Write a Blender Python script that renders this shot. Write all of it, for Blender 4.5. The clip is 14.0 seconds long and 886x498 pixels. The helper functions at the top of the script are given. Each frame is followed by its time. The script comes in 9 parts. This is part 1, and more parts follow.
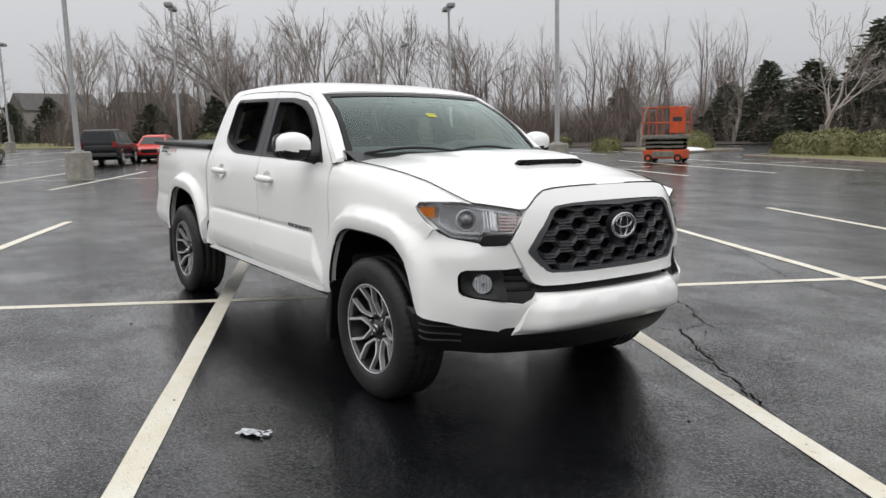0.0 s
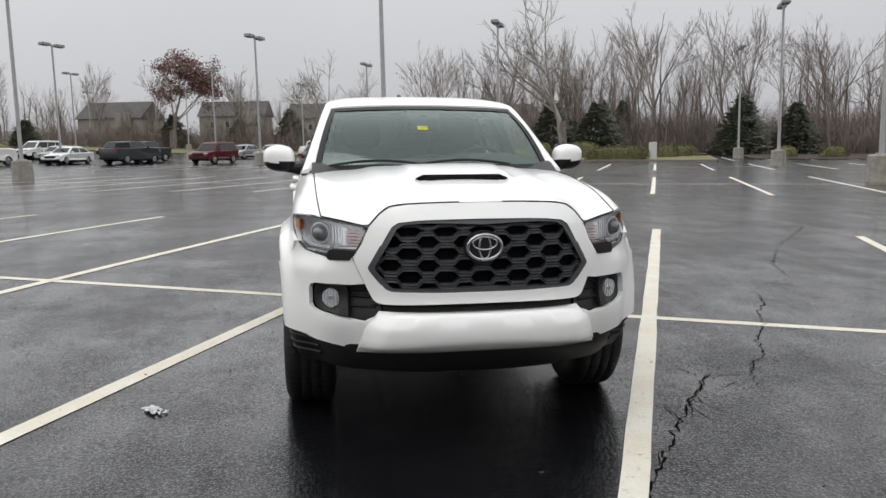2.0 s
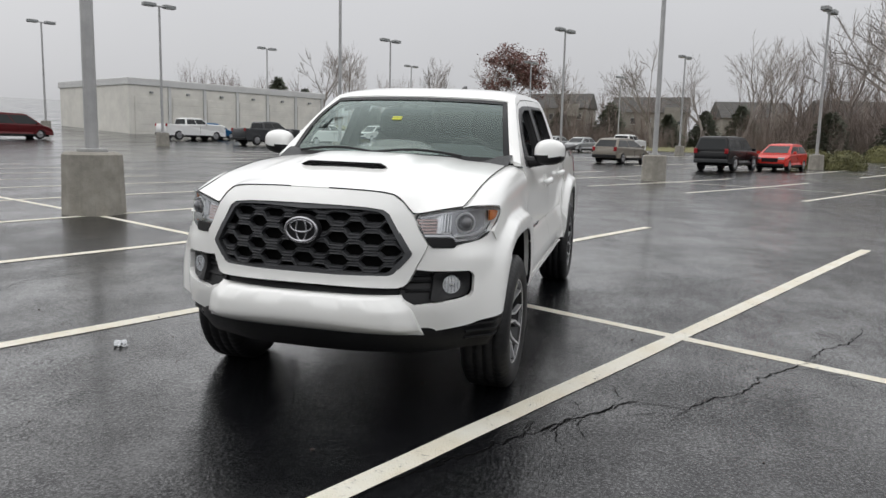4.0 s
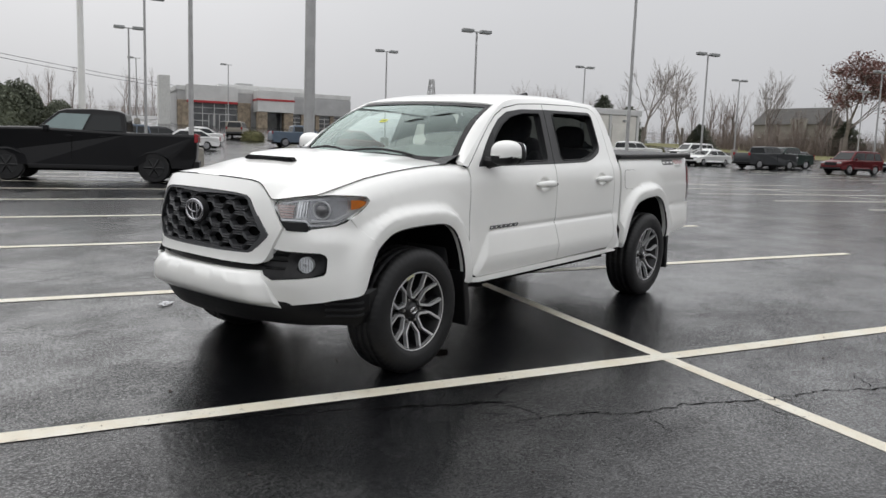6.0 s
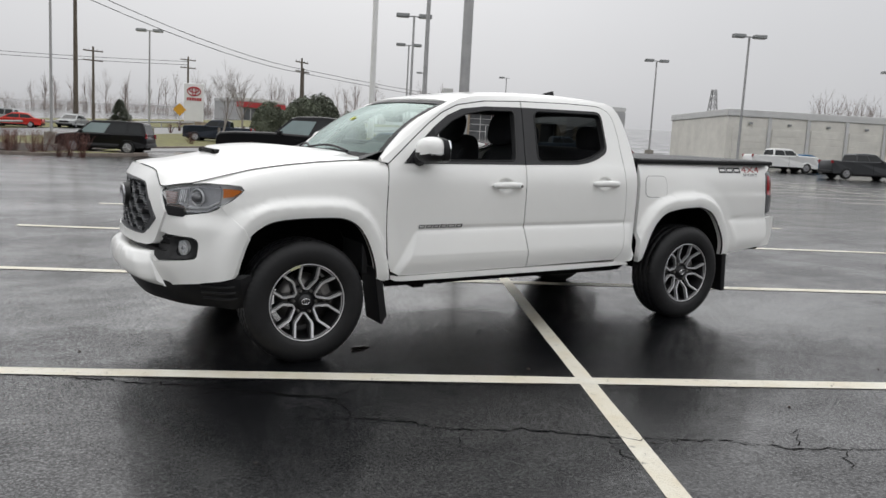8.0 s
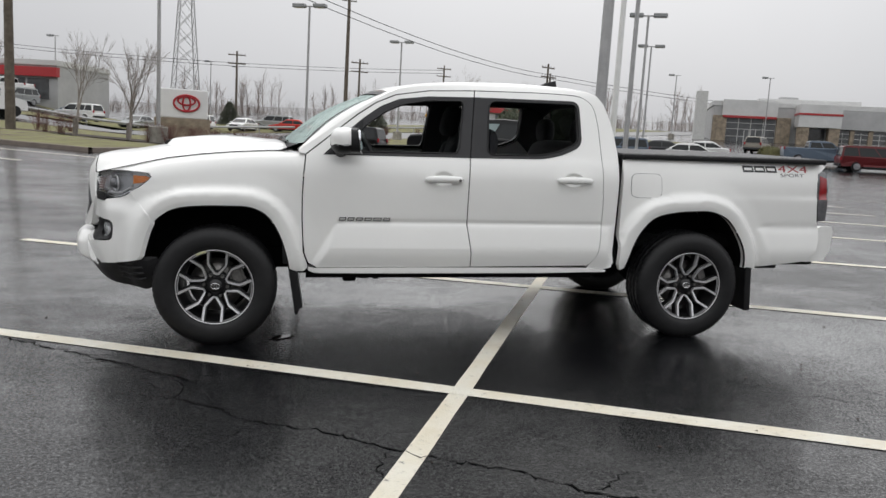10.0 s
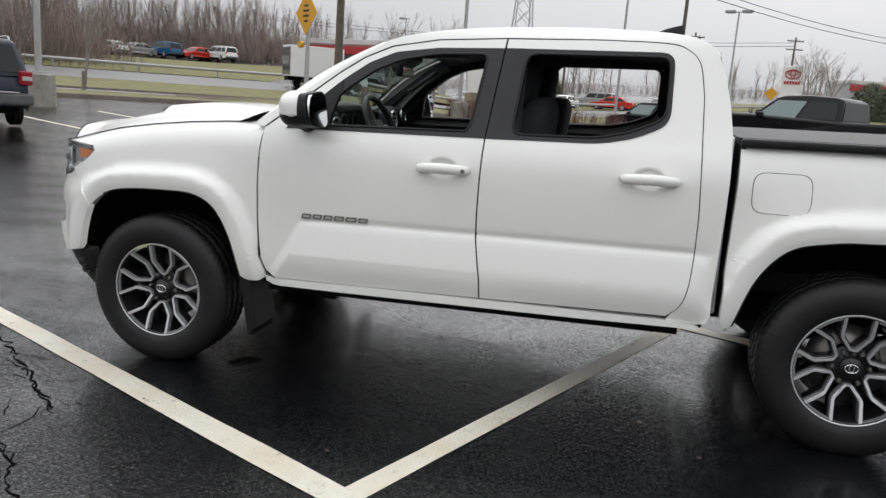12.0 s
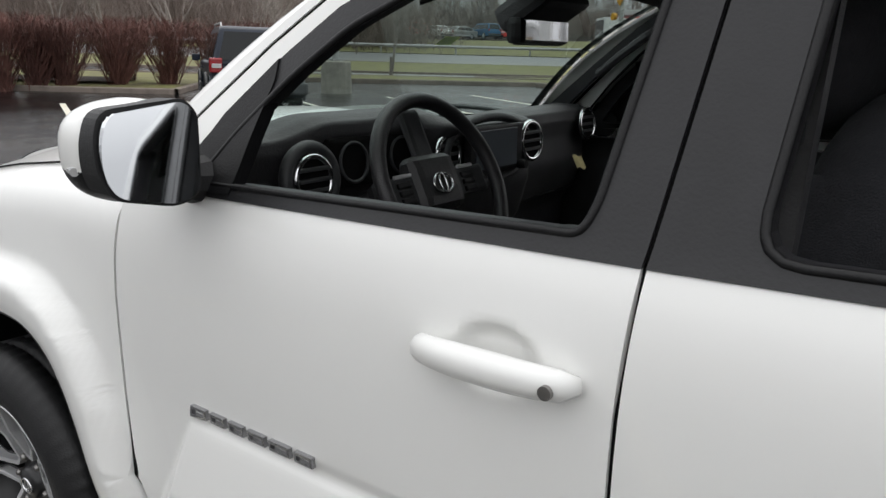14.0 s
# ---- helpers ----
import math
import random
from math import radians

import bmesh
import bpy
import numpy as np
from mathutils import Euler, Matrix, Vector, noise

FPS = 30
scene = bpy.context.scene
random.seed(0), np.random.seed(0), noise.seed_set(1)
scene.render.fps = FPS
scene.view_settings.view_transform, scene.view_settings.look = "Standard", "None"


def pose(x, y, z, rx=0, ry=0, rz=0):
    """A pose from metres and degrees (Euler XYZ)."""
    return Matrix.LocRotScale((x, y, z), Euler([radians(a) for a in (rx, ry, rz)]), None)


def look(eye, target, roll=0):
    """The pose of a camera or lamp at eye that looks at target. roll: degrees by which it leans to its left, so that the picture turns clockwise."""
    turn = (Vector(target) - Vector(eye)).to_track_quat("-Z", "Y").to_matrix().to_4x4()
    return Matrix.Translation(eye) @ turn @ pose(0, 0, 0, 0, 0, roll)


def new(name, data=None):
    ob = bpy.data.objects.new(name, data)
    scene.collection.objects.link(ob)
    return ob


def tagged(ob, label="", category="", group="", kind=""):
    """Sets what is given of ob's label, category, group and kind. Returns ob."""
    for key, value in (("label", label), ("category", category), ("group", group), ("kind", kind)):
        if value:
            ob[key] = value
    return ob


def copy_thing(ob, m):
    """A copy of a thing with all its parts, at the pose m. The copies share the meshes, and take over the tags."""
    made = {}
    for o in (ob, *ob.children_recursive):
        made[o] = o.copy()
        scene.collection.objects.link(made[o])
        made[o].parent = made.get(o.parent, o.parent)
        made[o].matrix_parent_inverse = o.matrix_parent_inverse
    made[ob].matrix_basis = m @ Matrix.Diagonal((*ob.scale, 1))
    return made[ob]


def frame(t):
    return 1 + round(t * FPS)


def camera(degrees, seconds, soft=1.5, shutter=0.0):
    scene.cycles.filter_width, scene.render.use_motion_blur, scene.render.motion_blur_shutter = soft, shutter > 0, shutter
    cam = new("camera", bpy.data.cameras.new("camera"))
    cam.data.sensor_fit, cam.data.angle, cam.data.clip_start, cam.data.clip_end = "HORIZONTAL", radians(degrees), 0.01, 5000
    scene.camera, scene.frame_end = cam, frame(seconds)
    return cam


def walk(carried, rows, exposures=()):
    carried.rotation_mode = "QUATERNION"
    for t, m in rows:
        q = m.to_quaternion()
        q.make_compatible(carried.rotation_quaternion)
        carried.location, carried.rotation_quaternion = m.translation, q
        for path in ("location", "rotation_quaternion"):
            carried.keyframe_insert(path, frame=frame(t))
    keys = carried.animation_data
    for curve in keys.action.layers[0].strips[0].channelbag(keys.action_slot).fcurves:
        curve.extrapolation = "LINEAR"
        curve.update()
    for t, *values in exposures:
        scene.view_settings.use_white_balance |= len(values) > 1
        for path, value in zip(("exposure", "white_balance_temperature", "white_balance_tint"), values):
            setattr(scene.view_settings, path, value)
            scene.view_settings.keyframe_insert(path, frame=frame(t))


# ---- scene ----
cam = camera(60.4, 14.0)
PATH = [
    (0, (5.071, -2.839, 1.357), (3.452, -1.703, 1.06), -1.4),
    (0.5, (5.44, -2.383, 1.354), (3.696, -1.45, 1.058), -1.6),
    (1, (5.613, -1.846, 1.343), (3.777, -1.106, 1.058), -1.6),
    (1.5, (5.818, -1.293, 1.332), (3.914, -0.746, 1.063), -1.6),
    (2, (5.884, -0.742, 1.335), (3.928, -0.411, 1.079), -1.2),
    (2.5, (6.024, -0.168, 1.322), (4.042, -0.049, 1.08), -0.6),
    (3, (5.998, 0.426, 1.302), (4.018, 0.33, 1.043), -0.3),
    (3.2, (5.99, 0.653, 1.322), (4.016, 0.475, 1.055), -0.2),
    (5.3, (5.429, 3.101, 1.277), (3.71, 2.111, 1.022), 2.8),
    (5.5, (5.338, 3.338, 1.257), (3.665, 2.271, 1.006), 2.4),
    (6, (5.024, 3.838, 1.271), (3.48, 2.593, 1.019), 2.0),
    (6.5, (4.608, 4.24, 1.291), (3.199, 2.844, 1.037), 2.4),
    (7, (4.159, 4.624, 1.288), (2.89, 3.101, 1.027), 2.6),
    (7.5, (3.666, 4.927, 1.294), (2.527, 3.303, 1.038), 2.7),
    (7.7, (3.487, 5.063, 1.272), (2.403, 3.402, 1.017), 2.9),
    (9.8, (1.344, 5.786, 1.314), (0.904, 3.854, 1.048), 3.3),
    (10, (1.135, 5.798, 1.305), (0.753, 3.854, 1.028), 3.4),
    (10.5, (0.626, 5.673, 1.314), (0.39, 3.711, 1.008), 3.7),
    (11, (0.142, 5.377, 1.321), (0.061, 3.406, 0.989), 4.2),
    (11.5, (-0.33, 4.877, 1.349), (-0.169, 2.917, 0.984), 4.4),
    (12, (-0.624, 4.216, 1.376), (-0.174, 2.306, 0.988), 4.2),
    (12.5, (-0.769, 3.526, 1.399), (-0.034, 1.707, 1.011), 3.1),
    (13, (-0.699, 2.87, 1.407), (0.212, 1.132, 1.02), 2.5),
    (13.5, (-0.572, 2.214, 1.426), (0.493, 0.576, 0.998), 1.9),
    (14, (-0.306, 1.658, 1.441), (0.862, 0.11, 0.952), 1.7),
]
walk(cam, [(t, look(eye, target, roll)) for t, eye, target, roll in PATH], [(0, 0.18), (3, 0.13), (7, 0.08), (10.5, 0.12), (12, 0.26), (14, 0.36)])

# ---- light ----
world = bpy.data.worlds.new("overcast_sky")
scene.world = world
world.use_nodes = True
wn, wl = world.node_tree.nodes, world.node_tree.links
wn.clear()
w_out = wn.new("ShaderNodeOutputWorld")
w_bg = wn.new("ShaderNodeBackground")
w_bg2 = wn.new("ShaderNodeBackground")
w_add = wn.new("ShaderNodeAddShader")
w_sky = wn.new("ShaderNodeTexSky")
w_sky.sky_type = "NISHITA"
w_sky.sun_disc = False
w_sky.sun_elevation, w_sky.sun_rotation = radians(38), radians(200)
w_sky.dust_density = 6.0
w_hsv = wn.new("ShaderNodeHueSaturation")
w_hsv.inputs["Saturation"].default_value = 0.12
w_geo = wn.new("ShaderNodeTexCoord")
w_sep = wn.new("ShaderNodeSeparateXYZ")
w_ramp = wn.new("ShaderNodeValToRGB")
w_ramp.color_ramp.elements[0].position, w_ramp.color_ramp.elements[0].color = 0.0, (0.44, 0.444, 0.462, 1)
w_ramp.color_ramp.elements[1].position, w_ramp.color_ramp.elements[1].color = 1.0, (1.14, 1.149, 1.172, 1)
w_mid = w_ramp.color_ramp.elements.new(0.2)
w_mid.color = (0.55, 0.555, 0.574, 1)
w_high = w_ramp.color_ramp.elements.new(0.34)
w_high.color = (1.10, 1.108, 1.13, 1)
w_noise = wn.new("ShaderNodeTexNoise")
w_noise.inputs["Scale"].default_value = 2.0
w_noise.inputs["Detail"].default_value = 5.0
w_mix = wn.new("ShaderNodeMix")
w_mix.data_type, w_mix.blend_type = "RGBA", "MULTIPLY"
w_nr = wn.new("ShaderNodeMapRange")
w_nr.inputs["To Min"].default_value, w_nr.inputs["To Max"].default_value = 0.9, 1.1
wl.new(w_geo.outputs["Generated"], w_sep.inputs[0])
wl.new(w_sep.outputs["Z"], w_ramp.inputs["Fac"])
wl.new(w_geo.outputs["Generated"], w_noise.inputs["Vector"])
wl.new(w_noise.outputs["Fac"], w_nr.inputs["Value"])
w_mix.inputs["Factor"].default_value = 1.0
wl.new(w_ramp.outputs["Color"], w_mix.inputs["A"])
wl.new(w_nr.outputs["Result"], w_mix.inputs["B"])
wl.new(w_sky.outputs["Color"], w_hsv.inputs["Color"])
wl.new(w_hsv.outputs["Color"], w_bg.inputs["Color"])
wl.new(w_mix.outputs["Result"], w_bg2.inputs["Color"])
w_bg.inputs["Strength"].default_value = 0.012
w_bg2.inputs["Strength"].default_value = 1.0
wl.new(w_bg.outputs[0], w_add.inputs[0])
wl.new(w_bg2.outputs[0], w_add.inputs[1])
wl.new(w_add.outputs[0], w_out.inputs["Surface"])

sun_data = bpy.data.lights.new("sun", "SUN")
sun_data.energy, sun_data.angle, sun_data.color = 0.5, radians(40), (1.0, 0.98, 0.95)
sun = new("sun", sun_data)
sun.matrix_world = look((0, 0, 60), (-14, 22, 0))


# ---- materials ----
def material(name, color, rough=0.5, metal=0.0, vary=0.12, scale=6.0, bump=0.0, bump_scale=60.0, coat=0.0, second=None, spec=0.5, randomise=0.0):
    """A principled material whose colour varies at two scales, with fine relief."""
    m = bpy.data.materials.new(name)
    m.use_nodes = True
    nt, nl = m.node_tree.nodes, m.node_tree.links
    b = nt["Principled BSDF"]
    b.inputs["Roughness"].default_value = rough
    b.inputs["Metallic"].default_value = metal
    b.inputs["Coat Weight"].default_value = coat
    b.inputs["Coat Roughness"].default_value = 0.04
    b.inputs["Specular IOR Level"].default_value = spec
    tc = nt.new("ShaderNodeTexCoord")
    n1 = nt.new("ShaderNodeTexNoise")
    n1.inputs["Scale"].default_value, n1.inputs["Detail"].default_value = scale, 8.0
    n1.inputs["Roughness"].default_value = 0.65
    nl.new(tc.outputs["Object"], n1.inputs["Vector"])
    ramp = nt.new("ShaderNodeValToRGB")
    c2 = second or tuple(c * (1 - 2.2 * vary) for c in color)
    ramp.color_ramp.elements[0].position, ramp.color_ramp.elements[0].color = 0.3, (*c2, 1)
    ramp.color_ramp.elements[1].position, ramp.color_ramp.elements[1].color = 0.68, (*color, 1)
    nl.new(n1.outputs["Fac"], ramp.inputs["Fac"])
    last = ramp.outputs["Color"]
    if randomise:
        info = nt.new("ShaderNodeObjectInfo")
        geo = nt.new("ShaderNodeNewGeometry")
        add = nt.new("ShaderNodeMath")
        add.operation = "ADD"
        nl.new(info.outputs["Random"], add.inputs[0])
        nl.new(geo.outputs["Random Per Island"], add.inputs[1])
        hs = nt.new("ShaderNodeHueSaturation")
        mr = nt.new("ShaderNodeMapRange")
        mr.inputs["From Max"].default_value = 2.0
        mr.inputs["To Min"].default_value, mr.inputs["To Max"].default_value = 1 - randomise, 1 + randomise
        nl.new(add.outputs[0], mr.inputs["Value"])
        nl.new(mr.outputs["Result"], hs.inputs["Value"])
        nl.new(last, hs.inputs["Color"])
        last = hs.outputs["Color"]
    nl.new(last, b.inputs["Base Color"])
    if bump:
        n2 = nt.new("ShaderNodeTexNoise")
        n2.inputs["Scale"].default_value, n2.inputs["Detail"].default_value = bump_scale, 4.0
        nl.new(tc.outputs["Object"], n2.inputs["Vector"])
        bp = nt.new("ShaderNodeBump")
        bp.inputs["Strength"].default_value, bp.inputs["Distance"].default_value = bump, 0.01
        nl.new(n2.outputs["Fac"], bp.inputs["Height"])
        nl.new(bp.outputs["Normal"], b.inputs["Normal"])
    return m


def wet_asphalt():
    """Old asphalt, wet all over: fine stone grain, damp films with a gloss, drier grey patches."""
    m = bpy.data.materials.new("wet_asphalt")
    m.use_nodes = True
    nt, nl = m.node_tree.nodes, m.node_tree.links
    b = nt["Principled BSDF"]
    tc = nt.new("ShaderNodeTexCoord")

    def noise_node(scale, detail, rough=0.6, stretch=None):
        n = nt.new("ShaderNodeTexNoise")
        n.inputs["Scale"].default_value, n.inputs["Detail"].default_value, n.inputs["Roughness"].default_value = scale, detail, rough
        if stretch:
            mp = nt.new("ShaderNodeMapping")
            mp.inputs["Rotation"].default_value = (0, 0, radians(25.3))
            mp.inputs["Scale"].default_value = stretch
            nl.new(tc.outputs["Object"], mp.inputs["Vector"])
            nl.new(mp.outputs["Vector"], n.inputs["Vector"])
        else:
            nl.new(tc.outputs["Object"], n.inputs["Vector"])
        return n

    def ranged(src, a, z, lo, hi):
        r = nt.new("ShaderNodeMapRange")
        r.interpolation_type = "SMOOTHSTEP"
        for key, val in (("From Min", a), ("From Max", z), ("To Min", lo), ("To Max", hi)):
            r.inputs[key].default_value = val
        nl.new(src, r.inputs["Value"])
        return r.outputs["Result"]

    def math_node(op, x, y):
        k = nt.new("ShaderNodeMath")
        k.operation = op
        for i, s in enumerate((x, y)):
            if isinstance(s, float):
                k.inputs[i].default_value = s
            else:
                nl.new(s, k.inputs[i])
        return k.outputs[0]

    grain = noise_node(64.0, 3.0, 0.75)
    stone = nt.new("ShaderNodeTexVoronoi")
    stone.inputs["Scale"].default_value = 52.0
    nl.new(tc.outputs["Object"], stone.inputs["Vector"])
    patch = noise_node(0.33, 6.0, 0.6)
    streak = noise_node(0.55, 5.0, 0.6, (0.35, 1.6, 1.0))
    film = noise_node(1.7, 7.0, 0.66)
    mixcol = nt.new("ShaderNodeValToRGB")
    e = mixcol.color_ramp.elements
    e[0].position, e[0].color = 0.36, (0.0012, 0.0013, 0.0016, 1)
    e[1].position, e[1].color = 0.68, (0.009, 0.0094, 0.0108, 1)
    col_in = math_node("ADD", math_node("MULTIPLY", grain.outputs["Fac"], 0.78), math_node("MULTIPLY", patch.outputs["Fac"], 0.22))
    nl.new(col_in, mixcol.inputs["Fac"])
    nl.new(mixcol.outputs["Color"], b.inputs["Base Color"])
    wet = math_node("ADD", math_node("MULTIPLY", patch.outputs["Fac"], 0.4), math_node("ADD", math_node("MULTIPLY", streak.outputs["Fac"], 0.35), math_node("MULTIPLY", film.outputs["Fac"], 0.25)))
    rough = ranged(wet, 0.38, 0.62, 0.25, 0.13)
    rough2 = math_node("ADD", rough, math_node("MULTIPLY", math_node("SUBTRACT", grain.outputs["Fac"], 0.5), 0.16))
    nl.new(rough2, b.inputs["Roughness"])
    # gloss is cut between the stones, standing in for shade in the pits
    pit = nt.new("ShaderNodeTexVoronoi")
    pit.feature = "DISTANCE_TO_EDGE"
    pit.inputs["Scale"].default_value = 52.0
    nl.new(tc.outputs["Object"], pit.inputs["Vector"])
    open_grain = math_node("MULTIPLY", ranged(pit.outputs["Distance"], 0.0, 0.28, 0.0, 1.0), ranged(grain.outputs["Fac"], 0.36, 0.62, 0.15, 1.0))
    dry_level = math_node("ADD", math_node("MULTIPLY", open_grain, 0.62), 0.03)
    wet_level = ranged(wet, 0.44, 0.66, 0.0, 0.6)
    level = math_node("ADD", math_node("MULTIPLY", dry_level, math_node("SUBTRACT", 1.0, wet_level)), math_node("MULTIPLY", wet_level, 0.3))
    nl.new(level, b.inputs["Specular IOR Level"])
    # standing film of water on the wetter stretches
    nl.new(math_node("MULTIPLY", ranged(wet, 0.38, 0.60, 0.34, 0.92), ranged(grain.outputs["Fac"], 0.36, 0.60, 0.3, 1.0)), b.inputs["Coat Weight"])
    b.inputs["Coat Roughness"].default_value = 0.17
    b.inputs["Coat IOR"].default_value = 1.33
    bp = nt.new("ShaderNodeBump")
    strength = ranged(wet, 0.40, 0.62, 0.55, 0.16)
    nl.new(strength, bp.inputs["Strength"])
    bp.inputs["Distance"].default_value = 0.009
    nl.new(math_node("ADD", math_node("MULTIPLY", stone.outputs["Distance"], 0.6), grain.outputs["Fac"]), bp.inputs["Height"])
    nl.new(bp.outputs["Normal"], b.inputs["Normal"])
    return m


def worn_paint():
    """Off-white road paint, worn and cracked, damp."""
    m = material("line_paint", (0.72, 0.70, 0.62), 0.45, 0, 0.1, 3.0, 0.9, 90.0, second=(0.63, 0.57, 0.44))
    nt, nl = m.node_tree.nodes, m.node_tree.links
    b = nt["Principled BSDF"]
    base = b.inputs["Base Color"].links[0].from_socket
    tc = nt.new("ShaderNodeTexCoord")
    n = nt.new("ShaderNodeTexNoise")
    n.inputs["Scale"].default_value, n.inputs["Detail"].default_value, n.inputs["Roughness"].default_value = 22.0, 9.0, 0.85
    nl.new(tc.outputs["Object"], n.inputs["Vector"])
    r = nt.new("ShaderNodeMapRange")
    r.inputs["From Min"].default_value, r.inputs["From Max"].default_value = 0.57, 0.66
    nl.new(n.outputs["Fac"], r.inputs["Value"])
    mx = nt.new("ShaderNodeMix")
    mx.data_type = "RGBA"
    mx.inputs["B"].default_value = (0.07, 0.068, 0.065, 1)
    nl.new(r.outputs["Result"], mx.inputs["Factor"])
    nl.new(base, mx.inputs["A"])
    nl.new(mx.outputs["Result"], b.inputs["Base Color"])
    return m


M_ASPHALT = wet_asphalt()
M_PAINT = worn_paint()
M_CRACK = material("crack_black", (0.003, 0.003, 0.003), 1.0, spec=0.05)
M_CONCRETE = material("pole_base_concrete", (0.33, 0.31, 0.27), 0.85, 0, 0.2, 4.0, 0.6, 40.0)
M_KERB = material("kerb_concrete", (0.24, 0.20, 0.17), 0.85, 0, 0.2, 3.0, 0.5, 30.0)
M_GALV = material("galvanised_pole", (0.42, 0.42, 0.42), 0.5, 0.35, 0.1, 3.0)
M_HEAD = material("lamp_head_grey", (0.30, 0.31, 0.31), 0.5, 0.2, 0.1)
M_GRASS = material("winter_grass", (0.19, 0.19, 0.06), 0.9, 0, 0.25, 1.3, 0.8, 30.0, second=(0.09, 0.075, 0.04))
M_MULCH = material("mulch", (0.045, 0.028, 0.02), 0.95, 0, 0.3, 8.0, 1.0, 40.0)
M_BARK = material("bark", (0.21, 0.185, 0.165), 0.9, 0, 0.25, 6.0, 0.5, 30.0, randomise=0.2)
# twigs and brush paler than wood: distance haze is put into the colour
M_TWIG = material("winter_twigs", (0.31, 0.275, 0.25), 0.95, 0, 0.2, 2.0, randomise=0.25)
M_BRUSH = material("winter_brush", (0.275, 0.222, 0.195), 0.95, 0, 0.25, 0.25, randomise=0.35)
M_RUST = material("dry_red_leaves", (0.27, 0.135, 0.115), 0.8, 0, 0.3, 3.0, randomise=0.35)
# needle colour lifted to paint in the haze over far conifers
M_EVERG = material("evergreen_needles", (0.15, 0.168, 0.12), 0.85, 0, 0.3, 3.0, randomise=0.35)
M_BUSH = material("boxwood_leaves", (0.165, 0.16, 0.06), 0.7, 0, 0.3, 3.0, randomise=0.4)
M_BARB = material("barberry_twigs", (0.17, 0.075, 0.06), 0.85, 0, 0.3, 3.0, randomise=0.35)


# ---- building helpers ----
def part(name, bm, mat_, parent=None, label="", smooth=False, kind=""):
    me = bpy.data.meshes.new(name)
    bm.to_mesh(me)
    bm.free()
    me.materials.append(mat_)
    if smooth:
        me.polygons.foreach_set("use_smooth", [True] * len(me.polygons))
    ob = new(name, me)
    ob.parent = parent
    if label:
        tagged(ob, label)
    if kind:
        tagged(ob, kind=kind)
    return ob


def raw(name, verts, faces, mat_, parent=None, label="", smooth=False, kind=""):
    me = bpy.data.meshes.new(name)
    me.from_pydata(verts, [], faces)
    me.materials.append(mat_)
    if smooth:
        me.polygons.foreach_set("use_smooth", [True] * len(me.polygons))
    ob = new(name, me)
    ob.parent = parent
    if label:
        tagged(ob, label)
    if kind:
        tagged(ob, kind=kind)
    return ob


def thing(name, m, label, category, group=""):
    ob = new(name)
    ob.empty_display_size = 0.1
    ob.matrix_world = m
    return tagged(ob, label, category, group)


def add_box(bm, lo, hi, bevel=0.0, m=None, segments=2):
    """A box from corner to corner, with rounded edges."""
    tmp = bmesh.new()
    bmesh.ops.create_cube(tmp, size=1)
    c = (Vector(lo) + Vector(hi)) / 2
    s = Vector(hi) - Vector(lo)
    for v in tmp.verts:
        v.co = Vector((v.co.x * s.x, v.co.y * s.y, v.co.z * s.z)) + c
    if bevel:
        bmesh.ops.bevel(tmp, geom=tmp.edges[:], offset=bevel, segments=segments, profile=0.6, affect="EDGES")
    if m is not None:
        bmesh.ops.transform(tmp, matrix=m, verts=tmp.verts)
    join(bm, tmp)
    return bm


def join(bm, tmp):
    me = bpy.data.meshes.new("tmp")
    tmp.to_mesh(me)
    tmp.free()
    bm.from_mesh(me)
    bpy.data.meshes.remove(me)


def box(lo, hi, bevel=0.0, m=None, segments=2):
    return add_box(bmesh.new(), lo, hi, bevel, m, segments)


def add_tube(bm, pts, radii, sides=8, caps=True):
    """A tube through points, with a radius at each."""
    rings = []
    pts = [Vector(p) for p in pts]
    if isinstance(radii, (int, float)):
        radii = [radii] * len(pts)
    ref = Vector((0.31, 0.17, 0.94)).normalized()
    for i, p in enumerate(pts):
        d = (pts[min(i + 1, len(pts) - 1)] - pts[max(i - 1, 0)]).normalized()
        side = d.cross(ref if abs(d.dot(ref)) < 0.95 else Vector((1, 0, 0))).normalized()
        up = side.cross(d)
        rings.append([bm.verts.new(p + radii[i] * (math.cos(2 * math.pi * k / sides) * side + math.sin(2 * math.pi * k / sides) * up)) for k in range(sides)])
    for a, b in zip(rings, rings[1:]):
        for k in range(sides):
            bm.faces.new((a[k], a[(k + 1) % sides], b[(k + 1) % sides], b[k]))
    if caps:
        bm.faces.new(rings[0][::-1])
        bm.faces.new(rings[-1])
    return bm


def tube(pts, radii, sides=8, caps=True):
    return add_tube(bmesh.new(), pts, radii, sides, caps)


# ---- ground ----
LOT = radians(-25.3)
D1 = Vector((math.cos(LOT), math.sin(LOT)))
D2 = Vector((-math.sin(LOT), math.cos(LOT)))


def lot(u, v):
    """World place of a point of the parking lot's own grid."""
    p = Vector((0.2, 1.817)) + u * D1 + v * D2
    return p.x, p.y


def lot_uv(x, y):
    q = Vector((x - 0.2, y - 1.817))
    return q.dot(D1), q.dot(D2)


def soft(x, k):
    return k * math.log1p(math.exp(max(-30.0, min(30.0, x / k)))) if x / k < 30 else x


def far_edge(r):
    return min(1.0, 260.0 / max(r, 1))


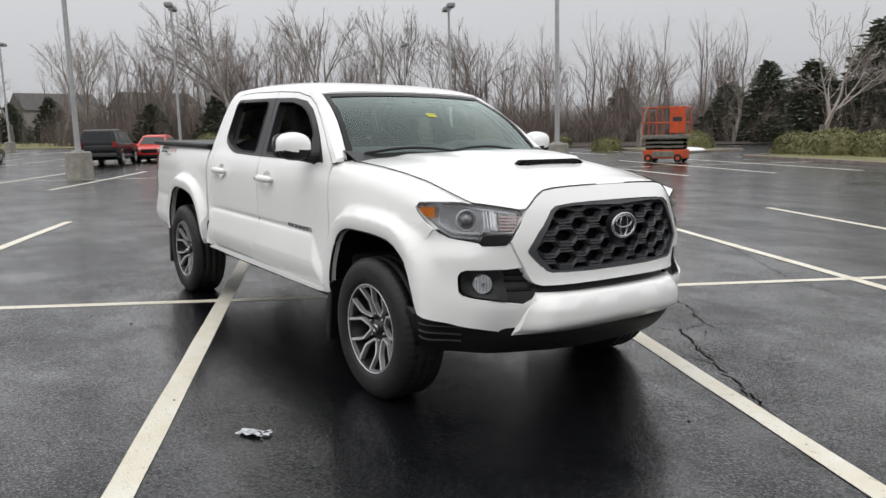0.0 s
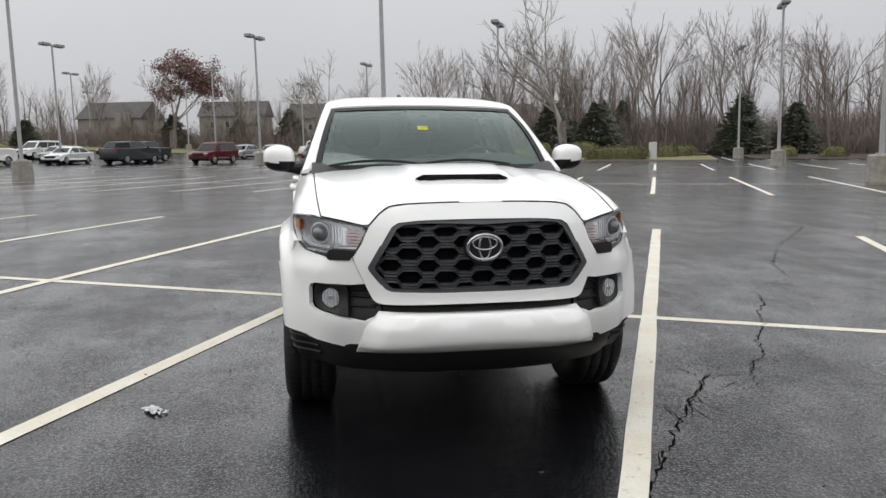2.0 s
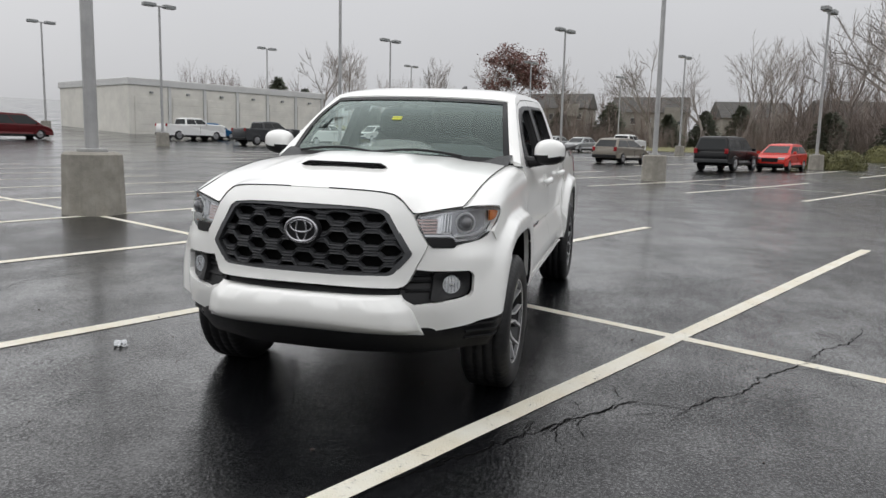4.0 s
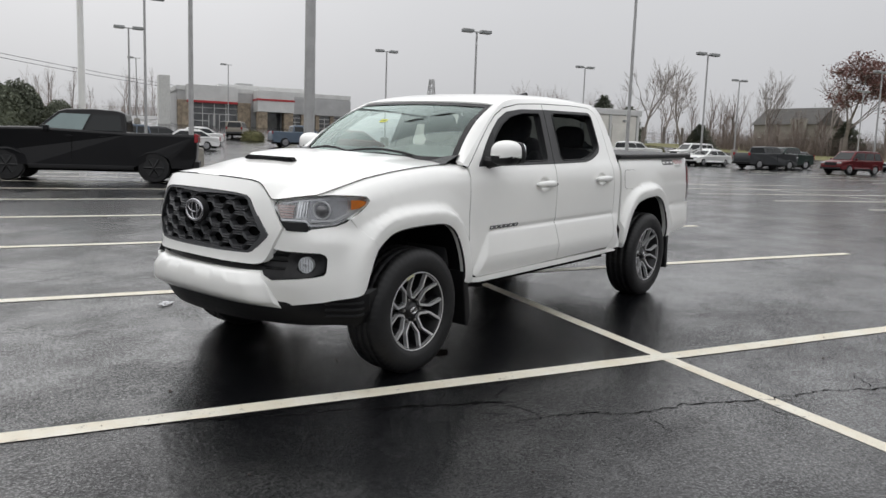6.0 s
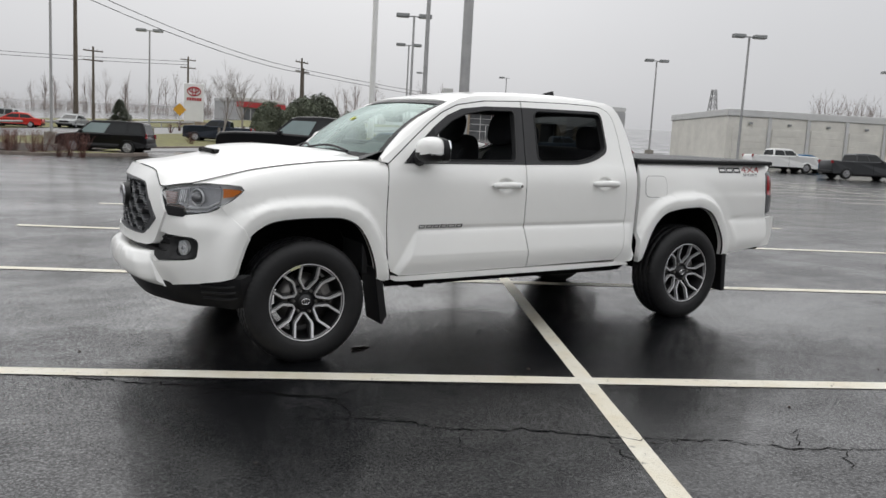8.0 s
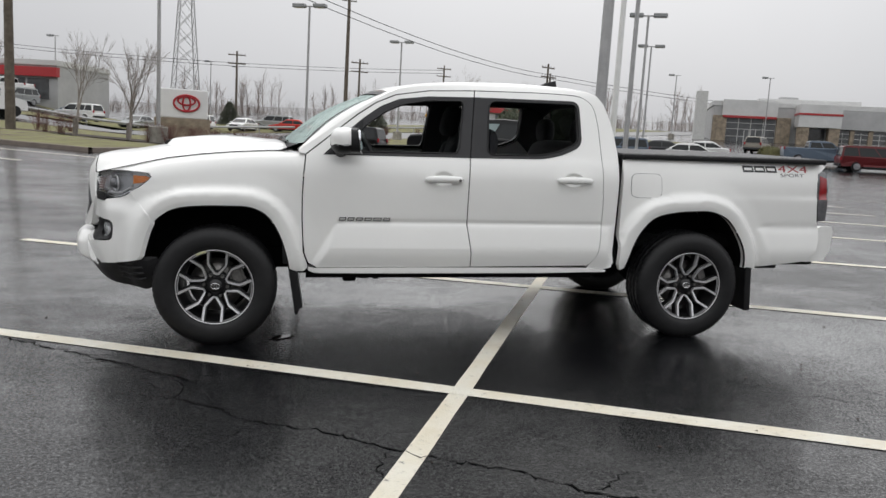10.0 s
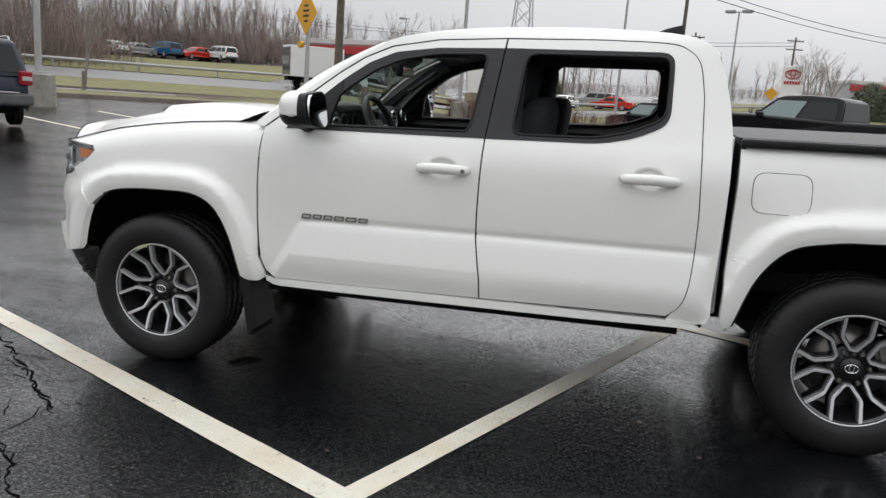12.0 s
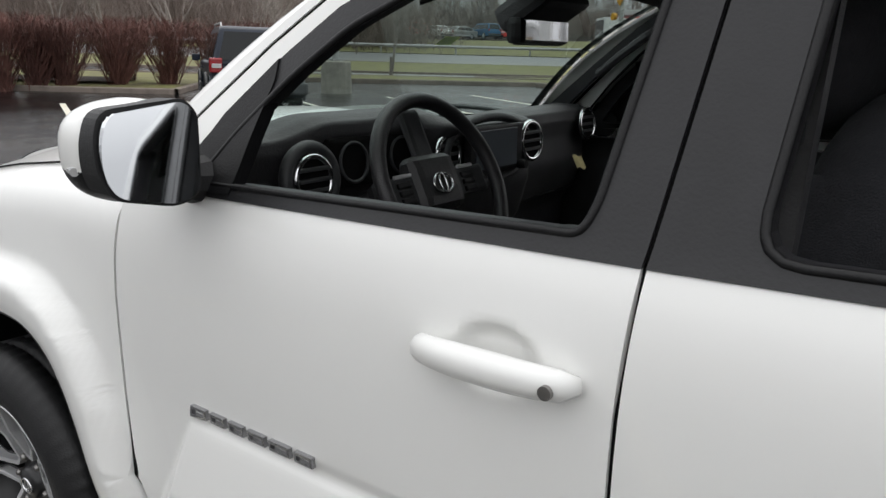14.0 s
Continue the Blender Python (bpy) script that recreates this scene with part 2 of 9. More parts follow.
def gz(x, y):
    """Height of the ground: a slight slope under the truck, a rise behind, towards the dealership and the road."""
    r = math.hypot(x, y)
    v = lot_uv(x, y)[1]
    s, w = 0.643 * x - 0.766 * y, 0.766 * x + 0.643 * y
    k = min(1.0, max(0.0, (w + 22 + 0.35 * max(0.0, s - 30)) / 15))
    bank = k * k * (3 - 2 * k) * far_edge(r) * (0.034 * soft(s - 9, 2.5) - 0.019 * soft(s - 24, 3) + 0.04 * soft(s - 48, 2) + 0.02 * soft(s - 64, 3) - 0.06 * soft(s - 100, 8))
    far = min(1.0, 400.0 / max(r, 1))
    return (-0.025 * x - 0.0155 * y) / (1 + (r / 14) ** 3) + far * (0.0175 * soft(-0.8 * x - 0.6 * y - 14, 5) + 0.035 * soft(-v - 50, 5)) - 0.0053 + bank


def on(x, y, turn=0.0, dz=0.0):
    return pose(x, y, gz(x, y) + dz, 0, 0, turn)


rings = [0.0] + [0.7 * i for i in range(1, 24)] + [16 * 1.16 ** i for i in range(1, 27)]
SEG = 96
gv, gf = [(0, 0, gz(0, 0))], []
for r in rings[1:]:
    for k in range(SEG):
        a = 2 * math.pi * k / SEG
        x, y = r * math.cos(a), r * math.sin(a)
        gv.append((x, y, gz(x, y)))
for k in range(SEG):
    gf.append((0, 1 + k, 1 + (k + 1) % SEG))
for i in range(len(rings) - 2):
    a, b = 1 + i * SEG, 1 + (i + 1) * SEG
    for k in range(SEG):
        k2 = (k + 1) % SEG
        gf.append((a + k, b + k, b + k2, a + k2))
ground = raw("ground", gv, gf, M_ASPHALT, smooth=True)
tagged(ground, "dark wet asphalt of a large parking lot", "ground", kind="structure")


def strip(name, p0, p1, width, mat_, lift=0.004, step=0.5, parent=None, ragged=0.0):
    """A flat strip laid on the ground from p0 to p1."""
    a, b = Vector(p0), Vector(p1)
    n = max(1, int((b - a).length / step))
    side = Vector((-(b - a).y, (b - a).x)).normalized() * width / 2
    vs, fs = [], []
    for i in range(n + 1):
        p = a.lerp(b, i / n)
        for s in (-1, 1):
            q = p + side * s * (1 + random.uniform(-ragged, ragged))
            vs.append((q.x, q.y, gz(q.x, q.y) + lift))
        if i:
            fs.append((2 * i - 2, 2 * i, 2 * i + 1, 2 * i - 1))
    return raw(name, vs, fs, mat_, parent)


# stall lines: rows of double stalls, a cross line down the middle of each
STALL = 2.9
def stall_rows():
    for row, (uc, v0, v1) in enumerate(((0.0, -12, 4), (-20.3, -13, 9), (-41.0, -13, 6), (-62.0, -14, 5))):
        vs = (v0 * STALL, v1 * STALL)
        line = strip("parking_line", lot(uc - (0.01 if row == 0 else 0), vs[0]), lot(uc - (0.01 if row == 0 else 0), vs[1]), 0.105, M_PAINT, 0.002, 0.4, None, 0.06)
        tagged(line, "worn white painted line across parking stalls", "road marking", "parking lines", "structure")
        for k in range(v0, v1 + 1):
            j = random.uniform(-0.04, 0.04)
            p0, p1 = lot(uc - 5.9 + j, k * STALL + 0.045), lot(uc + 5.9 + j, k * STALL + 0.035)
            if row == 0 and k == 0:
                p0, p1 = lot(-6.0, 0.135), lot(5.7, 0.02)
            if row == 0 and k == -1:
                p0, p1 = lot(-5.7, -2.80), lot(5.7, -2.955)
            line = strip("parking_line", p0, p1, 0.125, M_PAINT, 0.004, 0.4, None, 0.06)
            tagged(line, "worn white painted parking stall line", "road marking", "parking lines", "structure")
    for k in range(-5, 5):
        line = strip("parking_line", lot(13.9, 2.68 * k - 0.90), lot(19.3, 2.68 * k - 0.75), 0.125, M_PAINT, 0.004, 0.4, None, 0.06)
        tagged(line, "worn white painted parking stall line", "road marking", "parking lines", "structure")


stall_rows()


def puddle(x, y, rx, ry, turn, seed):
    """A shallow pool with an uneven shore."""
    rng = random.Random(seed)
    ph = [rng.uniform(0, 6.283) for _ in range(4)]
    vs = [(x, y, gz(x, y) + 0.005)]
    for k in range(48):
        a = k * math.pi / 24
        f = 1 + 0.16 * math.sin(2 * a + ph[0]) + 0.10 * math.sin(3 * a + ph[1]) + 0.06 * math.sin(7 * a + ph[2]) + 0.04 * math.sin(13 * a + ph[3])
        u, v = rx * f * math.cos(a), ry * f * math.sin(a)
        c, d = math.cos(radians(turn)), math.sin(radians(turn))
        px_, py_ = x + u * c - v * d, y + u * d + v * c
        vs.append((px_, py_, gz(px_, py_) + 0.0028))
    ob = raw("puddle", vs, [(0, 1 + k, 1 + (k + 1) % 48) for k in range(48)], M_WATER, smooth=True)
    return tagged(ob, "shallow puddle standing on the asphalt", "puddle", "puddles", "structure")


M_WATER = material("standing_water", (0.012, 0.011, 0.010), 0.02, 0, 0.1, 2.0, spec=0.35)
puddle(6.65, -2.28, 0.42, 0.20, -30, 1)
puddle(1.20, 0.77, 0.085, 0.05, 20, 2)


# ---- light poles ----
def light_pole(x, y, heads=2, height=9.3, turn=0.0, block=0.9, radius=0.095, base_r=0.42):
    root = thing("light_pole", on(x, y, turn), "grey steel parking lot light pole on concrete base", "light pole", "parking lot light poles")
    if block:
        part("concrete_base", tube([(0, 0, -0.1), (0, 0, block - 0.04), (0, 0, block)], [base_r + 0.03, base_r, base_r - 0.05], 14), M_CONCRETE, root, "weathered concrete base")
        part("base_plate", box((-0.16, -0.16, block), (0.16, 0.16, block + 0.05), 0.01), M_GALV, root)
    part("pole", tube([(0, 0, block), (0, 0, height)], [radius, radius * 0.72], 10), M_GALV, root)
    if heads:
        part("cross_arm", box((-0.55, -0.04, height - 0.08), (0.55, 0.04, height), 0.01), M_GALV, root)
        for s in ((-1, 1) if heads == 2 else (1,)):
            lo_, hi_ = (0.30, 1.15) if s > 0 else (-1.15, -0.30)
            h = part("lamp_head", box((lo_, -0.23, height - 0.12), (hi_, 0.23, height + 0.12), 0.05), M_HEAD, root)
            part("lens", box((lo_ + 0.1, -0.17, height - 0.135), (hi_ - 0.1, 0.17, height - 0.121)), M_LENS, h)
    return root


M_LENS = material("lamp_lens", (0.55, 0.55, 0.52), 0.3)
LOT_DEG = -25.3
for u, v in ((-0.1, -8.95), (-21.1, -9.75), (-21.5, 7.15), (-21.6, -27.1), (-45.2, -28.3), (-44.6, -10.1), (-44.5, -45.6), (-43.0, 7.1), (-22.9, -46.3), (-24.3, -67.8), (-47.1, -66.5), (-66.6, -45.4), (-93.0, -66.4), (-88.7, -45.8),
             (-66.6, -27.9), (-69.9, -66.2), (-113.5, -100.7), (-64.2, 6.9), (-0.2, -24.5), (-0.4, -46.3), (-0.7, -66.3), (20.6, -26.7), (21.0, -43.3), (22.2, -66.6), (20.9, -7.9)):
    light_pole(*lot(u, v), 2, 9.3, LOT_DEG)

# ---- cracks and litter on the asphalt ----
def crack(points, width, seed, branches=3):
    """A jagged open crack, with short side cracks."""
    rng = random.Random(seed)
    vs, fs = [], []

    def run(pts, w0):
        fine = []
        for a, b in zip(pts, pts[1:]):
            n = max(2, int(math.hypot(b[0] - a[0], b[1] - a[1]) / 0.03))
            for i in range(n):
                t = i / n
                fine.append((a[0] + (b[0] - a[0]) * t + rng.gauss(0, 0.011), a[1] + (b[1] - a[1]) * t + rng.gauss(0, 0.011)))
        fine.append(pts[-1])
        start = len(vs)
        for i, (x, y) in enumerate(fine):
            p, q = fine[max(0, i - 1)], fine[min(len(fine) - 1, i + 1)]
            d = Vector((q[0] - p[0], q[1] - p[1])).normalized()
            w = w0 * rng.uniform(0.12, 1.0) / 2 * min(1, 4 * i / len(fine) + 0.2, 4 * (len(fine) - 1 - i) / len(fine) + 0.2)
            for s in (-1, 1):
                u, v = x - d.y * w * s, y + d.x * w * s
                vs.append((u, v, gz(u, v) + 0.0025))
            if i:
                k = start + 2 * i
                fs.append((k - 2, k, k + 1, k - 1))
        return fine

    width *= 0.58
    main = run(points, width)
    for _ in range(branches):
        x, y = rng.choice(main)
        a = rng.uniform(0, 6.28)
        run([(x, y), (x + 0.12 * math.cos(a), y + 0.12 * math.sin(a)), (x + 0.3 * math.cos(a + 0.4), y + 0.3 * math.sin(a + 0.4))], width * 0.5)
    ob = raw("ground_crack", vs, fs, M_CRACK)
    return tagged(ob, "jagged dark crack in the wet asphalt", "crack", "asphalt cracks", "structure")


crack([(2.31, 1.16), (2.07, 1.29), (1.94, 1.42), (1.72, 1.56), (1.66, 1.73)], 0.024, 3, 2)
crack([(2.04, 1.74), (1.72, 1.88), (1.47, 2.05), (1.34, 2.2), (0.98, 2.37), (0.68, 2.6), (0.46, 2.73), (0.21, 2.85), (-0.06, 3.09), (-0.41, 3.27), (-0.73, 3.35)], 0.024, 4, 7)
crack([(-0.75, 3.58), (-1.04, 3.85), (-1.09, 4.04), (-1.69, 4.28), (-1.96, 4.4), (-2.57, 4.84), (-3.04, 5.17)], 0.026, 5, 4)
crack([(1.59, 1.67), (1.77, 1.53), (2.29, 1.13), (2.67, 0.86), (2.92, 0.68), (3.17, 0.52), (3.4, 0.39), (3.64, 0.16)], 0.028, 7, 6)
crack([(-1.32, 5.76), (-0.28, 5.17), (1.14, 3.97), (1.71, 3.7), (2.28, 3.37)], 0.017, 9, 3)
crack([(3.5, 0.29), (4.2, -0.22), (4.9, -0.86), (5.57, -1.32)], 0.018, 11, 2)
crack([(0.94, 0.12), (0.46, 0.5), (0.1, 0.71), (-0.22, 0.94)], 0.013, 19, 1)
crack([(-0.81, 1.36), (-1.34, 1.78), (-2.13, 2.41), (-2.57, 2.76), (-3.66, 3.66)], 0.009, 21, 1)
crack([(-7.5, 6.4), (-5.0, 6.9), (-3.1, 5.2)], 0.03, 13, 3)
crack([(3.6, -4.2), (2.2, -3.1), (0.4, -3.6), (-1.2, -2.7)], 0.012, 15, 2)
crack([(-9.0, 10.4), (-6.0, 9.0), (-4.2, 8.3), (-1.8, 8.6)], 0.025, 17, 3)

litter_bm = bmesh.new()
n_ = 9
lg = [[litter_bm.verts.new((0.02 * i + random.uniform(-0.008, 0.008), 0.016 * j + random.uniform(-0.008, 0.008), 0.005 + abs(random.gauss(0, 0.005)))) for j in range(6)] for i in range(n_)]
for i in range(n_ - 1):
    for j in range(5):
        if random.random() > 0.12:
            litter_bm.faces.new((lg[i][j], lg[i + 1][j], lg[i + 1][j + 1], lg[i][j + 1]))
M_PLASTIC = material("clear_crumpled_film", (0.62, 0.64, 0.66), 0.2, 0.1, 0.3, 60)
wrapper = part("litter", litter_bm, M_PLASTIC)
wrapper.matrix_world = on(1.72, -1.70, 38, 0.0)
tagged(wrapper, "crumpled clear plastic wrapper lying on asphalt", "litter")


def debris():
    """Small grit and leaf bits strewn on the asphalt."""
    rng = random.Random(21)
    vs, fs = [], []
    for _ in range(420):
        x, y = rng.uniform(-7, 7), rng.uniform(-7, 7)
        r = rng.uniform(0.004, 0.014)
        a = rng.uniform(0, 6.28)
        k = len(vs)
        z = gz(x, y)
        for q in range(4):
            vs.append((x + r * math.cos(a + q * 1.57) * (1 if q % 2 else 0.6), y + r * math.sin(a + q * 1.57), z + 0.003))
        vs.append((x, y, z + 0.003 + r * 0.5))
        fs += [(k, k + 1, k + 4), (k + 1, k + 2, k + 4), (k + 2, k + 3, k + 4), (k + 3, k, k + 4)]
    ob = raw("grit", vs, fs, M_MULCH, kind="stuff")
    tagged(ob, "dark grit and leaf scraps on the wet asphalt", "debris")


debris()


# ---- verges, road, islands ----
def patch(name, corners, mat_, lift, label, category, sub=6, kerb=0.0):
    """A four-cornered area of the lot's grid, laid over the ground, with a kerb round it."""
    c = [Vector(lot(*p)) for p in corners]
    vs, fs = [], []
    for i in range(sub + 1):
        for j in range(sub + 1):
            p = c[0].lerp(c[1], i / sub).lerp(c[3].lerp(c[2], i / sub), j / sub)
            vs.append((p.x, p.y, gz(p.x, p.y) + lift + (0.06 * math.sin(3 * i + 2 * j) ** 2 if kerb and 0 < i < sub and 0 < j < sub else 0)))
    for i in range(sub):
        for j in range(sub):
            k = i * (sub + 1) + j
            fs.append((k, k + sub + 1, k + sub + 2, k + 1))
    ob = raw(name, vs, fs, mat_, smooth=True)
    tagged(ob, label, category, kind="structure")
    if kerb:
        for a, b in zip(c, c[1:] + c[:1]):
            n = max(1, int((b - a).length / 3))
            d = (b - a).normalized()
            bm = bmesh.new()
            rows_ = []
            for i in range(n + 1):
                p = a.lerp(b, i / n)
                side = Vector((-d.y, d.x)) * 0.09
                z = gz(p.x, p.y)
                rows_.append([bm.verts.new((p.x + side.x * s, p.y + side.y * s, z + h)) for s, h in ((-1, -0.05), (-1, kerb - 0.02), (-0.8, kerb), (0.8, kerb), (1, kerb - 0.02), (1, -0.05))])
            for p, q in zip(rows_, rows_[1:]):
                for i in range(5):
                    bm.faces.new((p[i], q[i], q[i + 1], p[i + 1]))
            bmesh.ops.recalc_face_normals(bm, faces=bm.faces[:])
            kb = part("kerb", bm, M_KERB)
            tagged(kb, "weathered concrete kerb along the lot's edge", "kerb", "kerbs", "structure")
    return ob


M_ROAD = material("road_asphalt", (0.15, 0.15, 0.15), 0.45, 0, 0.15, 0.8, 0.3, 40)
patch("verge_near_sign", [(15.5, -44), (27, -44), (27, -16), (15.5, -16)], M_GRASS, 0.09, "wet winter grass verge with mulch", "grass", 8, 0.14)


def bank_uv(s, w):
    """Lot grid place of a point s towards the road and w along it."""
    return lot_uv(0.643 * s + 0.766 * w, -0.766 * s + 0.643 * w)


def band(name, s0, s1, w0, w1, mat_, lift, label, category, sub, kerb=0.0):
    return patch(name, [bank_uv(s0, w0), bank_uv(s1, w0), bank_uv(s1, w1), bank_uv(s0, w1)], mat_, lift, label, category, sub, kerb)


band("verge_hedge", 19.5, 27.5, 7, 70, M_GRASS, 0.09, "wet winter grass verge with a mulch strip behind parked cars", "grass", 12, 0.14)
band("mulch_strip", 20.6, 22.6, 9, 60, M_MULCH, 0.2, "dark mulch strip under a shrub hedge", "mulch", 12)
band("verge_strip", 26.0, 29.0, -26, 6, M_GRASS, 0.09, "narrow grass strip along the entrance drive", "grass", 10, 0.14)
band("drive", 29.5, 33.0, -60, 6, M_ROAD, 0.03, "light grey asphalt entrance drive", "road", 14)
band("verge_road", 33.5, 48.5, -90, 110, M_GRASS, 0.10, "broad grass verge along the road", "grass", 24, 0.12)
band("road", 49.5, 60.5, -160, 190, M_ROAD, 0.05, "light grey wet country road", "road", 40)
band("verge_far", 61, 84, -150, 170, M_GRASS, 0.06, "grass bank beyond the road", "grass", 30)
band("wood_floor_road", 70, 150, 4, 170, M_MULCH, 0.12, "leaf-covered floor of bare woods", "ground", 24)
patch("mulch_bed", [(16.5, -43), (25, -43), (25, -24), (16.5, -24)], M_MULCH, 0.16, "dark mulch bed under a hedge", "mulch", 6)
patch("island_hedges", [(-62, -8), (-54.3, -7.2), (-54.6, 4.5), (-72, 5)], M_GRASS, 0.08, "narrow planted parking island", "grass", 5, 0.13)
patch("island_north", [(-30, 25.5), (-25.6, 17.4), (-8, 16.4), (-8, 26)], M_GRASS, 0.08, "planted island with bushes at the lot's edge", "grass", 6, 0.13)
patch("island_north_small", [(-46, 23.5), (-45, 19.0), (-33.4, 18.4), (-35, 23)], M_GRASS, 0.08, "planted island with bushes at the lot's edge", "grass", 5, 0.13)
patch("wood_floor", [(-150, 8), (-60, 8), (-46, 44), (-150, 60)], M_MULCH, 0.05, "leaf-covered floor of bare woods", "ground", 10)
patch("wood_floor_north", [(-60, 42), (20, 36), (40, 120), (-90, 120)], M_MULCH, 0.05, "leaf-covered floor of bare woods", "ground", 10)
patch("lawn_west", [(-170, -110), (-82, -110), (-82, 8), (-170, 8)], M_GRASS, 0.04, "grass before distant houses", "grass", 10)


# ---- plants ----
def sliver(vs, fs, p, d, length, width):
    side = Vector((-d.y, d.x, 0.3)) * width
    k = len(vs)
    q = p + d * length
    vs += [tuple(p - side), tuple(p + side), tuple(q)]
    fs.append((k, k + 1, k + 2))


def rod(vs, fs, pts, rads):
    """A three-sided tapering branch."""
    start = len(vs)
    n = len(pts)
    for i, c in enumerate(pts):
        a = (pts[min(i + 1, n - 1)] - pts[max(i - 1, 0)]).normalized()
        s_ = a.cross(Vector((0.31, 0.17, 0.94)) if abs(a.z) < 0.9 else Vector((1, 0, 0))).normalized()
        u = s_.cross(a)
        for w in (0.0, 2.094, 4.189):
            vs.append(tuple(c + rads[i] * (math.cos(w) * s_ + math.sin(w) * u)))
    for i in range(n - 1):
        for j in range(3):
            fs.append((start + i * 3 + j, start + i * 3 + (j + 1) % 3, start + (i + 1) * 3 + (j + 1) % 3, start + (i + 1) * 3 + j))


def lean(d, angle, rng):
    """A direction at an angle off d, any way round."""
    s_ = d.cross(Vector((0.2, 0.3, 0.93))).normalized()
    u = s_.cross(d)
    a = rng.uniform(0, 6.283)
    return (d * math.cos(angle) + (s_ * math.cos(a) + u * math.sin(a)) * math.sin(angle)).normalized()


def bare_crown(vs, fs, h, rng, spread, fork=0.3, fine=0.012):
    """A leafless crown: a trunk that forks into rising crooked limbs, which fork again down to twigs."""
    tips = []

    def grow(p, d, length, radius, level):
        n = 3 if level < 3 else 2
        pts, rads = [p], [radius]
        for i in range(n):
            d = (d + Vector((rng.gauss(0, 0.13), rng.gauss(0, 0.13), rng.gauss(0.05, 0.08)))).normalized()
            p = p + d * length / n
            pts.append(p)
            rads.append(max(fine * 0.6, radius * (1 - 0.42 * (i + 1) / n)))
        rod(vs, fs, pts, rads)
        if level == 4:
            tips.append((p, d))
            for _ in range(7):
                c = pts[0].lerp(pts[-1], rng.uniform(0.2, 1.0))
                sliver(vs, fs, c, lean(d, rng.uniform(0.25, 0.85), rng), h * rng.uniform(0.02, 0.05), fine * 0.6)
            return
        count = (rng.randint(4, 5), rng.randint(3, 4), rng.randint(3, 4), 4)[level]
        for k in range(count):
            f = 1.0 if k == 0 else rng.uniform(0.72 if level == 0 else 0.35, 1.0)
            i = min(n - 1, int(f * n))
            base = pts[i].lerp(pts[i + 1], f * n - i)
            tilt = rng.uniform(0.12, 0.25) if k == 0 else rng.uniform(0.35, 0.85)
            e = lean(d, tilt * spread, rng)
            e.z += 0.22 if level < 2 else 0.08
            grow(base, e.normalized(), length * rng.uniform(0.6, 0.85) * (1.12 if level == 0 else 0.92), max(fine, rads[i] * (0.66 if k == 0 else rng.uniform(0.38, 0.55))), level + 1)

    grow(Vector((0, 0, -0.1)), Vector((rng.gauss(0, 0.04), rng.gauss(0, 0.04), 1)).normalized(), h * fork, h * 0.017, 0)
    return tips


def tree_meshes(seed, height, thin=0.011, spread=1.0, fork=0.3, leaves=None):
    """Trunk and crown of a tree without leaves, or with sparse dry ones."""
    rng = random.Random(seed)
    tv, tf, cv, cf = [], [], [], []
    r0 = height * 0.0175
    for f, k in ((0, 1.5), (0.03, 1.1), (0.12, 0.98), (0.2, 0.9)):
        for j in range(8):
            tv.append((r0 * k * math.cos(j * 0.785), r0 * k * math.sin(j * 0.785), height * f - 0.1))
    for i in range(3):
        tf += [(i * 8 + j, i * 8 + (j + 1) % 8, (i + 1) * 8 + (j + 1) % 8, (i + 1) * 8 + j) for j in range(8)]
    ends = bare_crown(cv, cf, height, rng, spread, fork, thin)
    top = max(v[2] for v in cv)
    cv = [(x * height / top, y * height / top, z * height / top) for x, y, z in cv]
    if leaves:
        lv, lf = [], []
        for q, e in ends:
            q = q * height / top
            for _ in range(leaves):
                c = q + Vector((rng.gauss(0, 0.34), rng.gauss(0, 0.34), rng.gauss(0, 0.3)))
                s = rng.uniform(0.06, 0.13)
                a, b = Vector((rng.gauss(0, 1), rng.gauss(0, 1), rng.gauss(0, 1))).normalized(), Vector((rng.gauss(0, 1), rng.gauss(0, 1), rng.gauss(0, 1))).normalized()
                k = len(lv)
                lv += [tuple(c + a * s), tuple(c + b * s * 0.7), tuple(c - a * s), tuple(c - b * s * 0.7)]
                lf.append((k, k + 1, k + 2, k + 3))
        return (tv, tf), (cv, cf), (lv, lf)
    return (tv, tf), (cv, cf), None


def tree(name, meshes, label, group, leaf_mat=None):
    root = thing(name, Matrix.Identity(4), label, "tree", group)
    raw("trunk", *meshes[0], M_BARK, root, smooth=True)
    raw("crown", *meshes[1], M_TWIG, root)
    if meshes[2]:
        raw("foliage", *meshes[2], leaf_mat, root)
    return root


def out(x, y, k=1.35):
    """Places of the western woods, beyond the last row of stalls."""
    return (5.5 + k * (x - 5.5), -0.5 + k * (y + 0.5)) if x < -45 else (x, y)


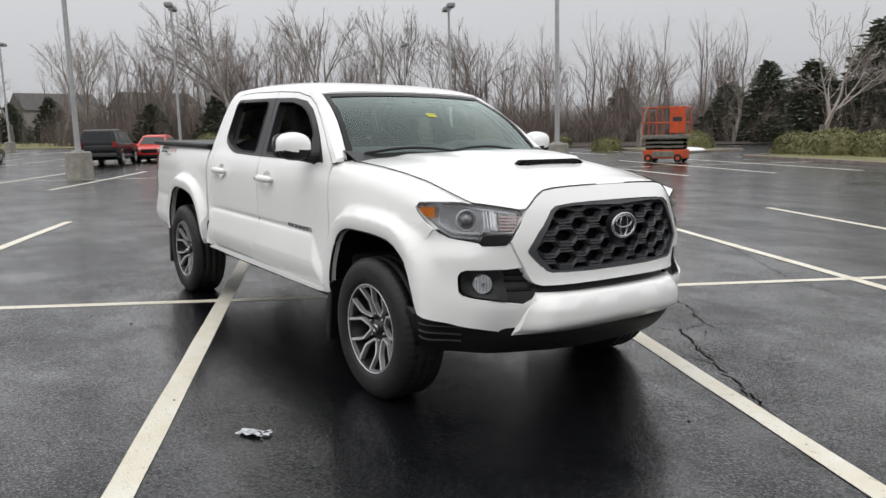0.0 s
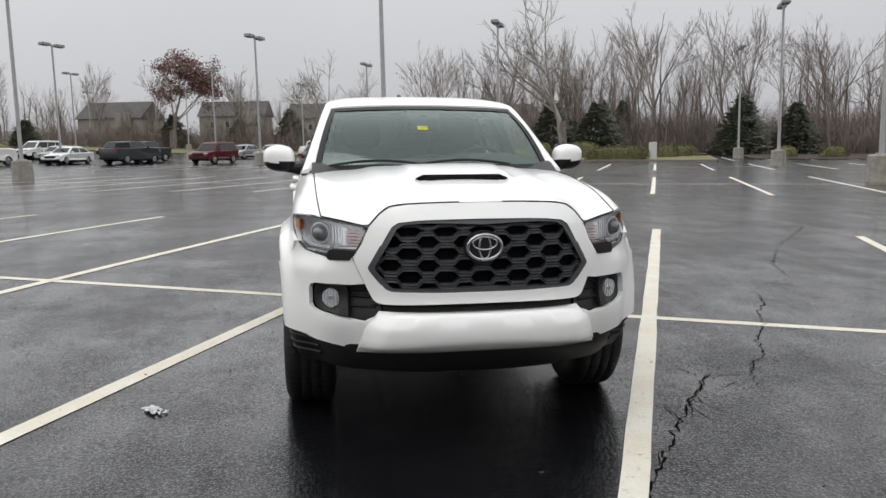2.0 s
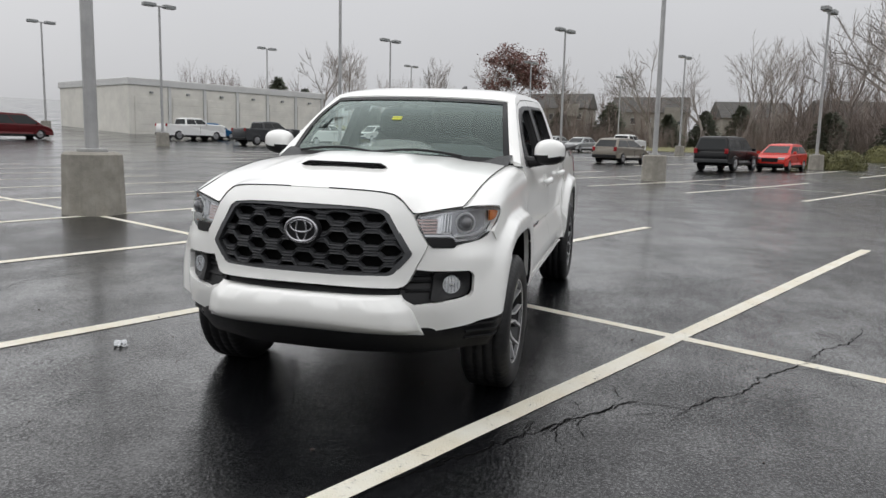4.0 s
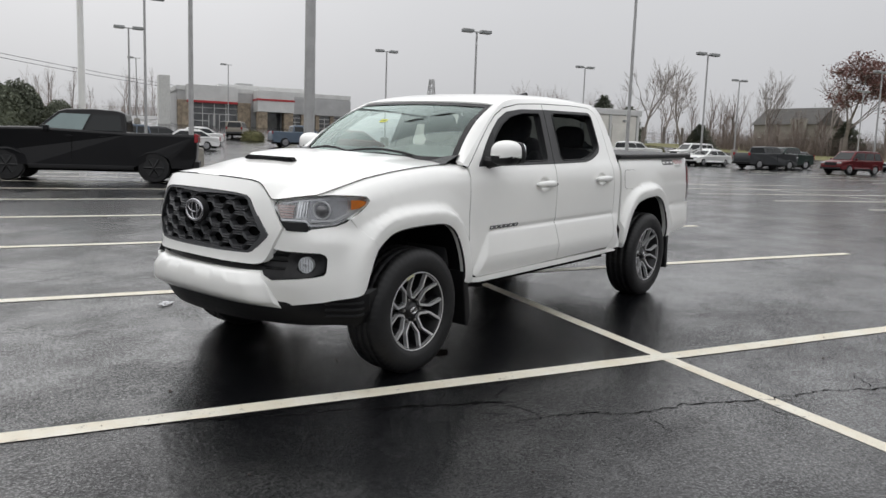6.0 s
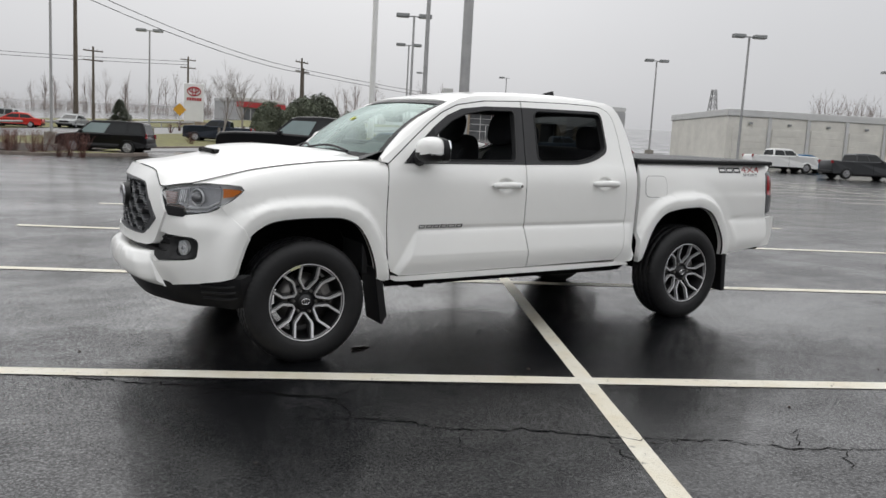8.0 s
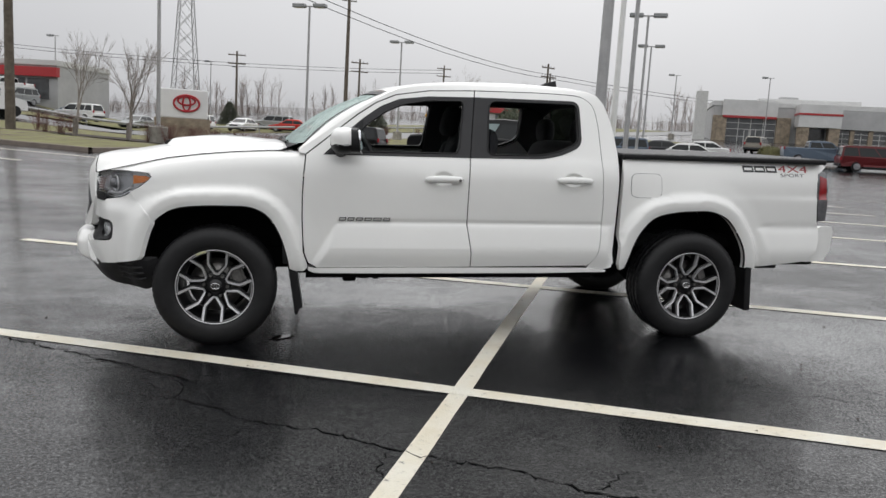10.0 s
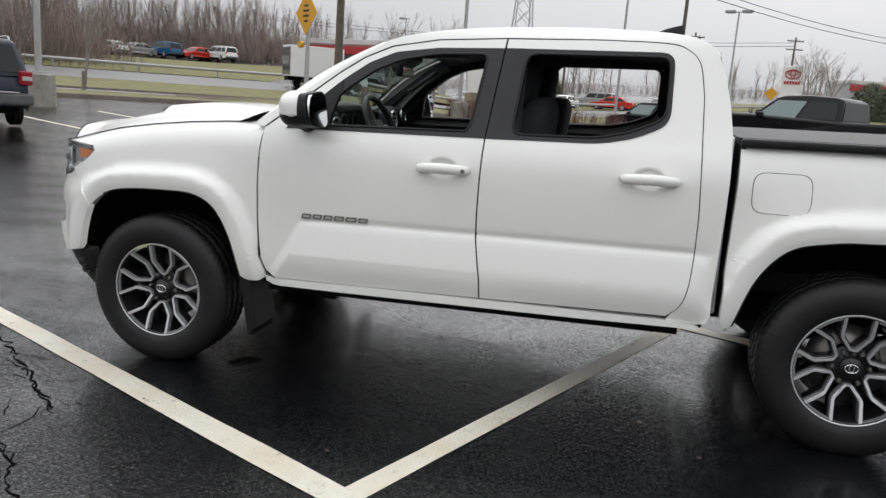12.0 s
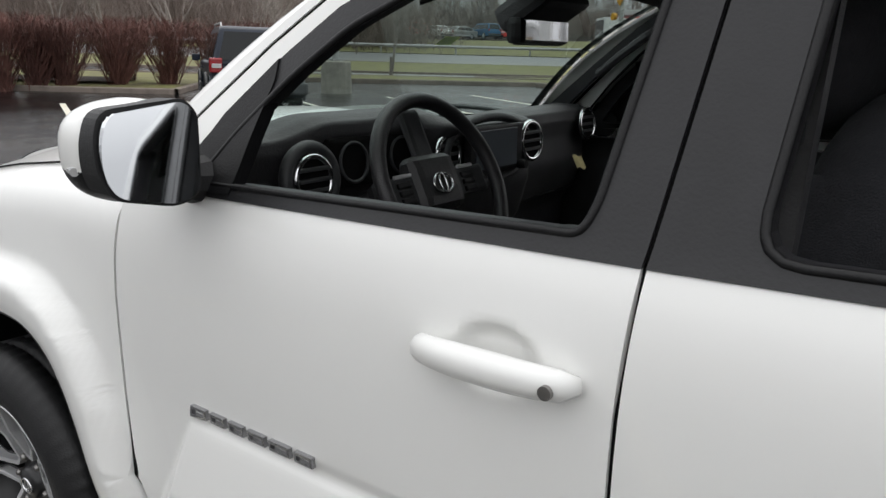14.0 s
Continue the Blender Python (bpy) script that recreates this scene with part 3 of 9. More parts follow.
TREES = [tree("bare_tree", tree_meshes(31 + k, 10.0, 0.011, (0.8, 0.95, 1.1, 0.7)[k], (0.26, 0.3, 0.24, 0.33)[k]), "tall bare grey-brown deciduous tree in winter", "bare trees") for k in range(4)]
PLACES = [(-52.7, 19.1, 12.6, 2), (-61, 31, 12.5, 0), (-58, 37, 12.0, 1), (-66, 25, 11.0, 3), (-70, 18, 10.5, 0), (-64, 42, 12.5, 3), (-56, 46, 11.0, 0), (-52, 52, 9.0, 1), (-46, 56, 8.0, 3), (-74, 10, 10.5, 1),
          (-80, 2, 10.0, 2), (-84, 14, 11, 3), (-90, -8, 9.0, 0), (-96, -2, 9.5, 1), (-92, 8, 10.0, 2), (-98, -20, 9.5, 0), (-101, -29, 9.5, 3), (-96, -38, 10.5, 1), (-104, -44, 10.5, 2), (-88, -40, 10.0, 0),
          (-94, -26, 8.0, 3), (-110, -12, 9.0, 2), (-62, 54, 10.0, 2), (-70, 48, 12.0, 1), (-78, 36, 12.5, 0), (-84, 28, 12.0, 2), (-14.2, 32.6, 7.4, 2), (-31.0, 39.4, 7.2, 0), (-36, 58, 8.0, 1), (-26, 60, 7.5, 3), (-14, 58, 8.0, 0), (-5, 52, 8, 1),
          (10.4, -29.0, 4.7, 3), (8.4, -29.6, 4.7, 0), (-12, -58, 7.0, 1), (-17, -69, 6.2, 0), (16.4, -14.6, 3.6, 1), (21.3, -23, 4.2, 3), (-52, -42.5, 4.2, 1), (-62, -37.5, 4.0, 0), (-68, -34.5, 4.0, 3),
          (24.5, -15.2, 4.6, 0), (27.5, -20.5, 4.4, 2), (31.5, -14.0, 5.0, 1), (38, -20, 5.5, 3), (33, -27, 4.6, 0)]
for i, (x, y, h, k) in enumerate(PLACES):
    h *= (1.14 if h >= 9.0 else 1.0) * (1.35 if x < -45 else 1.0)
    x, y = out(x, y)
    m_ = on(x, y, (i * 77) % 360) @ Matrix.Scale(h / 10.0, 4)
    c = copy_thing(TREES[k], m_)
    c.matrix_basis = m_
for k, (x, y, h) in enumerate(((-88, 30, 12), (-100, 15, 11), (-104, 30, 11), (-76, 44, 12))):
    TREES[k].matrix_world = on(*out(x, y), 40 * k) @ Matrix.Scale(1.35 * h / 10.0, 4)
RED = tree("red_leaved_tree", tree_meshes(77, 10.0, 0.012, 1.05, 0.2, 46), "oak with dry reddish-brown leaves still on", "", M_RUST)
RED.matrix_world = on(*out(-88, -16.6)) @ Matrix.Diagonal((1.9, 1.9, 1.5, 1))


def evergreen_meshes(seed, height, width, tiers=26, per=30):
    rng = random.Random(seed)
    lv, lf = [], []
    for i in range(tiers):
        f = i / tiers
        z = height * (0.06 + 0.93 * f)
        r = width * (1 - f) ** 0.8 * rng.uniform(0.7, 1.12) + 0.06
        lop = rng.uniform(0, 6.283)
        for k in range(int(per * (1 - 0.75 * f)) + 4):
            a = lop + rng.gauss(0, 1.6)
            out = r * rng.uniform(0.3, 1.22)
            c = Vector((math.cos(a) * out, math.sin(a) * out, z + rng.gauss(0, 0.16) - 0.28 * out))
            d = Vector((math.cos(a), math.sin(a), rng.uniform(-0.55, 0.45))).normalized()
            s = d.cross(Vector((0, 0, 1))).normalized()
            ln, w = rng.uniform(0.3, 0.6) * width * 0.36, rng.uniform(0.08, 0.16) * width * 0.55
            q = len(lv)
            up = Vector((0, 0, rng.uniform(-0.05, 0.12)))
            lv += [tuple(c - s * w), tuple(c + d * ln * 0.5 + up), tuple(c + d * ln), tuple(c + s * w), tuple(c + d * ln * 0.45 - Vector((0, 0, 0.1)))]
            lf += [(q, q + 1, q + 3), (q + 1, q + 2, q + 3), (q, q + 4, q + 2)]
    tv, tf = [], []
    for i, (r, z) in enumerate(((0.12, -0.1), (0.09, height * 0.5), (0.02, height * 0.97))):
        tv += [(r * math.cos(j), r * math.sin(j), z) for j in (0, 1.257, 2.513, 3.77, 5.027)]
    for i in range(2):
        tf += [(i * 5 + j, i * 5 + (j + 1) % 5, i * 5 + 5 + (j + 1) % 5, i * 5 + 5 + j) for j in range(5)]
    return (tv, tf), (lv, lf)


EVER = []
for k in range(2):
    root = thing("evergreen_tree", Matrix.Identity(4), "dark green conifer with drooping boughs", "tree", "evergreen trees")
    a_m, b_m = evergreen_meshes(51 + k, 6.0, 1.9 + 0.4 * k, 40, 105)
    raw("trunk", *a_m, M_BARK, root)
    raw("crown", *b_m, M_EVERG, root)
    EVER.append(root)
for i, (x, y, h, k) in enumerate(((-19.7, 41.6, 5.6, 1), (-24.5, 44.6, 5.6, 0), (-16.5, 43.2, 6.6, 1), (-29, 47, 5.0, 0), (-13, 44, 6.5, 0), (-60, 20.5, 6.2, 1), (-63, 23.5, 5.0, 0), (-66, 16.5, 5.4, 1), (-51, 33.5, 6.2, 1), (-49.5, 37.2, 6.6, 0), (-58, 24, 6.4, 1), (-38, 46, 5.4, 1),
                                  (-94, 4, 5.0, 1), (-96, 8.5, 5.2, 0), (-93, -3, 5.2, 1), (-95, -9.5, 4.6, 0), (-92, -17, 4.5, 1), (-98, 13, 5.6, 1), (-97, 18, 5.0, 0), (-92, -44, 5.5, 0), (-96, -50, 6.5, 1), (-84, -31, 3.6, 1),
                                  (-31, -84, 3.6, 1), (-8, -86, 3.2, 0), (14, -96, 3.2, 1), (10, -98, 3.4, 0), (17, -99, 3.0, 1))):
    h *= (1.0 if y <= 15 else 0.78 if x < -45 else 1.5) * (1.35 if x < -45 else 1.0)
    if y > 15 and x > -45:
        x, y = 5 + 1.42 * (x - 5), -2.8 + 1.42 * (y + 2.8)
    x, y = out(x, y)
    m_ = on(x, y, i * 67) @ Matrix.Diagonal((h / 6.0 * (1.1 + 0.12 * (i % 4)), h / 6.0 * (1.5 - 0.11 * (i % 3)), h / 6.0 * (0.8 + 0.09 * (i % 3)), 1))
    copy_thing(EVER[k], m_).matrix_basis = m_
EVER[0].matrix_world, EVER[1].matrix_world = on(*out(-62, 28), 10) @ Matrix.Scale(1.1, 4), on(*out(-72, 30), 80) @ Matrix.Scale(1.2, 4)


def woods(name, spots, seed, hmin, hmax, label, brush=0, tall=5.0):
    """Far bare woods: many thin trees over a thicket of saplings, as one mass."""
    rng = random.Random(seed)
    vs, fs = [], []
    for x, y in spots:
        h = rng.uniform(hmin, hmax) * rng.uniform(0.75, 1.0)
        p = Vector((x, y, gz(x, y) - 0.2))
        d = Vector((rng.gauss(0, 0.05), rng.gauss(0, 0.05), 1)).normalized()
        axis = [p + d * h * f + Vector((rng.gauss(0, 0.012), rng.gauss(0, 0.012), 0)) * h for f in (0.0, 0.3, 0.52, 0.72)]
        rod(vs, fs, axis, [h * 0.012, h * 0.0095, h * 0.006, 0.02])
        for k in range(12):
            f = 0.3 + 0.70 * (k + rng.random()) / 12
            base = axis[0].lerp(axis[-1], f)
            e = lean(d, (0.95 - 0.5 * f) * rng.uniform(0.35, 1.15), rng)
            ln = h * rng.uniform(0.24, 0.42) * (1.1 - 0.3 * f)
            mid = base + e * ln * 0.5
            e2 = (e + Vector((rng.gauss(0, 0.2), rng.gauss(0, 0.2), 0.25))).normalized()
            end = mid + e2 * ln * 0.5
            rod(vs, fs, [base, mid, end], [0.036, 0.022, 0.010])
            for _ in range(17):
                c = base.lerp(end, rng.uniform(0.2, 1.0))
                sliver(vs, fs, c, lean(e2, rng.uniform(0.25, 0.85), rng), ln * rng.uniform(0.2, 0.6), 0.012)
        for _ in range(brush):
            bx, by = x + rng.gauss(0, 3.2), y + rng.gauss(0, 3.2)
            base = Vector((bx, by, gz(bx, by) - 0.1))
            hh_ = rng.uniform(0.25, 1.0) * tall
            for _ in range(6):
                d = lean(Vector((0, 0, 1)), rng.uniform(0.03, 0.5), rng)
                ln = hh_ * rng.uniform(0.5, 1.1)
                sliver(vs, fs, base, d, ln, rng.uniform(0.03, 0.075))
                for _ in range(2):
                    sliver(vs, fs, base + d * ln * rng.uniform(0.25, 0.75), lean(d, rng.uniform(0.4, 0.8), rng), hh_ * rng.uniform(0.2, 0.45), 0.02)
    ob = raw(name, vs, fs, M_BRUSH, kind="stuff")
    return tagged(ob, label, "woods")


rng = random.Random(5)


def along(pts, depth, count):
    out = []
    for _ in range(count):
        f = rng.random() * (len(pts) - 1)
        i = int(f)
        a, b = Vector(pts[i]), Vector(pts[i + 1])
        p = a.lerp(b, f - i)
        nrm = Vector((-(b - a).y, (b - a).x)).normalized()
        q = p + nrm * rng.uniform(0, depth)
        out.append((q.x, q.y))
    return out


woods("bare_woods", along([(-47, 71), (-62, 64), (-76, 44), (-86, 26), (-102, 16)][::-1], 18, 175), 8, 9.5, 18.0, "dense bare brown winter woods behind the lot", 72, 7.0)
woods("bare_woods", along([(18, 54), (-10, 57), (-30, 65), (-46, 71)][::-1], 16, 150), 18, 5.5, 10.0, "low bare thicket of brown saplings behind the lot", 80, 6.0)
woods("bare_woods", along([(-116, 3), (-119, -16), (-123, -46)], -8, 50), 14, 5.0, 10.0, "low bare thicket before distant houses", 40)
woods("bare_woods", along([(-114, 30), (-140, 8), (-149, -27), (-149, -67), (-133, -89)], -26, 160), 9, 8.0, 13.5, "bare grey-brown woods behind the houses", 16)
def bank_xy(s, w):
    return 0.643 * s + 0.766 * w, -0.766 * s + 0.643 * w


woods("bare_woods", [bank_xy(rng.uniform(66, 92), rng.uniform(3, 85)) for _ in range(250)], 10, 11, 18.0, "dense bare brown woods on the bank beyond the road", 52, 7.0)
woods("bare_woods", [bank_xy(rng.uniform(96, 116), rng.uniform(-24, 4)) for _ in range(90)], 11, 7, 12, "bare brown woods behind a hillside car park", 45)
woods("bare_woods", along([bank_xy(104, 4), bank_xy(118, -14), bank_xy(140, -40), (70, -120), (40, -150), (0, -170), (-40, -170), (-90, -150)], 20, 170), 12, 7, 12.0, "bare brown woods in the distance", 16)


def bush_mesh(seed, rx, ry, rz, count, size, flat=2.5):
    """A clipped shrub: leaves over and inside a rounded block, uneven."""
    rg_ = random.Random(seed)
    vs, fs = [], []
    while len(fs) < count:
        p = Vector((rg_.uniform(-1, 1), rg_.uniform(-1, 1), rg_.uniform(0, 1)))
        n = (abs(p.x) ** flat + abs(p.y) ** flat + abs(p.z) ** flat) ** (1 / flat)
        if n < 1e-3:
            continue
        p = p / n * rg_.uniform(0.86, 1.04)
        c = Vector((p.x * rx, p.y * ry, p.z * rz))
        a, b = Vector((rg_.gauss(0, 1), rg_.gauss(0, 1), rg_.gauss(0, 1))).normalized(), Vector((rg_.gauss(0, 1), rg_.gauss(0, 1), rg_.gauss(0, 1))).normalized()
        s = size * rg_.uniform(0.6, 1.4)
        k = len(vs)
        vs += [tuple(c + a * s), tuple(c + b * s * 0.7), tuple(c - a * s), tuple(c - b * s * 0.7)]
        fs.append((k, k + 1, k + 2, k + 3))
    k = len(vs)
    for i in range(7):
        for j in range(14):
            th, ph = i / 6 * math.pi / 2, j / 14 * 2 * math.pi
            d = Vector((math.cos(ph) * math.cos(th), math.sin(ph) * math.cos(th), math.sin(th)))
            n = (abs(d.x) ** flat + abs(d.y) ** flat + abs(d.z) ** flat) ** (1 / flat)
            d = d / n * 0.88
            vs.append((d.x * rx, d.y * ry, d.z * rz))
    for i in range(6):
        for j in range(14):
            fs.append((k + i * 14 + j, k + i * 14 + (j + 1) % 14, k + (i + 1) * 14 + (j + 1) % 14, k + (i + 1) * 14 + j))
    return vs, fs


pine = thing("pine_tree", on(-25.5, -76), "broad rounded dark green pine", "tree", "pines")
raw("trunk", *evergreen_meshes(61, 4.0, 0.2, 2, 2)[0], M_BARK, pine)
raw("crown", *bush_mesh(9, 2.6, 2.4, 4.3, 4200, 0.16, 1.9), M_EVERG, pine)
for x, y, s in ((-28.2, -78.5, 1.1), (-22.6, -79, 0.85), (-30.5, -74.5, 0.7)):
    m_ = on(x, y, x * 50) @ Matrix.Scale(s, 4)
    copy_thing(pine, m_).matrix_basis = m_
hedge_long = tagged(raw("boxwood_hedge", *bush_mesh(1, 2.6, 0.8, 1.15, 3600, 0.055, 4.0), M_BUSH), "clipped olive-green boxwood hedge block", "hedge", "boxwood hedges")
hedge_long.matrix_world = on(-51.9, 23.2, 84)
hedge_short = tagged(raw("boxwood_bush", *bush_mesh(2, 1.15, 0.95, 1.0, 2200, 0.05, 2.6), M_BUSH), "rounded olive-green boxwood bush", "bush", "boxwood bushes")
hedge_short.matrix_world = on(-25.2, 38.0, 0)
for x, y, s in ((-14.7, 31.3, 1.1), (-12.3, 30.0, 1.2), (-10.4, 30.2, 1.1), (-8.4, 29.6, 1.25), (-38.4, 55.5, 1.15), (-30.8, 36.0, 0.9), (-46.1, 13.7, 1.15), (-46.9, 11.9, 1.15), (-58.5, 30.5, 1.2), (-61.0, 33.0, 1.1), (-64.2, 35.4, 1.1), (-55, 40, 1.0), (-52, 42.5, 1.0), (-46, 46.5, 1.0),
                (-70, 27.0, 1.5), (-72.5, 23.0, 1.5), (-70, -29.5, 1.3), (-72, -27.0, 1.2), (-44.5, -56.5, 1.0), (-41.5, -58.0, 1.0)):
    copy_thing(hedge_short, on(x, y, x * 40) @ Matrix.Scale(s, 4)).matrix_basis = on(x, y, x * 40) @ Matrix.Scale(s, 4)


def twig_bush(seed, height, stems=120, twigs=26):
    """Stems that fan out from one root to a clipped flat top, thick with twigs above."""
    rg_ = random.Random(seed)
    vs, fs = [], []
    for _ in range(stems):
        d = lean(Vector((0, 0, 1)), 0.62 * rg_.random() ** 0.7, rg_)
        p = Vector((rg_.gauss(0, 0.10), rg_.gauss(0, 0.10), -0.03))
        ln = height * rg_.uniform(0.80, 1.0) / max(0.75, d.z)
        mid = p + d * ln * 0.5
        e = (d + Vector((rg_.gauss(0, 0.16), rg_.gauss(0, 0.16), 0.15))).normalized()
        end = mid + e * ln * 0.5
        rod(vs, fs, [p, mid, end], [0.011, 0.008, 0.003])
        for _ in range(twigs):
            f = rg_.uniform(0.0, 1.0) ** 0.7
            c = mid.lerp(end, f) if rg_.random() < 0.9 else p.lerp(mid, rg_.uniform(0.4, 1.0))
            t = lean(e, rg_.uniform(0.3, 1.1), rg_)
            size = rg_.uniform(0.12, 0.36)
            if c.z + t.z * size > height * 1.01:
                size *= 0.4
            sliver(vs, fs, c, t, size, 0.0062)
    return vs, fs


barberry = tagged(raw("barberry_bush", *twig_bush(4, 1.86, 170), M_BARB), "leafless reddish-brown barberry shrub", "bush", "barberry shrubs")
barberry.matrix_world = on(20.6, -8.9, 0)
small_shrub = tagged(raw("barberry_bush", *twig_bush(6, 2.0, 55, 14), M_BARB), "leafless reddish-brown barberry shrub", "bush", "barberry shrubs")
small_shrub.matrix_world = on(12.6, -32.5, 0) @ Matrix.Scale(0.56, 4)
spots = [(21.0, -7.4), (21.7, -6.1), (22.2, -4.8), (23.0, -3.6), (23.6, -2.2), (24.3, -0.9), (19.9, -11.6), (22.6, -9.4), (23.4, -7.6), (24.3, -5.6), (25.2, -3.2), (18.8, -13.9), (21.6, -11.2)]
spots += [(7.8 - 0.95 * i, -31.0 - 0.1 * i + 0.5 * (i % 2)) for i in range(9)] + [(7.2 - 1.1 * i, -33.2) for i in range(7)] + [(11.5, -31.0), (3.0, -44), (-3, -48), (-5, -50), (-9, -54), (-11.5, -76), (-8.5, -80), (-13.5, -82), (14, -36), (13, -38)]
for a, b in zip(spots[:5], spots[1:6]):
    m_ = on((a[0] + b[0]) / 2 + 0.2, (a[1] + b[1]) / 2, 33 * a[0]) @ Matrix.Scale(0.98, 4)
    copy_thing(barberry, m_).matrix_basis = m_
for x, y in ((20.3, -10.2), (19.4, -12.8), (20.8, -8.2), (22.1, -7.0), (22.9, -5.4), (23.9, -3.9)):
    m_ = on(x, y, 51 * x) @ Matrix.Scale(1.0, 4)
    copy_thing(barberry, m_).matrix_basis = m_
for i, (x, y) in enumerate(spots):
    m_ = on(x, y, 70 * i) @ Matrix.Scale(1.08 if i < 13 else 0.56, 4)
    copy_thing(barberry if i < 13 else small_shrub, m_).matrix_basis = m_

# ---- the pickup truck ----
TRUCK_M = Matrix(((0.9997, -0.0002, 0.025, 0), (-0.0002, 0.9999, 0.0155, 0), (-0.025, -0.0155, 0.9996, 0), (0, 0, 0, 1)))


def car_paint(name, color, rough=0.22, flake=0.0, drops=0.0, coat=0.7, spec=0.5):
    """Clear-coated car paint, with fine rain drops and a thin film of road dirt low down."""
    m = material(name, color, rough, flake, 0.015, 1.5, coat=coat, spec=spec)
    nt, nl = m.node_tree.nodes, m.node_tree.links
    b = nt["Principled BSDF"]
    b.inputs["Coat Roughness"].default_value = 0.06
    tc = nt.new("ShaderNodeTexCoord")
    if drops:
        v = nt.new("ShaderNodeTexVoronoi")
        v.inputs["Scale"].default_value = 130.0
        nl.new(tc.outputs["Object"], v.inputs["Vector"])
        r = nt.new("ShaderNodeMapRange")
        r.inputs["From Min"].default_value, r.inputs["From Max"].default_value = 0.05, 0.22
        r.inputs["To Min"].default_value, r.inputs["To Max"].default_value = 1.0, 0.0
        nl.new(v.outputs["Distance"], r.inputs["Value"])
        bp = nt.new("ShaderNodeBump")
        bp.inputs["Strength"].default_value, bp.inputs["Distance"].default_value = drops, 0.001
        nl.new(r.outputs["Result"], bp.inputs["Height"])
        nl.new(bp.outputs["Normal"], b.inputs["Coat Normal"])
    return m


def glass(name, tint, gloss=1.0, rough=0.02, base=0.08, sheen=(0.96, 1.0, 0.98)):
    m = bpy.data.materials.new(name)
    m.use_nodes = True
    nt, nl = m.node_tree.nodes, m.node_tree.links
    nt.clear()
    out = nt.new("ShaderNodeOutputMaterial")
    tr = nt.new("ShaderNodeBsdfTransparent")
    tr.inputs["Color"].default_value = (*tint, 1)
    gl = nt.new("ShaderNodeBsdfGlossy")
    gl.inputs["Roughness"].default_value = rough
    gl.inputs["Color"].default_value = (gloss * sheen[0], gloss * sheen[1], gloss * sheen[2], 1)
    lw = nt.new("ShaderNodeLayerWeight")
    lw.inputs["Blend"].default_value = 0.5
    pw = nt.new("ShaderNodeMath")
    pw.operation = "POWER"
    pw.inputs[1].default_value = 4.5
    nl.new(lw.outputs["Facing"], pw.inputs[0])
    fr = nt.new("ShaderNodeMath")
    fr.operation = "MULTIPLY_ADD"
    fr.inputs[1].default_value, fr.inputs[2].default_value = 0.9, base
    nl.new(pw.outputs[0], fr.inputs[0])
    mx = nt.new("ShaderNodeMixShader")
    nl.new(fr.outputs[0], mx.inputs["Fac"])
    nl.new(tr.outputs[0], mx.inputs[1])
    nl.new(gl.outputs[0], mx.inputs[2])
    nl.new(mx.outputs[0], out.inputs["Surface"])
    return m


M_WHITE = car_paint("white_paint", (0.83, 0.83, 0.81), 0.3, 0.0, 0.15)
M_BLACKP = material("black_plastic", (0.009, 0.009, 0.010), 0.45, 0, 0.15, 20, 0.15, 300, spec=0.3)
M_SATIN = material("satin_black_film", (0.026, 0.026, 0.028), 0.42, 0, 0.1, 8, 0.08, 200, spec=0.32)
M_RUBBER = material("tyre_rubber", (0.013, 0.013, 0.014), 0.5, 0, 0.2, 12, 0.15, 200, spec=0.35)
M_SILVER = material("machined_alloy", (0.64, 0.64, 0.65), 0.30, 0.55, 0.05, 30)
M_FLANGE = material("dull_alloy", (0.34, 0.34, 0.35), 0.4, 0.5, 0.1, 30)
M_TAPE = material("pale_yellow_label", (0.55, 0.55, 0.34), 0.6, 0, 0.1)
M_RIMBLACK = material("black_alloy", (0.014, 0.014, 0.015), 0.3, 0.2, 0.1)
M_CHROME = material("chrome", (0.75, 0.75, 0.76), 0.08, 1.0, 0.02)
M_GRILLE = material("grey_grille", (0.075, 0.077, 0.082), 0.38, 0.25, 0.1, 10)
M_DARK = material("underbody_black", (0.004, 0.004, 0.004), 0.85, 0, 0.2, spec=0.15)
M_STEEL = material("brake_steel", (0.28, 0.27, 0.26), 0.4, 0.9, 0.2, 20)
M_AMBER = material("amber_lens", (0.62, 0.17, 0.02), 0.12, 0, 0.1, 40, coat=0.6)
M_RED = material("red_lens", (0.30, 0.012, 0.018), 0.12, 0, 0.1, 40, coat=0.6)
M_SMOKE = material("smoked_lens", (0.16, 0.16, 0.17), 0.12, 0.3, 0.2, 40, coat=0.6)
M_REFLECT = material("lamp_reflector", (0.90, 0.91, 0.93), 0.18, 0.6, 0.15, 25)
M_LAMPGREY = material("lamp_tray_grey", (0.66, 0.66, 0.67), 0.28, 0.4, 0.1)
M_TRAY = material("grey_lamp_tray", (0.46, 0.46, 0.48), 0.25, 0.5, 0.15, 25)
M_RIB = material("red_tinted_reflector", (0.55, 0.42, 0.40), 0.25, 0.3, 0.1)
M_LAMPDARK = material("lamp_bezel", (0.03, 0.03, 0.032), 0.25, 0, 0.1)
M_TRIM = material("interior_black", (0.038, 0.038, 0.040), 0.55, 0, 0.15, 15, 0.2, 250)
M_TRIM2 = material("interior_grey", (0.04, 0.042, 0.044), 0.5, 0, 0.1, 15, 0.2, 250)
M_FABRIC = material("dark_seat_fabric", (0.02, 0.021, 0.025), 0.9, 0, 0.2, 30, 0.5, 400)
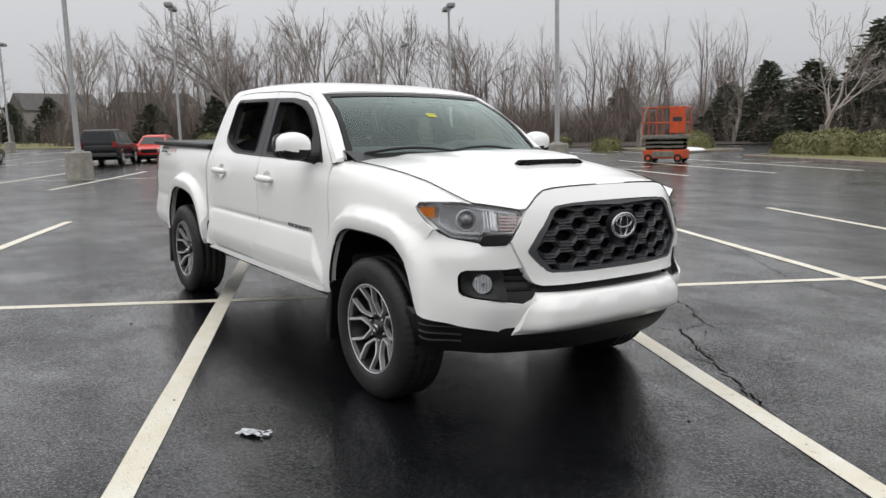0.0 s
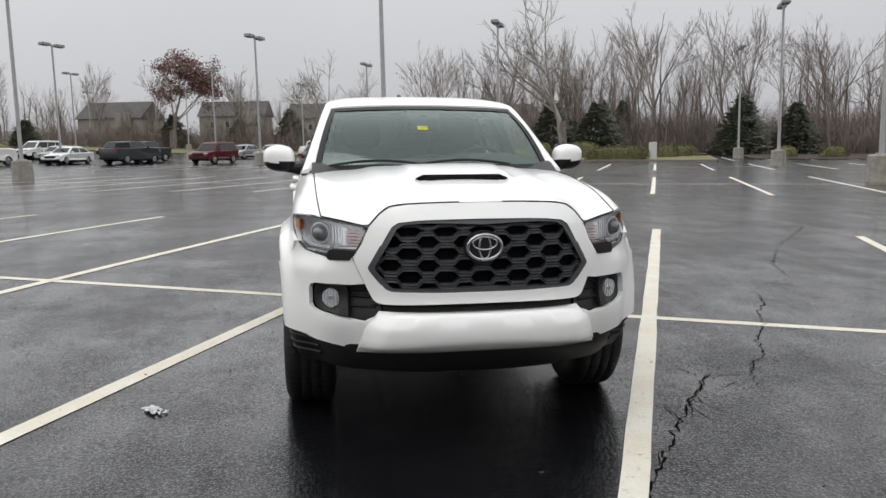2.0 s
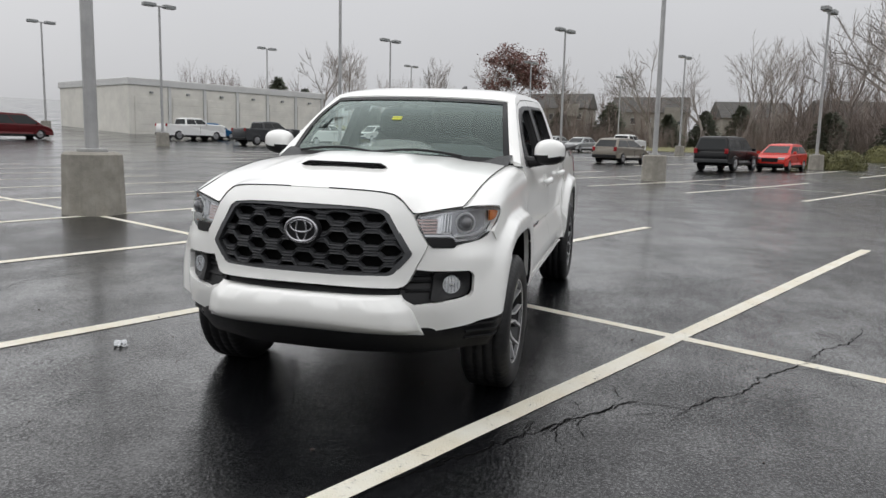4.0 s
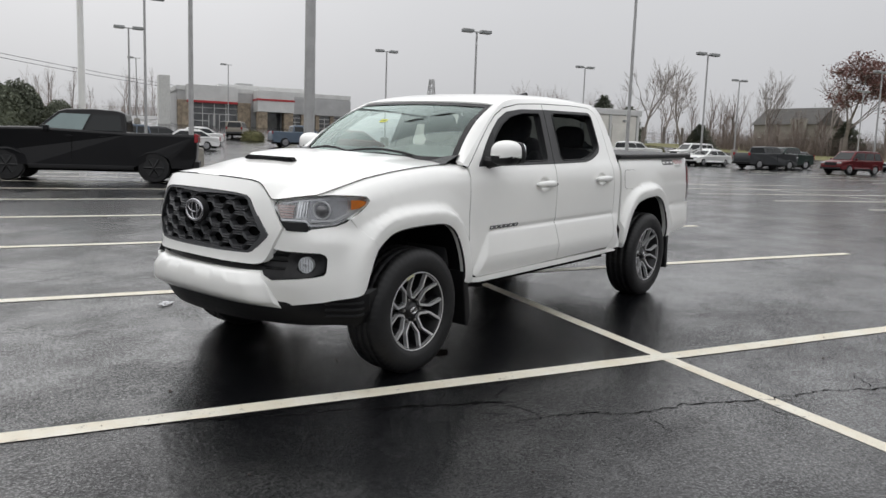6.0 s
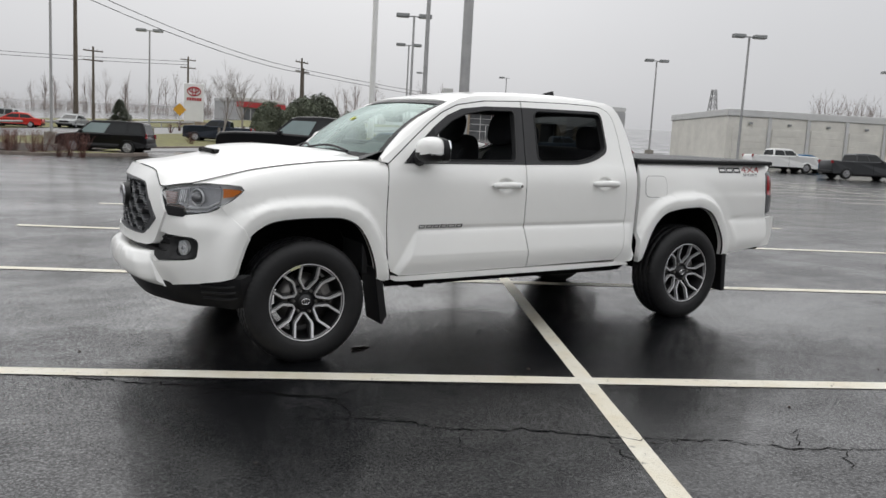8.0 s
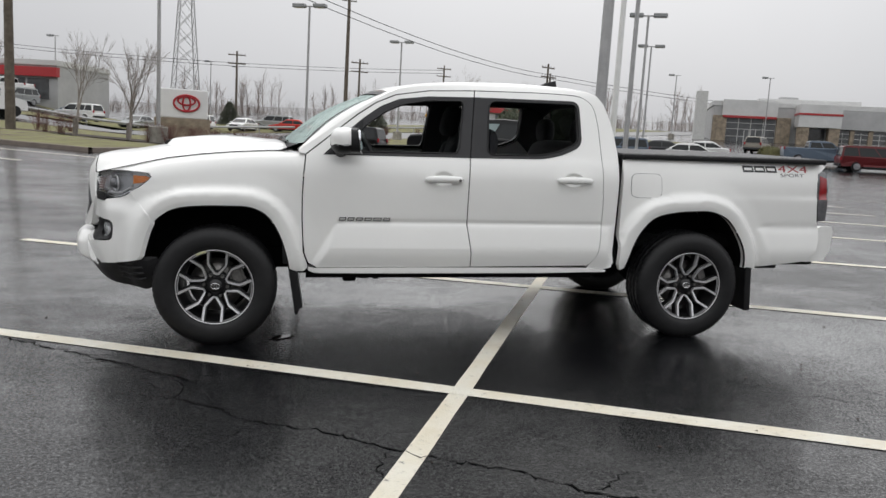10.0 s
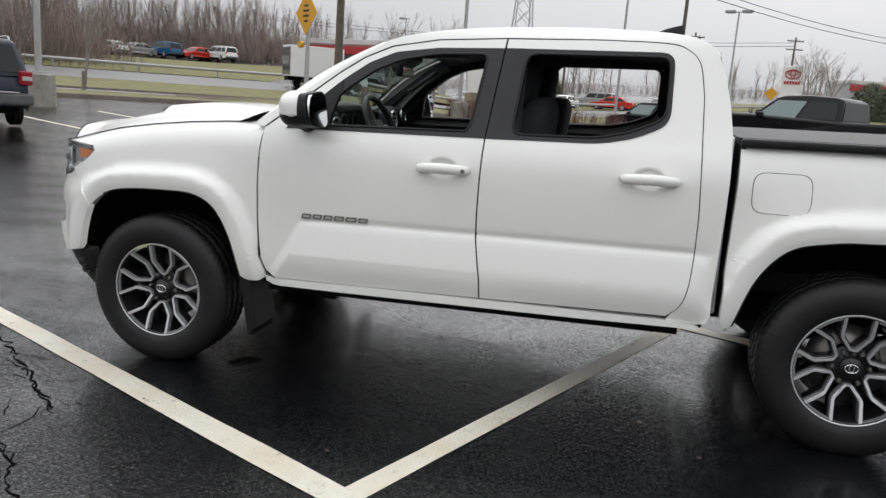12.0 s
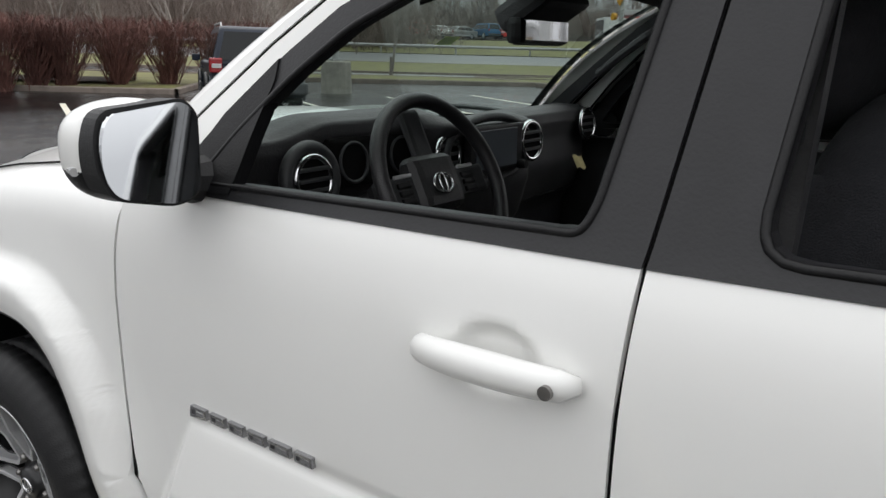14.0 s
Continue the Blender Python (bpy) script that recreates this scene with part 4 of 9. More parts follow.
M_LEATHER = material("black_leather", (0.02, 0.02, 0.021), 0.38, 0, 0.1, 20, 0.25, 300)
M_SCREEN = material("display_off", (0.16, 0.18, 0.20), 0.12, 0, 0.05, 2)
M_GLASS = glass("windshield_glass", (0.60, 0.70, 0.67), 1.0, 0.03, 0.10, (0.80, 0.94, 0.90))
M_PRIVACY = glass("dark_privacy_glass", (0.10, 0.11, 0.11), 1.0, 0.02, 0.06)
M_CLEAR = glass("clear_lens", (0.95, 0.96, 0.97), 0.9, 0.02, 0.05)
M_LETTER = material("dark_chrome_letter", (0.36, 0.36, 0.37), 0.25, 0.7, 0.08)
M_MIRROR = material("mirror_glass", (0.72, 0.74, 0.76), 0.03, 1.0, 0.02)
M_YELLOW = material("yellow_tag", (0.62, 0.66, 0.06), 0.6, 0, 0.05)
M_INK = material("dark_print", (0.03, 0.03, 0.03), 0.5)
M_REDFILM = material("red_decal", (0.42, 0.02, 0.03), 0.35)
M_CLEARPL = material("pale_signal_lens", (0.6, 0.6, 0.6), 0.15, 0.2, 0.1)
M_PAPER = material("yellowed_paper", (0.42, 0.36, 0.16), 0.8, 0, 0.2, 30)
M_VINYL = material("black_tonneau_vinyl", (0.022, 0.022, 0.024), 0.5, 0, 0.2, 6, 0.3, 80)


def spline(pts, n):
    """Points along a smooth curve through pts."""
    p = [np.array(q, float) for q in pts]
    p = [2 * p[0] - p[1]] + p + [2 * p[-1] - p[-2]]
    out = []
    for i in range(1, len(p) - 2):
        for k in range(n):
            t = k / n
            a, b, c, d = p[i - 1], p[i], p[i + 1], p[i + 2]
            out.append(0.5 * (2 * b + (c - a) * t + (2 * a - 5 * b + 4 * c - d) * t * t + (3 * b - a - 3 * c + d) * t ** 3))
    out.append(p[-2])
    return out


def table(pts, n=8):
    q = np.array(spline(pts, n))
    q = q[np.argsort(q[:, 0])]
    return lambda x: float(np.interp(x, q[:, 0], q[:, 1]))


def step(x, a, b):
    t = min(1.0, max(0.0, (x - a) / (b - a)))
    return t * t * (3 - 2 * t)


FRONT_ARCH = [(2.07, 0.40), (2.05, 0.58), (2.01, 0.725), (1.94, 0.815), (1.84, 0.868), (1.71, 0.886), (1.54, 0.89), (1.39, 0.882), (1.285, 0.825), (1.21, 0.70), (1.16, 0.53), (1.15, 0.40)]
REAR_ARCH = [(-1.10, 0.40), (-1.13, 0.52), (-1.20, 0.72), (-1.31, 0.85), (-1.46, 0.893), (-1.60, 0.905), (-1.74, 0.903), (-1.87, 0.85), (-1.97, 0.73), (-2.03, 0.60), (-2.05, 0.40)]
ARCHES = [np.array(spline(a, 10)) for a in (FRONT_ARCH, REAR_ARCH)]


def arch_distance(x, z):
    best = 9.0
    for arch in ARCHES:
        if abs(x - arch[len(arch) // 2][0]) > 0.8:
            continue
        a, b = arch[:-1], arch[1:]
        d = b - a
        p = np.array((x, z))
        t = np.clip(((p - a) * d).sum(1) / (d * d).sum(1), 0, 1)
        best = min(best, float(np.sqrt((((a + d * t[:, None]) - p) ** 2).sum(1)).min()))
    return best


upper_y = table([(0.42, 0.80), (0.47, 0.832), (0.52, 0.852), (0.60, 0.862), (0.70, 0.865), (0.80, 0.867), (0.90, 0.871), (1.0, 0.872), (1.10, 0.866), (1.17, 0.852), (1.215, 0.836),
                 (1.26, 0.815), (1.40, 0.762), (1.55, 0.705), (1.64, 0.668), (1.69, 0.638), (1.73, 0.59)])
plan_y = table([(-2.85, -0.07), (-2.6, -0.04), (-2.2, -0.018), (-1.6, -0.005), (-0.5, 0.0), (1.0, 0.0), (1.6, -0.004), (2.0, -0.008), (2.3, -0.05)])


def bulge(x, z):
    """The lower doors stand out below a ridge; on the front door a slanting crease ends the swelling."""
    if x > 1.1:
        return 0.0
    f = 1.0
    if x > 0.4:
        f = min(1.0, max(0.0, (0.858 + (0.785 - z) * 0.62 - x) / 0.055))
    if -2.28 < x < -1.03:
        f = step(x, -2.12, -2.24) if x < -1.6 else 0.0
    if f == 0:
        return 0.0
    up = min(1.0, max(0.0, (0.785 - z) / 0.16))
    tuck = 0.007 * f * math.exp(-((z - 0.797) / 0.016) ** 2)
    return 0.036 * min(up ** 0.85, f) * (1 - 0.25 * step(z, 0.60, 0.50)) - tuck


def flare(x, z):
    d = arch_distance(x, z)
    w = step(x, 1.92, 2.08)
    return 0.058 * step(d, 0.114 + 0.05 * w, 0.084 - 0.035 * w) * (0.88 + 0.12 * step(d, 0.0, 0.03)) + 0.010 * step(d, 0.24, 0.1)


HANDLES = ((0.16, 1.082), (-0.74, 1.094))


def cup(x, z):
    """The finger recess behind a door handle."""
    for cx, cz in HANDLES:
        r = math.hypot((x - cx - 0.005) / 0.075, (z - cz - 0.003) / 0.050)
        if r < 1.0:
            return -0.020 * step(r, 1.0, 0.55)
    return 0.0


def side_y(x, z):
    return upper_y(z) + plan_y(x) * (1.0 if z > 1.0 else 0.8) + bulge(x, z) + flare(x, z) + cup(x, z)


def left(x, z, out=0.0):
    return Vector((x, side_y(x, z) + out, z))


shoulder_z = table([(1.0, 1.238), (1.3, 1.228), (1.6, 1.205), (1.9, 1.163), (2.1, 1.113), (2.2, 1.090), (2.3, 1.070)])


def fender(x, q):
    """Side surface that rolls over the fender's shoulder."""
    r = 0.10
    z0 = shoulder_z(x) - r
    if q <= z0:
        return left(x, q)
    a = min((q - z0) / r, math.pi / 2)
    e = max(0.0, q - z0 - r * math.pi / 2)
    y0 = side_y(x, z0)
    return Vector((x, y0 - 0.85 * r * (1 - math.cos(a)) - e - 0.02 * a, z0 + r * math.sin(a) + 0.14 * e))


PLAN = np.array(spline([(2.50, 0), (2.492, 0.2), (2.465, 0.36), (2.42, 0.48), (2.36, 0.60), (2.285, 0.705), (2.185, 0.79), (2.06, 0.848), (1.9, 0.866)], 8))
PLAN_S = np.concatenate(([0], np.cumsum(np.sqrt((np.diff(PLAN, axis=0) ** 2).sum(1)))))
front_dx = table([(0.36, -0.05), (0.45, -0.01), (0.55, 0.03), (0.62, 0.045), (0.68, 0.02), (0.72, 0.0), (0.80, 0.0), (0.90, -0.002), (1.0, -0.02), (1.08, -0.045), (1.17, -0.10)])


def s_of_y(y):
    return float(np.interp(y, PLAN[:, 1], PLAN_S))


def s_of_x(x):
    return float(np.interp(-x, -PLAN[:, 0], PLAN_S))


def nose(s, z, out=0.0):
    """The front's surface: s runs round the corner from the middle, z up."""
    k = abs(s)
    x, y = float(np.interp(k, PLAN_S, PLAN[:, 0])), float(np.interp(k, PLAN_S, PLAN[:, 1]))
    x2, y2 = float(np.interp(k + 0.01, PLAN_S, PLAN[:, 0])), float(np.interp(k + 0.01, PLAN_S, PLAN[:, 1]))
    n = Vector((y2 - y, x - x2, 0)).normalized() if k < PLAN_S[-1] - 0.02 else Vector((0, 1, 0))
    fade = 1 - step(y, 0.62, 0.85)
    p = Vector((x + front_dx(z) * fade, y, z)) + n * out
    p.y += flare(p.x, z) * step(y, 0.74, 0.82) + (upper_y(z) - 0.868) * step(y, 0.72, 0.85)
    p.y *= 1 if s >= 0 else -1
    return p


def panel(outer, holes, mapf, outward, thick=0.03, grid=0.05, grid2=None, inward=None, mirror=False, extra=(), relax=0):
    """A body panel: a flat outline with holes, cut into a fine grid, laid on a curved surface, with its edges turned in."""
    bm = bmesh.new()
    loops = []
    for loop in [outer] + list(holes):
        vs = [bm.verts.new((a, b, 0)) for a, b in loop]
        loops.append([bm.edges.new((vs[i], vs[(i + 1) % len(vs)])) for i in range(len(vs))])
    bmesh.ops.triangle_fill(bm, use_beauty=True, use_dissolve=False, edges=[e for l in loops for e in l], normal=(0, 0, 1))
    for axis, g in ((0, grid), (1, grid2 or grid)):
        lo, hi = min(p[axis] for p in outer), max(p[axis] for p in outer)
        for k in range(math.ceil(lo / g), math.floor(hi / g) + 1):
            co, no = [0, 0, 0], [0, 0, 0]
            co[axis], no[axis] = k * g + 1e-4, 1
            bmesh.ops.bisect_plane(bm, geom=bm.verts[:] + bm.edges[:] + bm.faces[:], dist=1e-5, plane_co=co, plane_no=no)
    for axis, values in extra:
        for val in values:
            co, no = [0, 0, 0], [0, 0, 0]
            co[axis], no[axis] = val, 1
            bmesh.ops.bisect_plane(bm, geom=bm.verts[:] + bm.edges[:] + bm.faces[:], dist=1e-5, plane_co=co, plane_no=no)
    bound = [e for e in bm.edges if len(e.link_faces) == 1]
    flat = [(tuple(e.verts[0].co[:2]), tuple(e.verts[1].co[:2])) for e in bound]
    for v in bm.verts:
        v.co = mapf(v.co.x, v.co.y)
    free = [v for v in bm.verts if not v.is_boundary]
    for _ in range(relax):
        bmesh.ops.smooth_vert(bm, verts=free, factor=0.5, use_axis_x=True, use_axis_y=True, use_axis_z=True)
    bm.normal_update()
    way = Vector(outward)
    total = sum((f.normal * f.calc_area() for f in bm.faces), Vector())
    if total.dot(way) < 0:
        bmesh.ops.reverse_faces(bm, faces=bm.faces[:])
    inn = (Vector(inward) if inward else -way.normalized()) * thick
    for p, q in flat:
        a, b = mapf(*p), mapf(*q)
        try:
            bm.faces.new([bm.verts.new(c) for c in (a, b, b + inn, a + inn)])
        except ValueError:
            pass
    if mirror:
        for v in bm.verts:
            v.co.y = -v.co.y
        bmesh.ops.reverse_faces(bm, faces=bm.faces[:])
    for f in bm.faces:
        f.smooth = True
    return bm


def grid_surface(us, vs, f, thick=0.0, inn=(0, 0, -1)):
    """A surface f(u, v) over two lists, with a turned-in rim where thick is given."""
    bm = bmesh.new()
    g = [[bm.verts.new(f(u, v)) for v in vs] for u in us]
    for i in range(len(us) - 1):
        for j in range(len(vs) - 1):
            bm.faces.new((g[i][j], g[i + 1][j], g[i + 1][j + 1], g[i][j + 1])).smooth = True
    if thick:
        rim = [g[i][0] for i in range(len(us))] + [g[-1][j] for j in range(1, len(vs))] + [g[i][-1] for i in range(len(us) - 2, -1, -1)] + [g[0][j] for j in range(len(vs) - 2, 0, -1)]
        d = Vector(inn) * thick
        for a, b in zip(rim, rim[1:] + rim[:1]):
            bm.faces.new([bm.verts.new(c) for c in (a.co, b.co, b.co + d, a.co + d)])
    return bm


def lin(a, b, n):
    return [a + (b - a) * i / (n - 1) for i in range(n)]


def round_poly(poly, r, only=None, n=5):
    """The outline with its corners rounded."""
    out = []
    for i, p in enumerate(poly):
        if only is not None and i not in only:
            out.append(p)
            continue
        p, a, b = np.array(p), np.array(poly[i - 1]), np.array(poly[(i + 1) % len(poly)])
        ua, ub = a - p, b - p
        k = min(r, 0.45 * np.linalg.norm(ua), 0.45 * np.linalg.norm(ub))
        ua, ub = p + ua / np.linalg.norm(ua) * k, p + ub / np.linalg.norm(ub) * k
        out += [tuple((1 - t) ** 2 * ua + 2 * t * (1 - t) * p + t * t * ub) for t in np.linspace(0, 1, n)]
    return out


truck = thing("pickup_truck", TRUCK_M, "white double-cab pickup truck parked across painted stall lines", "pickup truck")
SIDES = (False, True)
CAB_TOP = [(0.52, 1.632), (0.66, 1.553), (0.80, 1.458), (0.93, 1.365), (1.02, 1.302), (1.10, 1.245)]
DOOR_TOP = [(1.052, 1.218), (0.95, 1.298), (0.86, 1.372), (0.72, 1.482), (0.60, 1.562), (0.47, 1.618), (0.25, 1.654), (-0.06, 1.668)]
DOOR_REAR = [(-0.012, 1.23), (-0.004, 1.05), (0.0, 0.90), (0.0, 0.78), (-0.03, 0.60), (-0.032, 0.505)]
REAR_DOOR_TOP = [(-0.068, 1.668)] + [tuple(p) for p in spline([(-0.5, 1.674), (-0.76, 1.667), (-0.85, 1.643), (-0.905, 1.585), (-0.93, 1.45)], 5)]
REAR_DOOR_BACK = [(-0.94, 1.18), (-0.95, 0.95)] + [tuple(p) for p in spline([(-0.95, 0.79), (-0.938, 0.66), (-0.912, 0.57), (-0.86, 0.515)], 4)]
FRONT_EDGE = [(0.98, 0.497), (1.035, 0.525), (1.063, 0.60), (1.072, 0.80), (1.072, 0.94), (1.065, 1.08)]
FW = [(0.835, 1.246), (0.075, 1.254), (0.06, 1.29), (0.02, 1.575), (0.035, 1.596), (0.25, 1.590), (0.42, 1.560), (0.54, 1.508), (0.65, 1.43), (0.75, 1.34)]
FT = [(0.945, 1.222), (-0.0125, 1.226), (-0.0565, 1.627), (0.25, 1.620), (0.45, 1.595), (0.575, 1.542), (0.68, 1.468), (0.79, 1.375), (0.89, 1.275)]
RW = round_poly([(-0.135, 1.252), (-0.50, 1.257), (-0.64, 1.287), (-0.782, 1.35), (-0.784, 1.607), (-0.165, 1.604)], 0.05)
FW = round_poly(FW, 0.03)
RT = [(-0.0185, 1.226), (-0.52, 1.232), (-0.665, 1.262), (-0.804, 1.326), (-0.803, 1.630), (-0.0632, 1.628)]
RT = round_poly(RT, 0.06, (1, 2, 3, 4))


def shrink(poly, d):
    c = np.mean(np.array(poly), axis=0)
    return [tuple(np.array(p) + (c - np.array(p)) / np.linalg.norm(c - np.array(p)) * d) for p in poly]


def handle_bm(cx, cz, m):
    """A pull handle: a bowed bar with a lock cap."""
    bm = bmesh.new()
    n = 14
    pts = []
    for i in range(n + 1):
        t = i / n
        x = cx + 0.122 - 0.244 * t
        pts.append((x, side_y(cx + 0.1, cz) + 0.004 + 0.034 * math.sin(math.pi * min(1, max(0, t))) ** 0.45, cz + 0.004 * math.sin(math.pi * t)))
    add_tube(bm, pts, [0.008] + [0.017 + 0.004 * math.sin(math.pi * i / n) for i in range(1, n)] + [0.010], 10)
    for v in bm.verts:
        v.co.z = cz + (v.co.z - cz) * 1.15
        if m:
            v.co.y = -v.co.y
    for f in bm.faces:
        f.smooth = True
    return bm


def disc(center, radius, normal, n=24, height=0.004, ry=1.0):
    bm = bmesh.new()
    bmesh.ops.create_cone(bm, cap_ends=True, segments=n, radius1=radius, radius2=radius * 0.96, depth=height)
    for v in bm.verts:
        v.co.y *= ry
    q = Vector(normal).to_track_quat("Z", "Y").to_matrix().to_4x4()
    bmesh.ops.transform(bm, matrix=Matrix.Translation(center) @ q, verts=bm.verts)
    return bm


def torus(center, major, minor, normal, n=36, k=8, ry=1.0, up="Y"):
    bm = bmesh.new()
    rings_ = []
    for i in range(n):
        a = 2 * math.pi * i / n
        c = Vector((major * math.cos(a), major * ry * math.sin(a), 0))
        d = Vector((math.cos(a), math.sin(a), 0))
        rings_.append([bm.verts.new(c + minor * (math.cos(2 * math.pi * j / k) * d + math.sin(2 * math.pi * j / k) * Vector((0, 0, 1)))) for j in range(k)])
    for i in range(n):
        for j in range(k):
            bm.faces.new((rings_[i][j], rings_[(i + 1) % n][j], rings_[(i + 1) % n][(j + 1) % k], rings_[i][(j + 1) % k])).smooth = True
    q = Vector(normal).to_track_quat("Z", up).to_matrix().to_4x4()
    bmesh.ops.transform(bm, matrix=Matrix.Translation(center) @ q, verts=bm.verts)
    return bm


def word_slabs(widths, height, gap, mapf, x0, z0, mat_, parent, name, direction=-1, slant=0.0, rise=0.009, stroke=0.26):
    """A row of raised, open blocks that stands for a badge's lettering."""
    x = x0
    for w in widths:
        bm = bmesh.new()
        t = stroke * height

        def at(p, q, h):
            return bm.verts.new(mapf(x + direction * (p + slant * q / height), z0 + q, h))

        outer = ((0, 0), (w, 0), (w, height), (0, height))
        inner = ((t * 0.8, t), (w - t * 0.8, t), (w - t * 0.8, height - t), (t * 0.8, height - t))
        rings = [[at(p, q, h) for p, q in c] for c, h in ((outer, 0.0), (outer, rise), (inner, rise), (inner, 0.0))]
        for a, b in zip(rings, rings[1:]):
            for i in range(4):
                bm.faces.new((a[i], a[(i + 1) % 4], b[(i + 1) % 4], b[i]))
        bmesh.ops.recalc_face_normals(bm, faces=bm.faces[:])
        part(name, bm, mat_, parent)
        x += direction * (w + gap)


def lift_map(m):
    return lambda x, z, out: Vector((x, (side_y(x, z) + out) * (-1 if m else 1), z))


ridge_z = [0.736, 0.754, 0.766, 0.775, 0.781, 0.786, 0.792, 0.797, 0.803, 0.811, 0.819]
cuts = [((0, [cx - 0.075 + 0.0125 * k for k in range(13)]), (1, [cz - 0.05 + 0.01 * k for k in range(12)] + ridge_z)) for cx, cz in HANDLES]
cuts[0] = ((0, cuts[0][0][1] + [0.80 + 0.011 * k for k in range(24)]), (1, cuts[0][1][1] + [0.51 + 0.0125 * k for k in range(18)]))
for m in SIDES:
    sg = -1 if m else 1
    # doors
    front_door_poly = FRONT_EDGE + DOOR_TOP + DOOR_REAR
    fd = part("front_door", panel(front_door_poly, [shrink(FT, 0.012)], left, (0, 1, 0), 0.03, 0.045, 0.025, mirror=m, extra=cuts[0]), M_WHITE, truck)
    rear_door_poly = [(x - 0.007, z) for x, z in reversed(DOOR_REAR)] + REAR_DOOR_TOP + REAR_DOOR_BACK
    rd = part("rear_door", panel(rear_door_poly, [shrink(RT, 0.012)], left, (0, 1, 0), 0.03, 0.045, 0.025, mirror=m, extra=cuts[1]), M_WHITE, truck)
    part("window_trim", panel(FT, [FW], lambda x, z: left(x, z, 0.003), (0, 1, 0), 0.035, 0.05, mirror=m), M_SATIN, fd, "satin black window surround and pillar film")
    part("window_trim", panel(RT, [RW], lambda x, z: left(x, z, 0.003), (0, 1, 0), 0.035, 0.05, mirror=m), M_SATIN, rd, "satin black window surround and pillar film")
    sail = [(0.738, 1.232), (0.915, 1.228), (0.80, 1.366), (0.69, 1.460), (0.688, 1.425), (0.716, 1.33)]
    part("mirror_sail", panel(sail, [], lambda x, z: left(x, z, 0.007), (0, 1, 0), 0.03, 0.03, mirror=m), M_BLACKP, fd)
    for poly, door in ((FW, fd), (RW, rd)):
        c = np.mean(np.array(poly), axis=0)
        loop = [tuple(np.array(p) + (np.array(p) - c) * 0.01) for p in poly]
        bm = bmesh.new()
        ring_pts = []
        for p, q in zip(loop, loop[1:] + loop[:1]):
            for k in range(6):
                t = k / 6
                x, z = p[0] + (q[0] - p[0]) * t, p[1] + (q[1] - p[1]) * t
                ring_pts.append(Vector((x, sg * (side_y(x, z) + 0.002), z)))
        ring_pts.append(ring_pts[0])
        add_tube(bm, ring_pts, 0.0065, 6, False)
        part("window_seal", bm, M_BLACKP, door, smooth=True)
    for cx, cz, door in ((0.16, 1.082, fd), (-0.74, 1.094, rd)):
        part("door_handle", handle_bm(cx, cz, m), M_WHITE, door)
        if door is fd:
            part("key_lock", disc((cx - 0.098, sg * (side_y(cx - 0.1, cz) + 0.0445), cz - 0.001), 0.0095, (0, sg, 0), 18, 0.006), M_STEEL, door)
    # badge letters on the front door, as plain slabs
    word_slabs([0.044, 0.042, 0.042, 0.046, 0.052, 0.043], 0.024, 0.012, lift_map(m), 0.845, 0.802, M_LETTER, fd, "badge_letter", -1, 0.006)
    # black strips in the gaps round the doors, standing in for shade
    for run in ([(x - 0.0035, z) for x, z in [(-0.056, 1.660)] + DOOR_REAR], [(x - 0.001, z + 0.002) for x, z in REAR_DOOR_TOP] + [(x - 0.002, z) for x, z in REAR_DOOR_BACK], [(x + 0.004, z) for x, z in FRONT_EDGE], [(x, z + 0.003) for x, z in DOOR_TOP]):
        pts = [Vector((x, sg * (side_y(x, z) - 0.0125), z)) for x, z in run]
        part("gap_shade_strip", tube(pts, 0.0085, 6), M_DARK, truck)
    # cab side: pillar, roof rail, rear pillar
    gap = 0.007
    cab_poly = ([(1.10, 1.232)] + [(x + gap * 0.8, z + gap * 0.8) for x, z in DOOR_TOP[:-1]] + [(-0.06, 1.674)] + [(x - 0.0045 * step(-x, 0.78, 0.92), z + 0.0050 * step(-x, 0.92, 0.80)) for x, z in REAR_DOOR_TOP[1:]]
                + [(x - 0.0045, z) for x, z in REAR_DOOR_BACK[:-1]] + [(-0.866, 0.508)]
                + [(-0.865, 0.497), (-0.985, 0.490), (-1.018, 0.502), (-1.038, 0.54), (-1.05, 0.80), (-1.06, 1.10), (-1.058, 1.29), (-1.04, 1.42), (-1.015, 1.53), (-0.985, 1.61), (-0.94, 1.672), (-0.88, 1.70)]
                + [(-0.5, 1.718), (0.0, 1.712), (0.3, 1.692), (0.45, 1.663)] + CAB_TOP)
    part("cab_side", panel(cab_poly, [], left, (0, 1, 0), 0.05, 0.045, 0.03, mirror=m), M_WHITE, truck)
    rocker = [(1.036, 0.474), (1.036, 0.498), (0.985, 0.492), (0.5, 0.497), (-0.5, 0.498), (-0.86, 0.497), (-0.985, 0.487), (-1.0, 0.479), (-0.985, 0.470), (-0.5, 0.462), (0.6, 0.458), (1.0, 0.460)]
    part("rocker_panel", panel(rocker, [], lambda x, z: Vector((x, side_y(x, 0.54) - 0.004 - 0.35 * max(0, 0.462 - z), z)), (0, 1, 0), 0.08, 0.08, 0.012, mirror=m), M_WHITE, truck)
    part("pinch_seam", box((-0.92, sg * 0.80 - 0.006, 0.415), (1.05, sg * 0.80 + 0.006, 0.46), 0.003), M_DARK, truck)
    # front fender
    arch_f = [tuple(p) for p in ARCHES[0] if p[1] > 0.50]
    back = [(1.115, 0.50), (1.043, 0.515), (1.071, 0.60), (1.080, 0.80), (1.080, 0.94), (1.073, 1.08), (1.060, 1.222)]
